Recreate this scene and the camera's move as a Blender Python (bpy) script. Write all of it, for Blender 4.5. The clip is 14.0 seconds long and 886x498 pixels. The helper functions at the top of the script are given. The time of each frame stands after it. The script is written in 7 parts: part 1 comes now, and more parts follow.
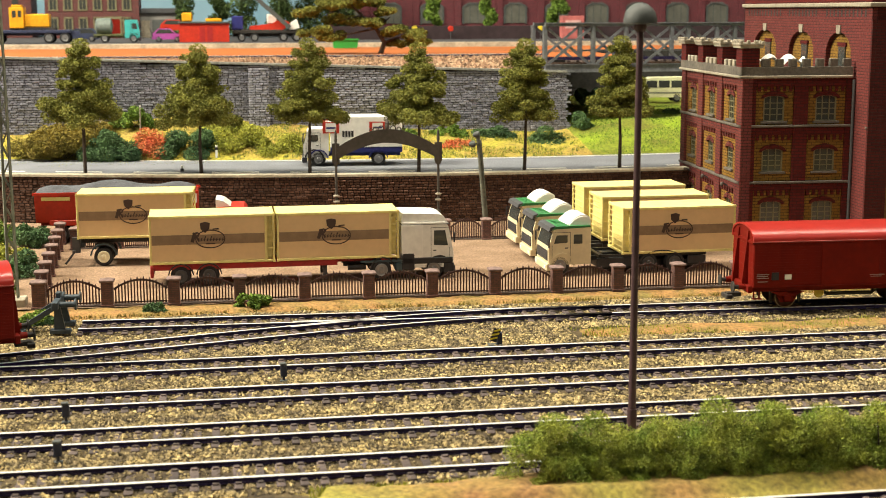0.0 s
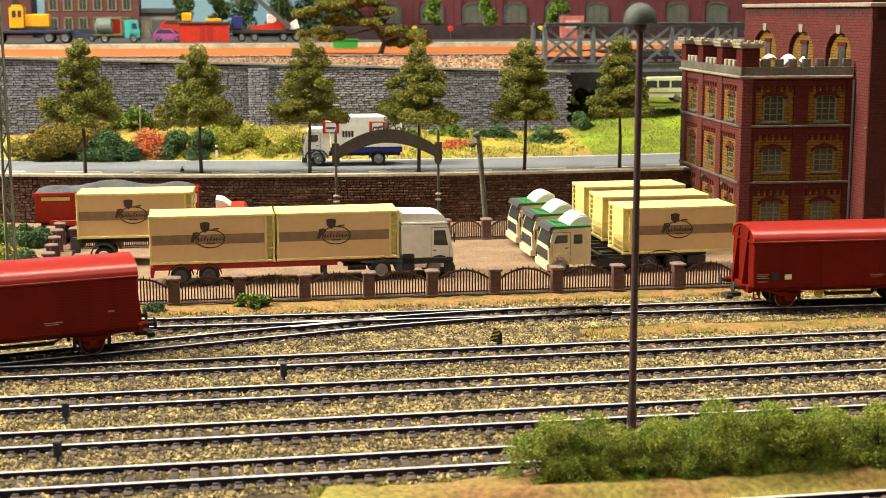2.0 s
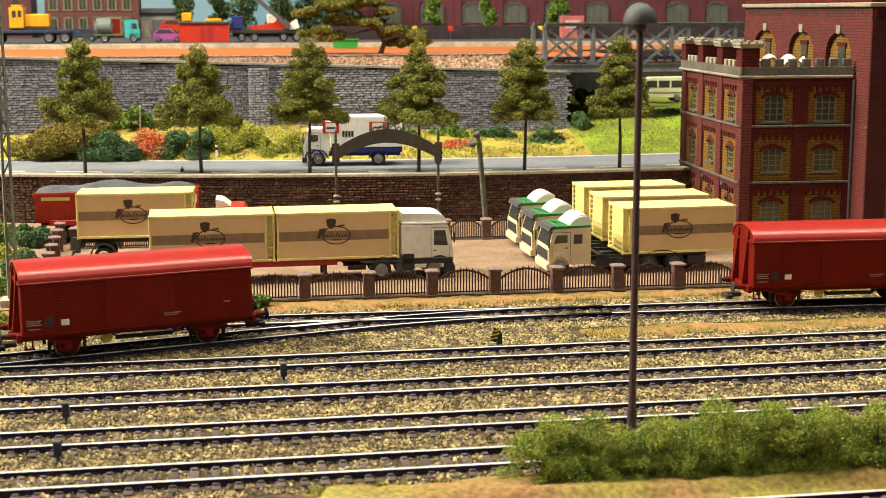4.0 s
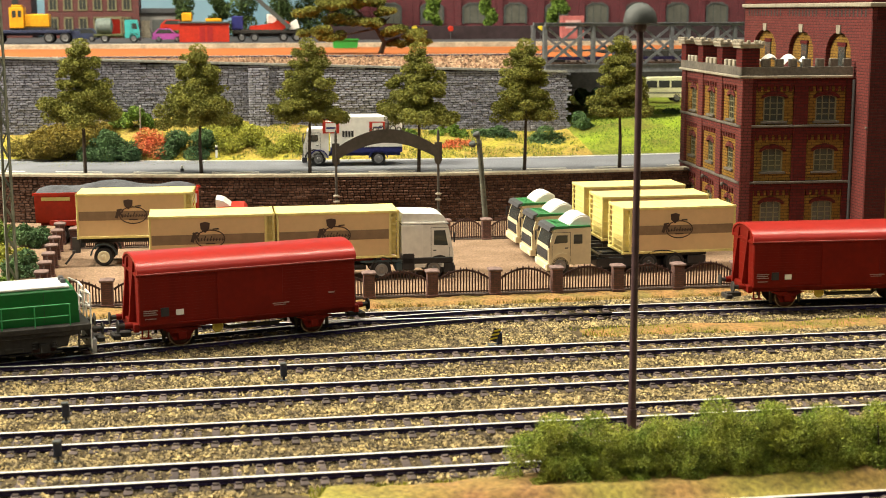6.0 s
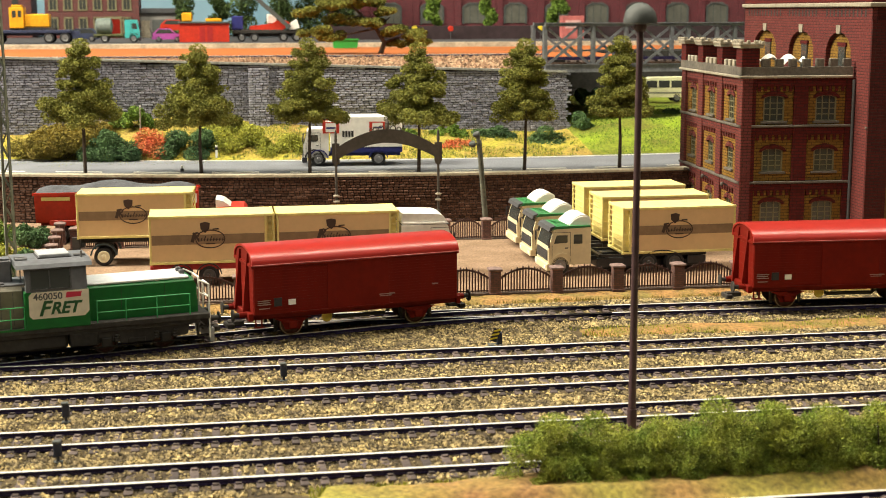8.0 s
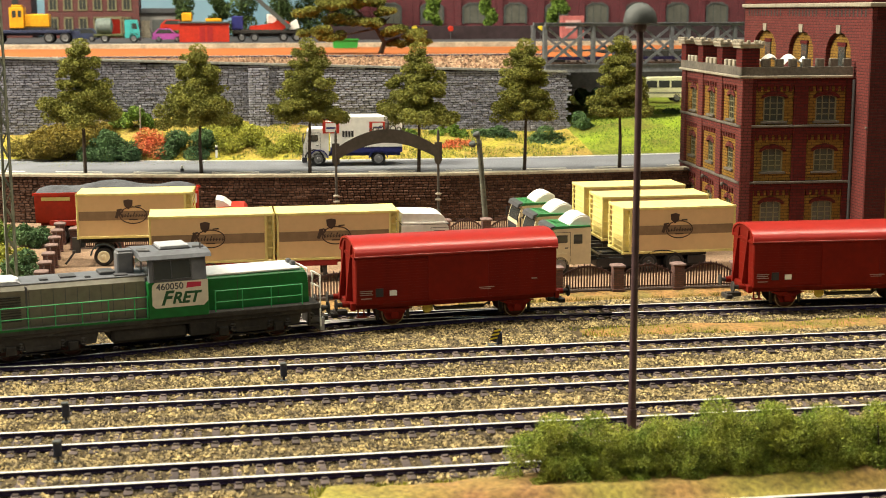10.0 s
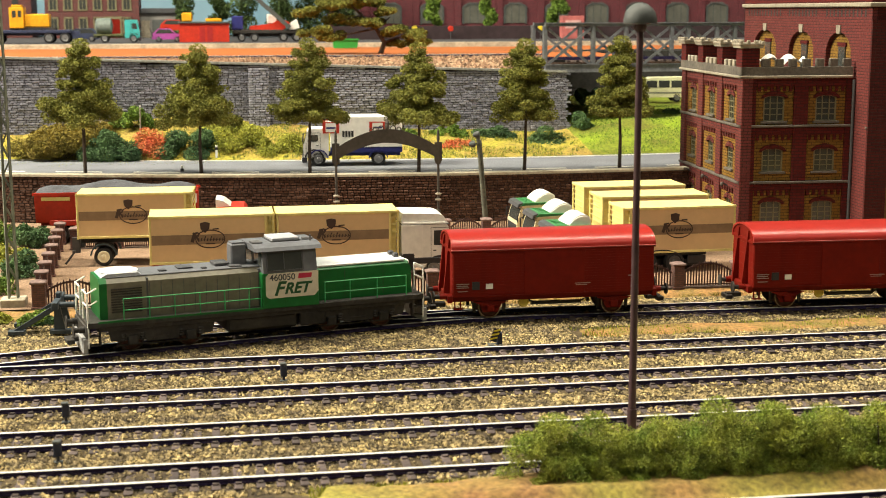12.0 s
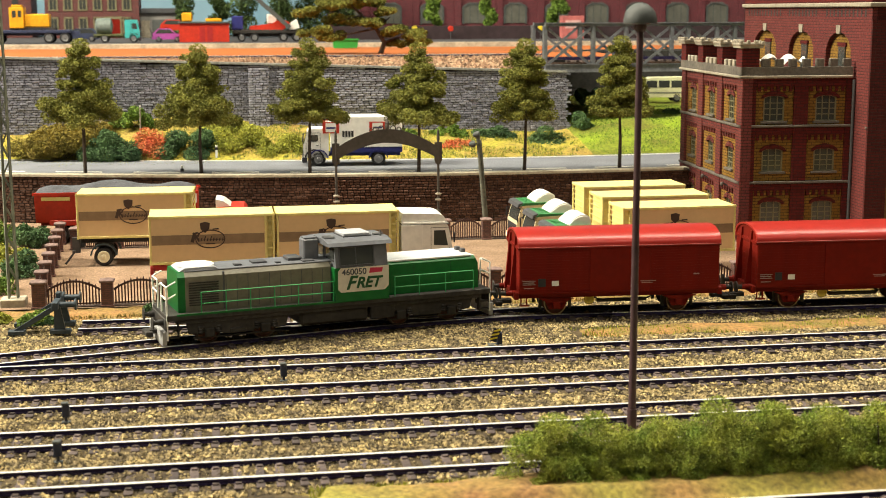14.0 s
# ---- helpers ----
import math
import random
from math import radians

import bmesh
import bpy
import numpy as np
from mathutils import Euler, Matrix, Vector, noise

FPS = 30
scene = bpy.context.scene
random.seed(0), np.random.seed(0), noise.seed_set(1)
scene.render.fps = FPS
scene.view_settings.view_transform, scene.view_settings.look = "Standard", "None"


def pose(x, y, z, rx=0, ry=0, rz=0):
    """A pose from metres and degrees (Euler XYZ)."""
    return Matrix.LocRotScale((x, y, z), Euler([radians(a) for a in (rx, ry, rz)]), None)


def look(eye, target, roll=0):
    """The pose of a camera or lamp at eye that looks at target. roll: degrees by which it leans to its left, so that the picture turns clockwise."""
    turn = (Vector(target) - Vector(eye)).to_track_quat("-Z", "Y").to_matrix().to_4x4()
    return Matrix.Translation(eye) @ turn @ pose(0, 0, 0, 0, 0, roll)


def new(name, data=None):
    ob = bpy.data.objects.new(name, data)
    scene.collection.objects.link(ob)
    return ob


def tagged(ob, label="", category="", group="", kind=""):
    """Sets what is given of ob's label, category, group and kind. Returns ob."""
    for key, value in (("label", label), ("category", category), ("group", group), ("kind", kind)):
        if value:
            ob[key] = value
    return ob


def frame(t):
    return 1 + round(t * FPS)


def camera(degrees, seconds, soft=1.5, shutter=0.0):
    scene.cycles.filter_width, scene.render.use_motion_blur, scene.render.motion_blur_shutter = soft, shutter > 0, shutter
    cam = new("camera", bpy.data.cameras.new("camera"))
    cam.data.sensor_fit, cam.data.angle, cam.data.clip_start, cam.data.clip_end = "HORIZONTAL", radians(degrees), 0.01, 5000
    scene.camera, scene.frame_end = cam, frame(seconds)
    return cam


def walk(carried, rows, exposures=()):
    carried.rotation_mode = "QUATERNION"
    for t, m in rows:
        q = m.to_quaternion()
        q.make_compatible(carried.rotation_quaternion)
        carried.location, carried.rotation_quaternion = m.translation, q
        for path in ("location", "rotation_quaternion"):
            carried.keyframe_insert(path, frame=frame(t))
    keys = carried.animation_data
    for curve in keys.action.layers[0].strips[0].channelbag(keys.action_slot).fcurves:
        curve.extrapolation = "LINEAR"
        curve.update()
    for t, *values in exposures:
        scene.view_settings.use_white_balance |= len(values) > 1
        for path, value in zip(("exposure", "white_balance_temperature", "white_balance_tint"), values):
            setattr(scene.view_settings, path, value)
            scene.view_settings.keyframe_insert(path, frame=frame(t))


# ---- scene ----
# A model railway in the scale 1:87. Lengths below are prototype metres, which S turns
# into model size; places and some sizes are fitted to the camera's view.
S = 1 / 87
LAYOUT_YAW = 9.056
EYE = (-9.3, -58.4, 13.15)

cam = camera(35.44, 14.0, soft=0.6)
cam.data.dof.use_dof = True
cam.data.dof.focus_distance = 0.74
cam.data.dof.aperture_fstop = 36
stand = pose(EYE[0] * S, EYE[1] * S, EYE[2] * S, 90 - 9.753, 0, -LAYOUT_YAW) @ pose(0, 0, 0, 0, 0, -0.153)
walk(cam, [(0.0, stand), (14.0, stand)])

# ---- light: an exhibition hall with three assumed, unseen lamps under the ceiling ----
world = bpy.data.worlds.new("hall_air")
scene.world = world
world.use_nodes = True
world.node_tree.nodes["Background"].inputs[0].default_value = (0.9, 0.95, 1.0, 1)
world.node_tree.nodes["Background"].inputs[1].default_value = 0.0
scene.view_settings.exposure = 0.0


def area_lamp(name, x, y, z, sx, sy, watts, colour, target=None):
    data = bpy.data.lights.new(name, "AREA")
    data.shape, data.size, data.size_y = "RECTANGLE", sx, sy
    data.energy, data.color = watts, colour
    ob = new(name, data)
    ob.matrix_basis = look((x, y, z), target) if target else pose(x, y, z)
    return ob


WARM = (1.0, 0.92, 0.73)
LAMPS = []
# Overhead strip assumed from the streaks on the wagon roofs.
LAMPS.append(area_lamp("strip_light", -0.3, 0.12, 1.62, 3.4, 0.2, 76, WARM))
# Added lamps: one brightens left-facing sides, one fills the camera-facing sides.
LAMPS.append(area_lamp("spot_bank", -1.7, 0.45, 1.3, 0.45, 0.45, 84, WARM, (0.0, 0.2, 0)))
LAMPS.append(area_lamp("aisle_light", -0.3, -1.3, 1.62, 2.4, 0.3, 14, WARM, (0.0, 0.2, 0)))


# ---- materials ----
MATS = {}


def mat(name, colour, rough=0.6, metal=0.0, vary=0.12, grain=8.0, bump=0.15, second=None, blotch=0.6, sheen_coat=0.0, island=0.0, piece=0.0):
    """A procedural surface: base colour, blotches at a large scale, grain at a small one, relief from the grain."""
    if name in MATS:
        return MATS[name]
    m = bpy.data.materials.new(name)
    m.use_nodes = True
    nt = m.node_tree
    b = nt.nodes["Principled BSDF"]
    N, L = nt.nodes.new, nt.links.new
    tc, mp = N("ShaderNodeTexCoord"), N("ShaderNodeMapping")
    mp.inputs["Scale"].default_value = (87, 87, 87)
    L(tc.outputs["Object"], mp.inputs[0])
    big, small = N("ShaderNodeTexNoise"), N("ShaderNodeTexNoise")
    big.inputs["Scale"].default_value, big.inputs["Detail"].default_value = blotch, 5
    small.inputs["Scale"].default_value, small.inputs["Detail"].default_value = grain, 4
    L(mp.outputs[0], big.inputs[0])
    L(mp.outputs[0], small.inputs[0])
    c2 = second or tuple(c * (1 - 2.2 * vary) for c in colour)
    mix = N("ShaderNodeMix")
    mix.data_type = "RGBA"
    mix.inputs[6].default_value, mix.inputs[7].default_value = (*colour, 1), (*c2, 1)
    ramp = N("ShaderNodeMapRange")
    ramp.inputs[1].default_value, ramp.inputs[2].default_value = 0.35, 0.68
    L(big.outputs[0], ramp.inputs[0])
    L(ramp.outputs[0], mix.inputs[0])
    hsv = N("ShaderNodeHueSaturation")
    L(mix.outputs[2], hsv.inputs["Color"])
    val = N("ShaderNodeMapRange")
    val.inputs[1].default_value, val.inputs[2].default_value = 0.3, 0.7
    val.inputs[3].default_value, val.inputs[4].default_value = 1 - vary * 1.6, 1 + vary * 1.6
    L(small.outputs[0], val.inputs[0])
    last = val.outputs[0]
    for amount, source in ((island, "ShaderNodeNewGeometry"), (piece, "ShaderNodeObjectInfo")):
        if amount:
            src = N(source)
            mr, mul = N("ShaderNodeMapRange"), N("ShaderNodeMath")
            mr.inputs[3].default_value, mr.inputs[4].default_value = 1 - amount, 1 + amount
            mul.operation = "MULTIPLY"
            L(src.outputs["Random Per Island" if source.endswith("Geometry") else "Random"], mr.inputs[0])
            L(mr.outputs[0], mul.inputs[0])
            L(last, mul.inputs[1])
            last = mul.outputs[0]
    L(last, hsv.inputs["Value"])
    L(hsv.outputs[0], b.inputs["Base Color"])
    rr = N("ShaderNodeMapRange")
    rr.inputs[3].default_value, rr.inputs[4].default_value = max(0.03, rough - 0.1), min(1, rough + 0.1)
    L(big.outputs[0], rr.inputs[0])
    L(rr.outputs[0], b.inputs["Roughness"])
    b.inputs["Metallic"].default_value = metal
    b.inputs["Coat Weight"].default_value = sheen_coat
    b.inputs["Coat Roughness"].default_value = 0.15
    if bump:
        bp = N("ShaderNodeBump")
        bp.inputs["Strength"].default_value, bp.inputs["Distance"].default_value = bump, 0.05 * S
        L(small.outputs[0], bp.inputs["Height"])
        L(bp.outputs[0], b.inputs["Normal"])
    MATS[name] = m
    return m


def matt(m, level=0.2):
    """Dull model paint: less gloss than plain plastic."""
    m.node_tree.nodes["Principled BSDF"].inputs["Specular IOR Level"].default_value = level
    return m


def brick_mat(name, colour, second, mortar, w, h, rough=0.75, depth=0.6, axis="XZ"):
    """Small courses that stay too small for pieces: colour and relief."""
    if name in MATS:
        return MATS[name]
    m = mat(name, colour, rough, 0, 0.12, 6.0, 0)
    nt = m.node_tree
    N, L = nt.nodes.new, nt.links.new
    b = nt.nodes["Principled BSDF"]
    tc, sep, comb = N("ShaderNodeTexCoord"), N("ShaderNodeSeparateXYZ"), N("ShaderNodeCombineXYZ")
    add = N("ShaderNodeMath")
    L(tc.outputs["Object"], sep.inputs[0])
    L(sep.outputs[0], add.inputs[0])
    L(sep.outputs[1], add.inputs[1])
    L(add.outputs[0], comb.inputs[0])
    L(sep.outputs[2], comb.inputs[1])
    br = N("ShaderNodeTexBrick")
    br.inputs["Scale"].default_value = 87
    br.inputs["Brick Width"].default_value, br.inputs["Row Height"].default_value = w, h
    br.inputs["Mortar Size"].default_value = h * 0.14
    br.inputs["Mortar Smooth"].default_value = 0.4
    br.inputs["Bias"].default_value = -0.1
    br.inputs["Color1"].default_value = (*colour, 1)
    br.inputs["Color2"].default_value = (*second, 1)
    br.inputs["Mortar"].default_value = (*mortar, 1)
    L(comb.outputs[0], br.inputs[0])
    hsv = [n for n in nt.nodes if n.type == "HUE_SAT"][0]
    L(br.outputs["Color"], hsv.inputs["Color"])
    bp, inv = N("ShaderNodeBump"), N("ShaderNodeMath")
    inv.operation = "SUBTRACT"
    inv.inputs[0].default_value = 1.0
    L(br.outputs["Fac"], inv.inputs[1])
    bp.inputs["Strength"].default_value, bp.inputs["Distance"].default_value = depth, 0.04 * S
    L(inv.outputs[0], bp.inputs["Height"])
    L(bp.outputs[0], b.inputs["Normal"])
    return m


def glass_mat(name, colour=(0.05, 0.054, 0.05), rough=0.06):
    m = mat(name, colour, rough, 0, 0.05, 3, 0)
    m.node_tree.nodes["Principled BSDF"].inputs["Specular IOR Level"].default_value = 0.7
    return m


# ---- mesh tools ----
class Shape:
    """Collects faces; lengths in prototype metres."""

    def __init__(self):
        self.v, self.f, self.smooth = [], [], set()

    def add(self, verts, faces, smooth=False):
        o = len(self.v)
        self.v += [tuple(p) for p in verts]
        if smooth:
            self.smooth.update(range(len(self.f), len(self.f) + len(faces)))
        self.f += [tuple(o + i for i in q) for q in faces]
        return self

    def box(self, x0, x1, y0, y1, z0, z1, b=0.0, m=None):
        if b <= 0:
            p = [(x, y, z) for z in (z0, z1) for y in (y0, y1) for x in (x0, x1)]
            q = [(0, 2, 3, 1), (4, 5, 7, 6), (0, 1, 5, 4), (2, 6, 7, 3), (0, 4, 6, 2), (1, 3, 7, 5)]
        else:
            b = min(b, (x1 - x0) * 0.45, (y1 - y0) * 0.45, (z1 - z0) * 0.45)
            p, idx = [], {}
            for i, x in enumerate((x0, x1)):
                for j, y in enumerate((y0, y1)):
                    for k, z in enumerate((z0, z1)):
                        sx, sy, sz = b * (1 - 2 * i), b * (1 - 2 * j), b * (1 - 2 * k)
                        for a, d in enumerate(((0, sy, sz), (sx, 0, sz), (sx, sy, 0))):
                            idx[i, j, k, a] = len(p)
                            p.append((x + d[0], y + d[1], z + d[2]))
            q = []
            for i in (0, 1):
                r = [idx[i, 0, 0, 0], idx[i, 1, 0, 0], idx[i, 1, 1, 0], idx[i, 0, 1, 0]]
                q.append(tuple(r if i else r[::-1]))
                r = [idx[0, i, 0, 1], idx[1, i, 0, 1], idx[1, i, 1, 1], idx[0, i, 1, 1]]
                q.append(tuple(r[::-1] if i else r))
                r = [idx[0, 0, i, 2], idx[1, 0, i, 2], idx[1, 1, i, 2], idx[0, 1, i, 2]]
                q.append(tuple(r if i else r[::-1]))
            for i in (0, 1):
                for j in (0, 1):
                    r = [idx[i, j, 0, 0], idx[i, j, 1, 0], idx[i, j, 1, 1], idx[i, j, 0, 1]]
                    q.append(tuple(r if (i + j) % 2 else r[::-1]))
                    r = [idx[i, 0, j, 0], idx[i, 1, j, 0], idx[i, 1, j, 2], idx[i, 0, j, 2]]
                    q.append(tuple(r[::-1] if (i + j) % 2 else r))
                    r = [idx[0, i, j, 1], idx[1, i, j, 1], idx[1, i, j, 2], idx[0, i, j, 2]]
                    q.append(tuple(r if (i + j) % 2 else r[::-1]))
                    for k in (0, 1):
                        r = [idx[i, j, k, 0], idx[i, j, k, 1], idx[i, j, k, 2]]
                        q.append(tuple(r if (i + j + k) % 2 else r[::-1]))
        if m is not None:
            p = [m @ Vector(c) for c in p]
        return self.add(p, q)

    def rod(self, a, b, r, n=8, r2=None, cap=True):
        a, b = Vector(a), Vector(b)
        d = (b - a).normalized()
        u = d.orthogonal().normalized()
        w = d.cross(u)
        r2 = r if r2 is None else r2
        p = []
        for c, rr in ((a, r), (b, r2)):
            p += [c + (u * math.cos(2 * math.pi * k / n) + w * math.sin(2 * math.pi * k / n)) * rr for k in range(n)]
        self.add(p, [(k, (k + 1) % n, n + (k + 1) % n, n + k) for k in range(n)], True)
        if cap:
            o = len(self.v) - 2 * n
            self.f += [tuple(o + k for k in range(n))[::-1], tuple(o + n + k for k in range(n))]
        return self

    def bar(self, a, b, w, h=None):
        """A square bar from a to b."""
        h = h or w
        a, b = Vector(a), Vector(b)
        d = (b - a).normalized()
        side = d.cross(Vector((0, 0, 1)))
        side = side.normalized() if side.length > 1e-3 else Vector((1, 0, 0))
        up = side.cross(d)
        p = [c + side * (i * w / 2) + up * (j * h / 2) for c in (a, b) for i, j in ((-1, -1), (1, -1), (1, 1), (-1, 1))]
        return self.add(p, [(0, 1, 2, 3)[::-1], (4, 5, 6, 7), (0, 1, 5, 4), (1, 2, 6, 5), (2, 3, 7, 6), (3, 0, 4, 7)])

    def prism(self, outline, a, b, axis="y", smooth=False):
        """Extrudes an outline from a to b. axis y: outline in (x, z); x: in (y, z); z: in (x, y)."""
        n = len(outline)
        put = {"y": lambda p, t: (p[0], t, p[1]), "x": lambda p, t: (t, p[0], p[1]), "z": lambda p, t: (p[0], p[1], t)}[axis]
        p = [put(c, t) for t in (a, b) for c in outline]
        self.add(p, [(k, (k + 1) % n, n + (k + 1) % n, n + k) for k in range(n)], smooth)
        o = len(self.v) - 2 * n
        self.f += [tuple(o + k for k in range(n))[::-1], tuple(o + n + k for k in range(n))]
        return self

    def lathe(self, profile, at=(0, 0, 0), axis="z", n=16):
        """profile: (radius, height) pairs."""
        p = []
        for r, h in profile:
            for k in range(n):
                c, s = r * math.cos(2 * math.pi * k / n), r * math.sin(2 * math.pi * k / n)
                q = {"z": (c, s, h), "y": (c, h, s), "x": (h, c, s)}[axis]
                p.append((at[0] + q[0], at[1] + q[1], at[2] + q[2]))
        fs = [(i * n + k, i * n + (k + 1) % n, (i + 1) * n + (k + 1) % n, (i + 1) * n + k) for i in range(len(profile) - 1) for k in range(n)]
        fs += [tuple(range(n))[::-1], tuple((len(profile) - 1) * n + k for k in range(n))]
        return self.add(p, fs, True)

    def strip(self, left, right, t):
        """A slab of thickness t between two lines of points."""
        n = len(left)
        p = [*left, *right] + [(x, y, z - t) for x, y, z in (*left, *right)]
        fs = []
        for k in range(n - 1):
            fs += [(k, n + k, n + k + 1, k + 1), (2 * n + k, 2 * n + k + 1, 3 * n + k + 1, 3 * n + k)]
            fs += [(k, k + 1, 2 * n + k + 1, 2 * n + k), (n + k, 3 * n + k, 3 * n + k + 1, n + k + 1)]
        fs += [(0, 2 * n, 3 * n, n), (n - 1, 2 * n - 1, 4 * n - 1, 3 * n - 1)]
        return self.add(p, fs)

    def arrays(self, verts, faces):
        return self.add([tuple(p) for p in verts.tolist()], [tuple(q) for q in faces.tolist()])

    def mesh(self, name, material, fix=True):
        me = bpy.data.meshes.new(name)
        me.from_pydata([(x * S, y * S, z * S) for x, y, z in self.v], [], self.f)
        if fix and len(self.f) < 60000:
            bm = bmesh.new()
            bm.from_mesh(me)
            bmesh.ops.recalc_face_normals(bm, faces=bm.faces)
            bm.to_mesh(me)
            bm.free()
        if self.smooth:
            flags = np.zeros(len(me.polygons), dtype=bool)
            flags[list(self.smooth)] = True
            me.polygons.foreach_set("use_smooth", flags)
            me.set_sharp_from_angle(angle=radians(40))
        me.materials.append(material)
        return me


def part(name, shape, material, parent=None, label="", at=None):
    """One mesh object, under a thing or a part."""
    me = shape.mesh(name, material) if isinstance(shape, Shape) else shape
    ob = new(name, me)
    if parent:
        ob.parent = parent
    if at:
        ob.matrix_basis = at
    return tagged(ob, label)


def at(x, y, z, rx=0, ry=0, rz=0):
    return pose(x * S, y * S, z * S, rx, ry, rz)


def thing(name, label, category, x=0, y=0, z=0, rz=0, group="", kind="", rx=0, ry=0):
    ob = new(name)
    ob.empty_display_size = 0.01
    ob.matrix_basis = at(x, y, z, rx, ry, rz)
    return tagged(ob, label, category, group, kind)


def lettering(text, size, material, parent, m, name="lettering", shear=0.0, label="", bold=0.0):
    cu = bpy.data.curves.new(name, "FONT")
    cu.body, cu.size, cu.shear, cu.extrude = text, size * S, shear, 0.004 * S
    cu.align_x, cu.offset = "CENTER", bold * S
    cu.materials.append(material)
    ob = new(name, cu)
    ob.parent = parent
    ob.matrix_basis = m
    return tagged(ob, label or "raised lettering")


rng = np.random.default_rng(7)


def leaves(centres, radii, count, size, flat=0.75, shell=0.55):
    """Many small leaf flakes round a set of clump centres."""
    centres, radii = np.asarray(centres, float), np.asarray(radii, float)
    w = radii ** 2 / np.sum(radii ** 2)
    k = rng.choice(len(centres), count, p=w)
    d = rng.normal(size=(count, 3))
    d /= np.linalg.norm(d, axis=1)[:, None]
    r = radii[k] * (shell + (1.08 - shell) * rng.random(count) ** 0.6)
    c = centres[k] + d * r[:, None] * np.array([1, 1, flat])
    a = rng.normal(size=(count, 3))
    a /= np.linalg.norm(a, axis=1)[:, None]
    b = np.cross(a, rng.normal(size=(count, 3)))
    b /= np.linalg.norm(b, axis=1)[:, None] + 1e-9
    s = size * (0.6 + 0.8 * rng.random(count))[:, None]
    v = np.stack([c + a * s, c + b * s * 0.6, c - a * s, c - b * s * 0.6], 1).reshape(-1, 3)
    return v, np.arange(count * 4).reshape(-1, 4)


def quick(name, verts, faces, material):
    """A large mesh straight from arrays."""
    me = bpy.data.meshes.new(name)
    me.from_pydata((np.asarray(verts) * S).tolist(), [], np.asarray(faces).tolist())
    me.materials.append(material)
    return me


def sheet(name, xs, ys, height, material, kind="structure", label="", category="ground"):
    """A ground sheet over a grid; height(x, y) works on arrays."""
    X, Y = np.meshgrid(np.asarray(xs, float), np.asarray(ys, float))
    Z = height(X, Y)
    nx, ny = len(xs), len(ys)
    i = np.arange(nx * ny).reshape(ny, nx)
    f = np.stack([i[:-1, :-1], i[:-1, 1:], i[1:, 1:], i[1:, :-1]], -1).reshape(-1, 4)
    me = quick(name, np.stack([X, Y, Z], -1).reshape(-1, 3), f, material)
    me.polygons.foreach_set("use_smooth", np.ones(len(me.polygons), dtype=bool))
    ob = new(name, me)
    return tagged(ob, label, category, "", kind)


def fnoise(X, Y, f, seed=0.0):
    return np.sin(X * f + 1.3 * np.sin(Y * f * 0.7 + seed)) * np.cos(Y * f * 1.1 + 1.7 * np.sin(X * f * 0.6 + 2 * seed))


# ---- the hall round the layout ----
plaster = mat("hall_plaster", (0.17, 0.165, 0.16), 0.8, 0, 0.05, 0.3, 0.05)
carpet = mat("hall_carpet", (0.12, 0.12, 0.13), 0.95, 0, 0.1, 0.6, 0.1)
HALL = 300


def hall():
    for name, box, m in (("hall_floor", (-HALL, HALL, -HALL, HALL, -95, -87), carpet), ("hall_ceiling", (-HALL, HALL, -HALL, HALL, 175, 183), plaster),
                         ("wall_south", (-HALL, HALL, -HALL - 8, -HALL, -87, 175), plaster), ("wall_north", (-HALL, HALL, HALL, HALL + 8, -87, 175), plaster),
                         ("wall_west", (-HALL - 8, -HALL, -HALL, HALL, -87, 175), plaster), ("wall_east", (HALL, HALL + 8, -HALL, HALL, -87, 175), plaster)):
        tagged(part(name, Shape().box(*box), m), "plain painted surface of the exhibition hall", "wall", "", "structure")


hall()


def layout_table():
    t = thing("layout_table", "wooden baseboard table that carries the model layout", "table", 10, 45, -1.5, kind="structure")
    board = mat("plywood", (0.35, 0.24, 0.13), 0.7, 0, 0.12, 0.6, 0.1)
    part("board", Shape().box(-101, 101, -91, 93, -6, -0.3, 0.3), board, t, "plywood board")
    for x in (-95, 0, 95):
        for y in (-85, 87):
            part("leg", Shape().box(x - 3, x + 3, y - 3, y + 3, -85.5, -6), board, t, "square table leg")


layout_table()


# Casings and hangers added to the assumed lamps; none of them is in view.
def added_lamp_casings():
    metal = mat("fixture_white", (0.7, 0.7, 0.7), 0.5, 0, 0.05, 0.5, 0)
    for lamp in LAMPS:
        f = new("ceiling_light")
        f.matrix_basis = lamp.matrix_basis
        tagged(f, "white casing added round an unseen, assumed area lamp", "ceiling light", "hall lights")
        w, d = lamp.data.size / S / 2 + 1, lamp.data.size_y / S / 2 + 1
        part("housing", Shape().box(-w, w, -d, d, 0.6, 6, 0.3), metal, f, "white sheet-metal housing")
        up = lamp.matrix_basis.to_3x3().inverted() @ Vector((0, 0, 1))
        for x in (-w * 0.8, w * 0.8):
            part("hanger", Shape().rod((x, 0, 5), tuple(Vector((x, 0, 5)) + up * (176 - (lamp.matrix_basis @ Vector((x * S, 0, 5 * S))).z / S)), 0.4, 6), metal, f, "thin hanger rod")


added_lamp_casings()

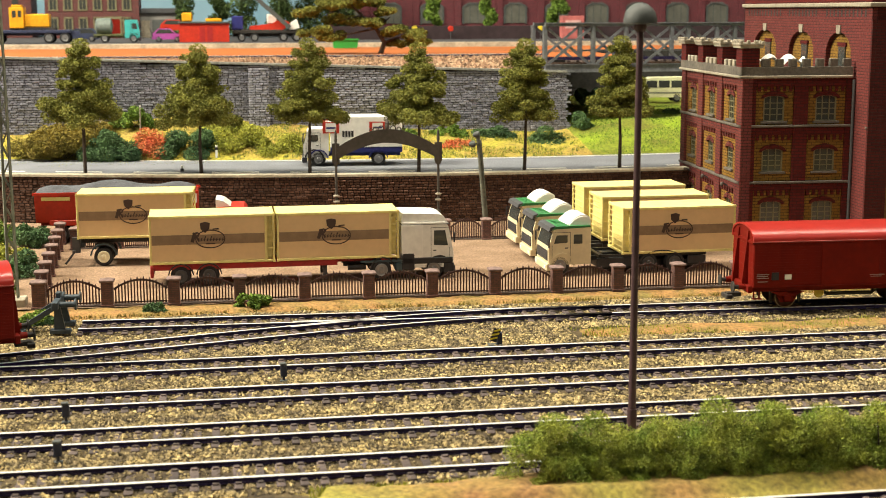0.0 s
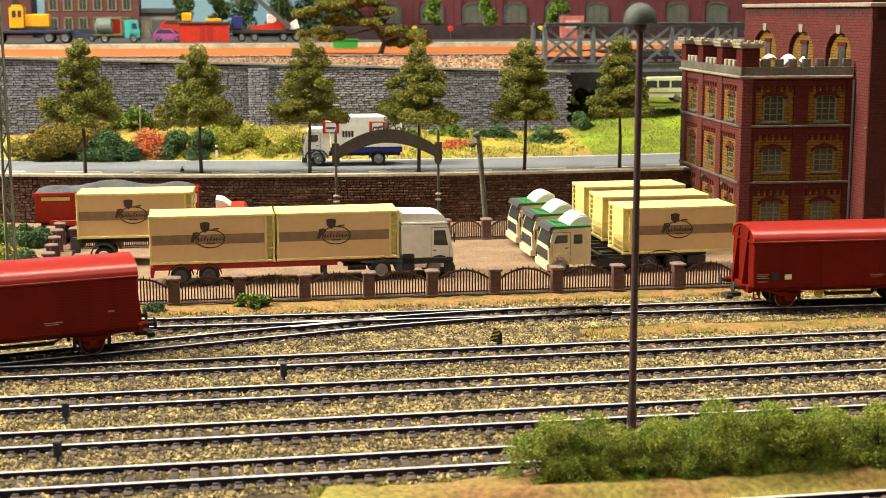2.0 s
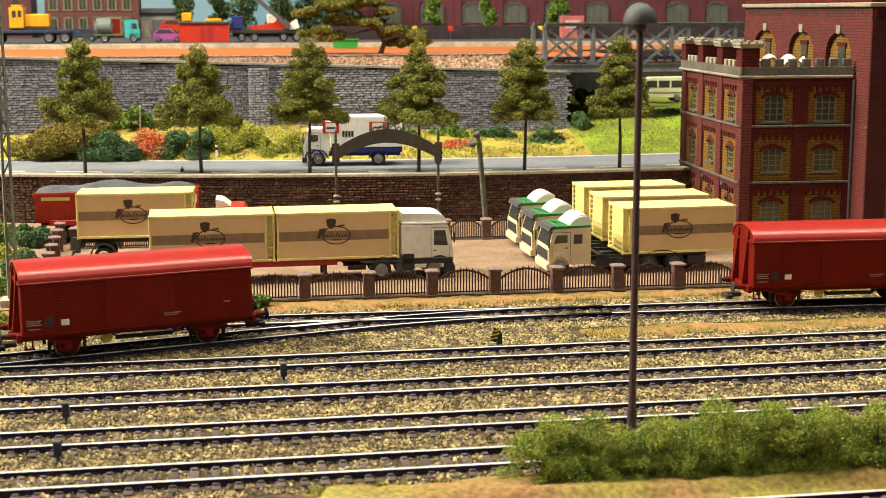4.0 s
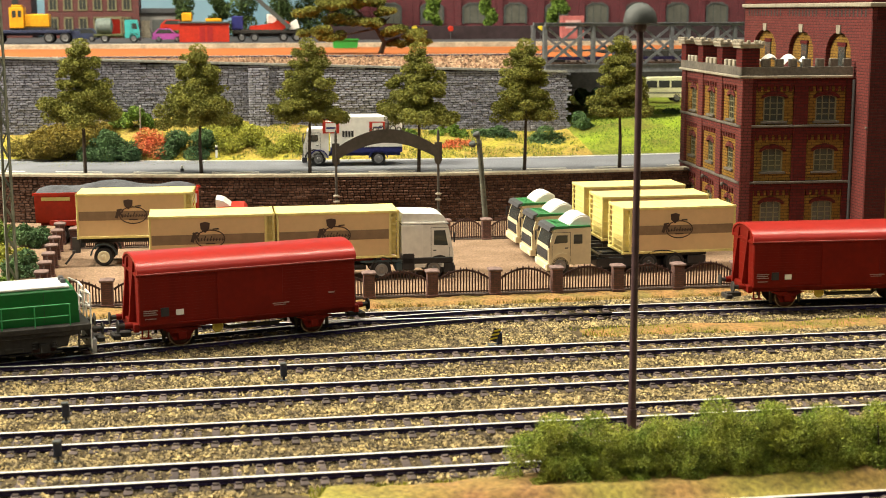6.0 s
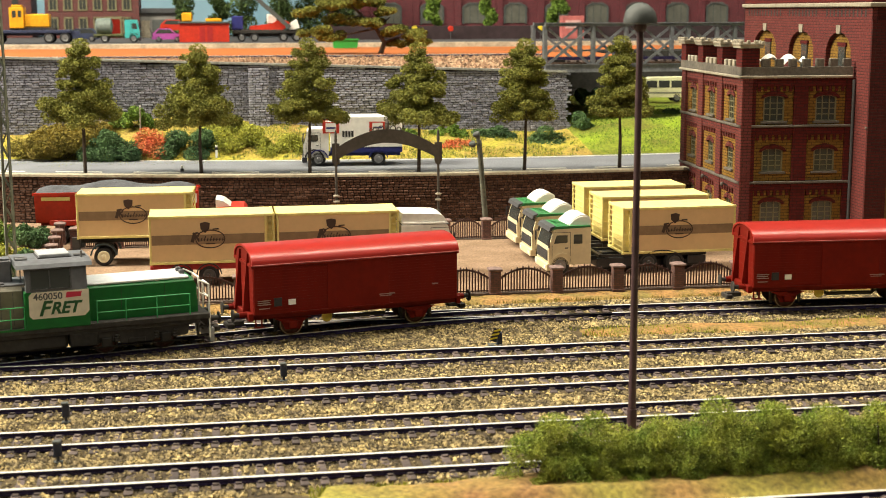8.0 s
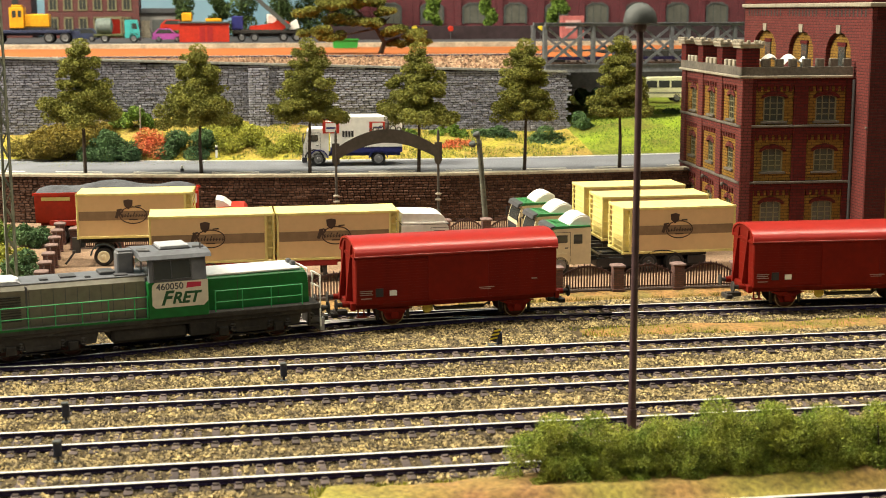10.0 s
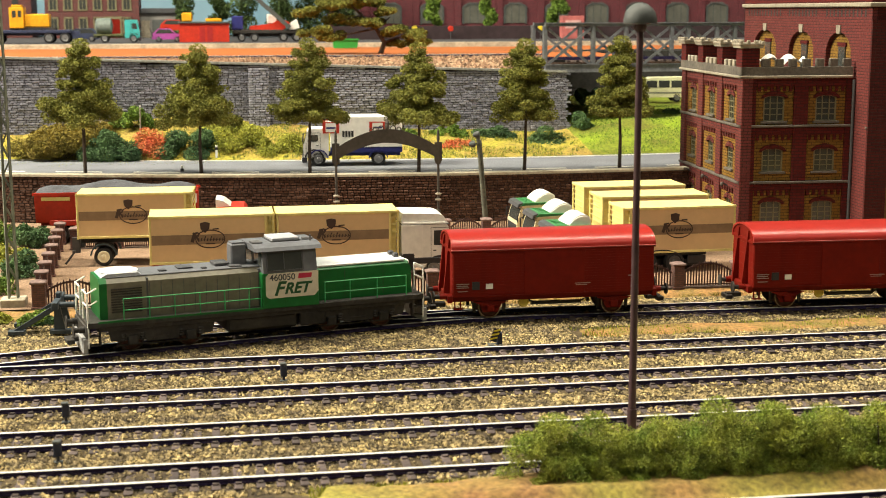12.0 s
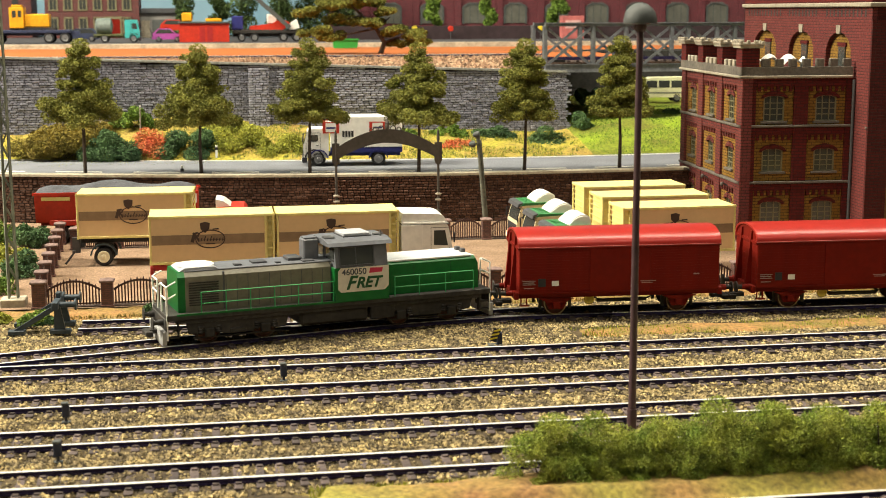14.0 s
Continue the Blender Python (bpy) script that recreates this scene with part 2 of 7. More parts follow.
# ---- ground ----
# Bed colour kept dark to paint the shade in the gaps between stones.
ballast_mat = matt(mat("ballast_bed", (0.09, 0.066, 0.034), 0.95, 0, 0.3, 7.0, 0.9, second=(0.035, 0.027, 0.02), blotch=1.6))
stone_mat = mat("ballast_stone", (0.4, 0.31, 0.14), 0.9, 0, 0.25, 5.0, 0, second=(0.13, 0.1, 0.06), blotch=1.4, island=0.8)
yard_mat = mat("yard_gravel", (0.27, 0.175, 0.11), 0.95, 0, 0.24, 9.0, 0.8, second=(0.19, 0.118, 0.068), blotch=0.7)
asphalt = mat("road_asphalt", (0.18, 0.19, 0.215), 0.85, 0, 0.1, 12.0, 0.3, blotch=0.3)
line_white = mat("road_paint", (0.75, 0.73, 0.66), 0.7, 0, 0.1, 5.0, 0.1)
meadow = mat("meadow", (0.33, 0.29, 0.03), 0.95, 0, 0.3, 5.0, 0.9, second=(0.28, 0.19, 0.04), blotch=0.35)
lawn = mat("lawn", (0.2, 0.28, 0.008), 0.95, 0, 0.25, 5.0, 0.9, second=(0.12, 0.12, 0.012), blotch=0.35)
sand = mat("sandy_turf", (0.31, 0.16, 0.05), 0.95, 0, 0.3, 8.0, 0.9, second=(0.17, 0.13, 0.03), blotch=0.7)
edge_turf = mat("edge_turf", (0.22, 0.2, 0.03), 0.95, 0, 0.28, 6.0, 0.9, second=(0.24, 0.12, 0.045), blotch=0.25)
orange_ground = mat("ochre_soil", (0.42, 0.11, 0.014), 0.95, 0, 0.15, 4.0, 0.5, second=(0.34, 0.1, 0.018), blotch=0.2)
concrete = mat("pale_concrete", (0.5, 0.45, 0.34), 0.85, 0, 0.15, 4.0, 0.3)

TRACKS = [(-24.6, "foreground"), (-19.15, ""), (-15.2, ""), (-10.87, ""), (-6.55, "")]


def main_y(x):
    return 0.54 - 0.032 * x


def branch_y(x):
    t = np.clip(6.0 - np.asarray(x, float), 0, None)
    drop = np.where(t < 10, 0.0147 * t * t, 1.47 + 0.294 * (t - 10))
    return main_y(x) - drop


def road_y(x):
    return 27.2 + 0.0043 * (np.clip(np.asarray(x, float), -42, 60) - 10.0) ** 2


def stone_y(x):
    return 46.0 + 0.0 * np.asarray(x, float)


def stone_top(x):
    return np.clip(9.0 - 0.033 * np.asarray(x, float), 8.0, 10.2)


def ground_z(X, Y):
    z = -0.23 + 0.04 * fnoise(X, Y, 1.7)
    for y, _ in TRACKS:
        z = z + 0.045 * np.exp(-((Y - y) / 1.1) ** 2)
    edge = np.clip((-21.4 - 0.12 * fnoise(X, Y, 1.1) * 3 - Y) / 1.2, 0, 1)
    z = z + 0.35 * edge * np.clip((Y + 23.7) / 0.5, 0, 1)
    return np.where(Y > 3.2, np.minimum(z, -0.25) + 0.1 * np.clip(Y - 3.2, 0, 1), z)


sheet("ground", np.arange(-90, 110.1, 0.5), np.arange(-45, 5.6, 0.25), ground_z, ballast_mat, label="ballast bed, coloured dark as the shade between its stones")
sheet("yard", np.linspace(-90, 110, 160), np.linspace(4.6, 36, 60), lambda X, Y: -0.02 + 0.02 * fnoise(X, Y, 0.8), yard_mat, label="reddish sandy gravel of the brewery yard")


def turf():
    xs, ys = np.arange(-60, 60, 0.35), np.arange(3.0, 4.9, 0.2)
    sheet("trackside_turf", xs, ys, lambda X, Y: -0.2 + 0.07 * np.abs(fnoise(X, Y, 2.3)) + 0.1 * (Y > 3.2) - 0.14 * np.clip((3.3 - Y) / 0.3, 0, 1), sand, label="dry orange turf along the fence")
    sheet("sandy_strip", np.arange(2, 60, 0.35), np.arange(-4.6, -1.9, 0.2),
          lambda X, Y: -0.42 + 0.25 * np.clip((X - 2) / 5, 0, 1) * np.clip((2.3 - np.abs(Y + 3.2 - 0.25 * fnoise(X, Y, 0.6)) * 2), 0, 1) ** 0.5 + 0.03 * fnoise(X, Y, 3), sand, label="sandy path between the tracks")
    sheet("foreground_turf", np.arange(-40, 50, 0.35), np.arange(-23.9, -20.7, 0.2),
          lambda X, Y: -0.22 + 0.5 * np.clip((-21.3 + 0.3 * fnoise(X, Y, 0.9) - 1.8 * np.clip((-6.6 - X) / 0.9, 0, 1) - Y) / 0.6, 0, 1) * np.clip((Y + 23.75) / 0.6, 0.25, 1) + 0.05 * fnoise(X, Y, 3), edge_turf, label="yellow-green flocked grass at the layout's edge")


turf()


def ballast_stones(n=190000):
    X = rng.uniform(-30, 34, n)
    Y = rng.uniform(-24, 3.0, n)
    keep = ~((np.abs(Y + 3.2) < 0.9) & (X > 5)) & (Y > -21.0 - (X > 0) * 0.0)
    for y, _ in TRACKS:
        near = np.abs(Y - y) < 1.35
        keep &= ~near | (rng.random(n) < 0.42)
    near = ((np.abs(Y - main_y(X)) < 1.35) & (X > -15.5)) | ((np.abs(Y - branch_y(X)) < 1.35) & (X < 7))
    keep &= ~near | (rng.random(n) < 0.35)
    X, Y = X[keep], Y[keep]
    n = len(X)
    Z = ground_z(X, Y) + 0.02
    r = rng.uniform(0.035, 0.1, n)
    base = np.array([[1, 0, 0], [-0.5, 0.87, 0], [-0.5, -0.87, 0], [0.2, 0.1, 0.9], [-0.1, 0, -0.7]])
    v = base[None] * r[:, None, None] * rng.uniform(0.7, 1.3, (n, 5, 3))
    a = rng.uniform(0, 6.28, n)
    c, s = np.cos(a)[:, None], np.sin(a)[:, None]
    x = v[:, :, 0] * c - v[:, :, 1] * s + X[:, None]
    y = v[:, :, 0] * s + v[:, :, 1] * c + Y[:, None]
    z = v[:, :, 2] * 0.75 + Z[:, None]
    f = np.array([[0, 1, 3], [1, 2, 3], [2, 0, 3], [1, 0, 4], [2, 1, 4], [0, 2, 4]])
    faces = (f[None] + 5 * np.arange(n)[:, None, None]).reshape(-1, 3)
    ob = new("ballast_stones", quick("ballast_stones", np.stack([x, y, z], -1).reshape(-1, 3), faces, stone_mat))
    tagged(ob, "loose tan and grey ballast stones between rails", "ballast", "", "stuff")


ballast_stones()


def upper_stones(n=9000):
    X, Y = rng.uniform(-32, 16, n), rng.uniform(46.6, 53.5, n)
    Z = stone_top(X) + (9.55 - stone_top(X)) * np.clip((Y - 46.5) / 3.2, 0, 1) + 0.04
    r = rng.uniform(0.06, 0.17, n)
    base = np.array([[1, 0, 0], [-0.5, 0.87, 0], [-0.5, -0.87, 0], [0.1, 0.1, 0.9], [0, 0, -0.6]])
    v = base[None] * r[:, None, None] * rng.uniform(0.6, 1.4, (n, 5, 3)) + np.stack([X, Y, Z], -1)[:, None]
    f = np.array([[0, 1, 3], [1, 2, 3], [2, 0, 3], [1, 0, 4], [2, 1, 4], [0, 2, 4]])
    m = mat("pink_ballast_stone", (0.4, 0.25, 0.16), 0.9, 0, 0.25, 5.0, 0, second=(0.2, 0.115, 0.07), blotch=2.0, island=0.6)
    ob = new("upper_stones", quick("upper_stones", v.reshape(-1, 3), (f[None] + 5 * np.arange(n)[:, None, None]).reshape(-1, 3), m))
    tagged(ob, "loose pinkish ballast stones of the upper line", "ballast", "", "stuff")


upper_stones()

# ---- tracks ----
# Near-white, barely metallic: the glint of the rail tops is in the base colour.
rail_mat = mat("rail_steel", (0.92, 0.9, 0.88), 0.3, 0.3, 0.08, 6, 0.05)
# Violet tint paints the lens's colour fringe onto the rail sides.
rail_side = mat("rail_rust", (0.034, 0.024, 0.095), 0.5, 0.3, 0.2, 6, 0.2)
sleeper_mat = mat("sleeper_wood", (0.09, 0.065, 0.06), 0.8, 0, 0.2, 7, 0.4, piece=0.4)
sleeper_mesh = Shape().box(-0.13, 0.13, -1.3, 1.3, -0.3, -0.15, 0.015)
for _y in (-0.72, 0.72):
    for _s in (-0.17, 0.17):
        sleeper_mesh.box(-0.09, 0.09, _y + _s - 0.08, _y + _s + 0.08, -0.16, -0.1, 0.01)
sleeper_mesh = sleeper_mesh.mesh("sleeper", sleeper_mat)


def rail_line(parent, xs, yfun, offset, name="rail"):
    xs = np.asarray(xs, float)
    ys = yfun(xs)
    d = np.gradient(ys, xs)
    ln = np.sqrt(1 + d * d)
    px, py = xs - d / ln * offset, ys + offset / ln
    nx, ny = -d / ln, 1 / ln
    body, head = Shape(), Shape()

    def sweep(shape, half, z0, z1):
        p = []
        for k in range(len(xs)):
            for o, z in ((-half, z0), (half, z0), (half, z1), (-half, z1)):
                p.append((px[k] + nx[k] * o, py[k] + ny[k] * o, z))
        f = [(4 * k + i, 4 * k + (i + 1) % 4, 4 * k + 4 + (i + 1) % 4, 4 * k + 4 + i) for k in range(len(xs) - 1) for i in range(4)]
        m = 4 * len(xs)
        shape.add(p, f + [(3, 2, 1, 0), (m - 4, m - 3, m - 2, m - 1)])

    sweep(body, 0.085, -0.16, -0.12)
    sweep(body, 0.035, -0.12, -0.05)
    sweep(body, 0.068, -0.05, -0.012)
    sweep(head, 0.066, -0.011, 0.0)
    r = part(name, body, rail_side, parent, "dark rail, sides tinted with the lens's violet fringe")
    part("railhead", head, rail_mat, r, "polished railhead, coloured near white for its glint")


def straight_track(y, x0, x1, label):
    tr = thing("track", label, "track", 0, y, 0, group="parallel tracks", kind="structure")
    for o in (-0.7675, 0.7675):
        rail_line(tr, [x0, x1], lambda x: np.zeros_like(x), o)
    for x in np.arange(x0, x1, 0.62):
        part("sleeper", sleeper_mesh, sleeper_mat, tr, at=at(x + random.uniform(-0.03, 0.03), 0, 0, 0, 0, random.uniform(-1.2, 1.2)))


for _y, _k in TRACKS[1:]:
    straight_track(_y, -24, 32, "straight track of dark rails on brown sleepers")
straight_track(-24.75, -2, 18, "straight track at the layout's edge")


def main_track():
    tr = thing("track", "main track with a turnout on brown sleepers", "track", kind="structure")
    xs = [-15.5, 40]
    for o in (-0.7675, 0.7675):
        rail_line(tr, xs, main_y, o)
    bx = np.arange(-32, 7.6, 0.5)
    for o in (-0.7675, 0.7675):
        rail_line(tr, bx, branch_y, o, "branch_rail")
    rail_line(tr, np.arange(-6.5, -2, 0.5), main_y, -0.6, "check_rail")
    rail_line(tr, np.arange(-6.5, -2, 0.5), branch_y, 0.6, "check_rail")
    for x in np.arange(-15.4, 38, 0.62):
        part("sleeper", sleeper_mesh, sleeper_mat, tr, at=at(x, main_y(x), -0.003, 0, 0, -1.8))
    for x in np.arange(-31, -4.5, 0.6):
        a = math.degrees(math.atan(float(branch_y(x + 0.1) - branch_y(x - 0.1)) / 0.2))
        part("sleeper", sleeper_mesh, sleeper_mat, tr, at=at(x, float(branch_y(x)), -0.006, 0, 0, a))


main_track()

# ---- retaining wall, road, slope, stone wall, upper level ----
mortar_dark = mat("wall_joint", (0.03, 0.022, 0.022), 0.95, 0, 0.2, 6, 0.3)
brown_brick = matt(mat("brown_brick", (0.15, 0.08, 0.055), 0.75, 0, 0.2, 7, 0.4, island=0.3, piece=0.3))
grey_stone = matt(mat("grey_stone", (0.29, 0.288, 0.345), 0.85, 0, 0.2, 5, 0.6, second=(0.24, 0.24, 0.29), island=0.1, piece=0.1))
ROAD_Z = 2.9


def line(xs, yfun, dy, z):
    return [(float(x), float(yfun(x)) + dy, float(z(x)) if callable(z) else z) for x in xs]


def courses(name, wall, xs0, xs1, yfun, z0, ztop, w, h, material, near, gap=0.03):
    """Courses of bricks or stones before a wall: a near stretch as pieces, the rest joined."""
    rest, boxes = Shape(), 0
    shared = [Shape().box(-w * k / 2 + gap, w * k / 2 - gap, -0.09 - 0.02 * j, 0.2, -h / 2 + gap * 0.8, h / 2 - gap * 0.8, 0.035).mesh(name, material) for j, k in enumerate((0.8, 1.0, 1.2, 0.9))]
    rows = int((10.4 - z0) / h) + 1
    for r in range(rows):
        z = z0 + (r + 0.5) * h
        x = xs0 + random.random() * w
        while x < xs1:
            j = random.randrange(4)
            lw = w * (0.8, 1.0, 1.2, 0.9)[j]
            xc = x + lw / 2
            x += lw
            if z + h / 2 > ztop(xc):
                continue
            y = float(yfun(xc))
            slope = math.atan(float(yfun(xc + 0.2) - yfun(xc - 0.2)) / 0.4)
            if near[0] < xc < near[1] and near[2] < z < near[3] and boxes < 290:
                boxes += 1
                part(name, shared[j], material, wall, at=at(xc, y, z, 0, 0, math.degrees(slope)))
            else:
                c, s = math.cos(slope), math.sin(slope)
                e = random.uniform(-0.12, -0.05)
                a, b = lw / 2 - gap, h / 2 - gap * 0.8
                p = []
                for i, k in ((-1, -1), (1, -1), (1, 1), (-1, 1)):
                    for d, q in ((0.15, 1.0), (e + 0.03, 1.0), (e, 0.9)):
                        lx, ly = i * a * q, d
                        p.append((xc + lx * c - ly * s, y + lx * s + ly * c, z + k * b * (q if q == 1 else 0.8)))
                f = [(2, 5, 8, 11)]
                for i in range(4):
                    o, n = 3 * i, 3 * ((i + 1) % 4)
                    f += [(o, n, n + 1, o + 1), (o + 1, n + 1, n + 2, o + 2)]
                rest.add(p, f)
    me = rest.mesh("coursing", material, fix=False)
    ob = part("coursing", me, material, wall)
    ob["kind"] = "stuff"


def structure():
    xs = np.linspace(-90, 21.5, 100)
    wall = tagged(part("wall_retaining", Shape().strip(line(xs, road_y, 0.0, 2.93), line(xs, road_y, 0.6, 2.93), 3.2), mortar_dark),
                  "brown brick retaining wall below the road", "wall", "", "structure")
    part("coping", Shape().strip(line(xs, road_y, -0.16, 3.08), line(xs, road_y, 0.75, 3.08), 0.15), concrete, wall, "pale coping strip")
    road = part("road", Shape().strip(line(np.linspace(-90, 110, 140), road_y, 0.6, ROAD_Z + 0.02), line(np.linspace(-90, 110, 140), road_y, 10.4, ROAD_Z + 0.02), 0.5), asphalt)
    tagged(road, "grey asphalt road with white edge lines", "road", "", "structure")
    part("edge_line", Shape().strip(line(np.linspace(-90, 110, 140), road_y, 9.7, ROAD_Z + 0.045), line(np.linspace(-90, 110, 140), road_y, 9.95, ROAD_Z + 0.045), 0.02), line_white, road, "white edge line")
    for x in np.arange(-40, 24, 5.0):
        seg = np.linspace(x, x + 3, 5)
        part("lane_dash", Shape().strip(line(seg, road_y, 2.5, ROAD_Z + 0.045), line(seg, road_y, 2.95, ROAD_Z + 0.045), 0.02), line_white, road)

    def base_z(X):
        return np.interp(X, [-40, -24, -16, -12, -6, 5, 14, 17, 20, 60], [4.0, 4.3, 5.3, 5.7, 4.8, 4.3, 3.9, 4.2, 4.8, 5.2])

    def slope_z(X, Y):
        y0 = road_y(X) + 10.2
        t = np.clip((Y - y0) / np.maximum(46 - y0, 2.0), 0, 1.0)
        z = ROAD_Z - 0.1 + (base_z(X) - ROAD_Z + 0.1) * (t ** 0.75) + 0.12 * fnoise(X, Y, 0.9) * t
        far = np.clip((Y - 46) / 10, 0, 1)
        return z + np.where(X > 16.0, far * 0.3, -0.5 * far)

    tagged(sheet("slope", np.arange(-90.2, 17.1, 0.4), np.arange(35.5, 47.2, 0.35), slope_z, meadow, label="flocked meadow slope in yellow and brown"))
    tagged(sheet("lawn_slope", np.arange(17.0, 110.1, 0.5), np.arange(35.5, 70.2, 0.5), slope_z, lawn, label="bright green flocked grass slope"))
    xs = np.linspace(-90, 17, 80)
    stone = tagged(part("wall_stone", Shape().strip(line(xs, stone_y, 0.0, stone_top), line(xs, stone_y, 1.2, stone_top), 8.0), mortar_dark),
                   "dark grey rough stone retaining wall", "wall", "", "structure")
    part("capping", Shape().strip(line(xs, stone_y, -0.2, lambda x: stone_top(x) + 0.16), line(xs, stone_y, 0.6, lambda x: stone_top(x) + 0.16), 0.155), mat("grey_capping", (0.33, 0.33, 0.3), 0.8, 0, 0.15, 4, 0.3), stone, "grey capping")
    pil = part("pilaster", Shape().box(-7.25, -5.75, 45.45, 46.1, 2.5, 9.15, 0.04), mortar_dark, stone, "projecting stone pilaster")
    pilf = Shape()
    for r in range(34):
        z = 2.9 + r * 0.18
        x = -7.27
        while x < -5.8:
            w = random.uniform(0.3, 0.55)
            w = min(w, -5.73 - x)
            pilf.box(x + 0.02, x + w - 0.02, 45.36 + random.uniform(-0.03, 0.03), 45.6, z + 0.015, z + 0.165, 0.025)
            x += w
    ob = part("pilaster_stone", pilf, grey_stone, pil)
    ob["kind"] = "stuff"

    def upper_z(X, Y):
        t = np.clip((Y - 46.5) / 3.2, 0, 1)
        return stone_top(X) + 0.02 + (9.55 - stone_top(X)) * t + 0.03 * fnoise(X, Y, 1.5)

    pale_ballast = mat("pale_ballast", (0.42, 0.29, 0.18), 0.95, 0, 0.3, 6, 0.9, second=(0.3, 0.19, 0.11), blotch=2)
    sheet("upper_ballast", np.arange(-90, 16.5, 0.4), np.arange(46.5, 54.1, 0.3), upper_z, pale_ballast, label="pale ballast of the upper line")
    sheet("upper_ground", np.linspace(-90, 17, 60), np.linspace(54, 84, 30), lambda X, Y: 9.5 + 0.04 * fnoise(X, Y, 0.6), orange_ground, label="orange ochre ground of the upper level")
    sheet("upper_ground_east", np.linspace(17, 110, 60), np.linspace(69, 84, 20), lambda X, Y: 9.5 + 0.04 * fnoise(X, Y, 0.6), orange_ground, label="orange ochre ground behind the bridge")
    sheet("upper_street", np.linspace(-90, 110, 60), np.linspace(84, 136, 20), lambda X, Y: 9.95 + 0 * X, mat("street_grey", (0.062, 0.058, 0.064), 0.85, 0, 0.1, 4.0, 0.2, blotch=0.2), label="grey street of the upper level")
    tagged(part("kerb", Shape().box(-90, 110, 83.8, 84.2, 9.0, 9.98, 0.03), concrete), "pale kerb of the upper street", "kerb", "", "structure")
    # Slab added to keep light off the underpass; ends before the minibus.
    tagged(part("underpass_roof", Shape().box(17, 23.5, 50.6, 69, 9.0, 9.5), orange_ground), "ochre slab added over the underpass to keep it dark", "ground", "", "structure")
    # Near-black wall colour paints in the shade under the bridge.
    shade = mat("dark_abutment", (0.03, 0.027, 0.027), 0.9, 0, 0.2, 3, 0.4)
    tagged(part("wall_abutment", Shape().box(17, 110, 69, 70, 2, 9.5).box(16.0, 17, 46.6, 69, 2, 9.4), shade), "abutment wall, coloured near black as the shade under the bridge", "wall", "", "structure")
    tr = thing("upper_track", "rails of the upper line on pale ballast", "track", 0, 51, 9.75, kind="structure")
    for o in (-0.7675, 0.7675):
        rail_line(tr, [-90, 16.5], lambda x: 0 * x, o)
    for x in np.arange(-34, 16, 0.7):
        part("sleeper", sleeper_mesh, sleeper_mat, tr, at=at(x, 0, 0))
    return wall, stone, slope_z


WALL, STONE, slope_height = structure()


# ---- paints ----
tan = mat("tan_panel", (0.76, 0.53, 0.28), 0.55, 0, 0.025, 3, 0.04)
cream = mat("cream_paint", (0.83, 0.71, 0.27), 0.5, 0, 0.06, 3, 0.04)
cream_cab = mat("beige_cab", (0.74, 0.63, 0.4), 0.45, 0, 0.05, 3, 0.03)
band = mat("brown_band", (0.3, 0.2, 0.115), 0.55, 0, 0.08, 3, 0.03)
print_brown = mat("brown_print", (0.07, 0.04, 0.03), 0.6, 0, 0.1, 3, 0)
white_paint = mat("white_paint", (0.86, 0.84, 0.78), 0.42, 0, 0.05, 3, 0.03)
black_plastic = mat("black_plastic", (0.022, 0.022, 0.026), 0.5, 0, 0.2, 4, 0.1)
dark_grey = mat("dark_grey", (0.07, 0.07, 0.075), 0.55, 0, 0.15, 4, 0.1)
tyre_mat = mat("tyre_rubber", (0.02, 0.02, 0.022), 0.8, 0, 0.15, 6, 0.2)
rim_silver = mat("rim_silver", (0.26, 0.26, 0.265), 0.4, 0.6, 0.1, 5, 0.1)
rim_cream = mat("rim_cream", (0.75, 0.7, 0.5), 0.5, 0, 0.08, 5, 0.05)
red_paint = mat("red_chassis", (0.38, 0.02, 0.02), 0.45, 0, 0.1, 4, 0.05)
bright_red = mat("bright_red", (0.52, 0.03, 0.012), 0.45, 0, 0.08, 4, 0.05)
# Overhead light is painted in: one wagon red, darker on sides, lighter on roof.
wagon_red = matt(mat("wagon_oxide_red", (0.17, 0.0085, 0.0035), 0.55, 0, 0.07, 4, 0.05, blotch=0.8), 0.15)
wagon_roof_lit = mat("wagon_roof_red", (0.34, 0.022, 0.016), 0.33, 0, 0.04, 2, 0.02)
green_roof = mat("green_roof", (0.035, 0.2, 0.06), 0.5, 0, 0.12, 4, 0.1)
loco_green = matt(mat("loco_green", (0.004, 0.125, 0.022), 0.4, 0, 0.07, 4, 0.04), 0.3)
loco_grey = mat("loco_grey_side", (0.165, 0.15, 0.105), 0.5, 0, 0.1, 4, 0.06)
loco_roof = mat("loco_grey_roof", (0.13, 0.135, 0.15), 0.5, 0, 0.1, 4, 0.06)
soot = mat("running_gear_black", (0.04, 0.035, 0.03), 0.65, 0.1, 0.3, 5, 0.3)
blue_paint = mat("blue_chassis", (0.02, 0.025, 0.16), 0.45, 0, 0.08, 4, 0.05)
slate = mat("slate_chassis", (0.05, 0.085, 0.1), 0.5, 0, 0.12, 4, 0.1)
glass = glass_mat("dark_glass")
steel_grey = mat("bridge_grey", (0.2, 0.21, 0.225), 0.55, 0.2, 0.15, 4, 0.15)
gravel_load = mat("gravel_load", (0.1, 0.105, 0.12), 0.95, 0, 0.25, 12, 0.8)


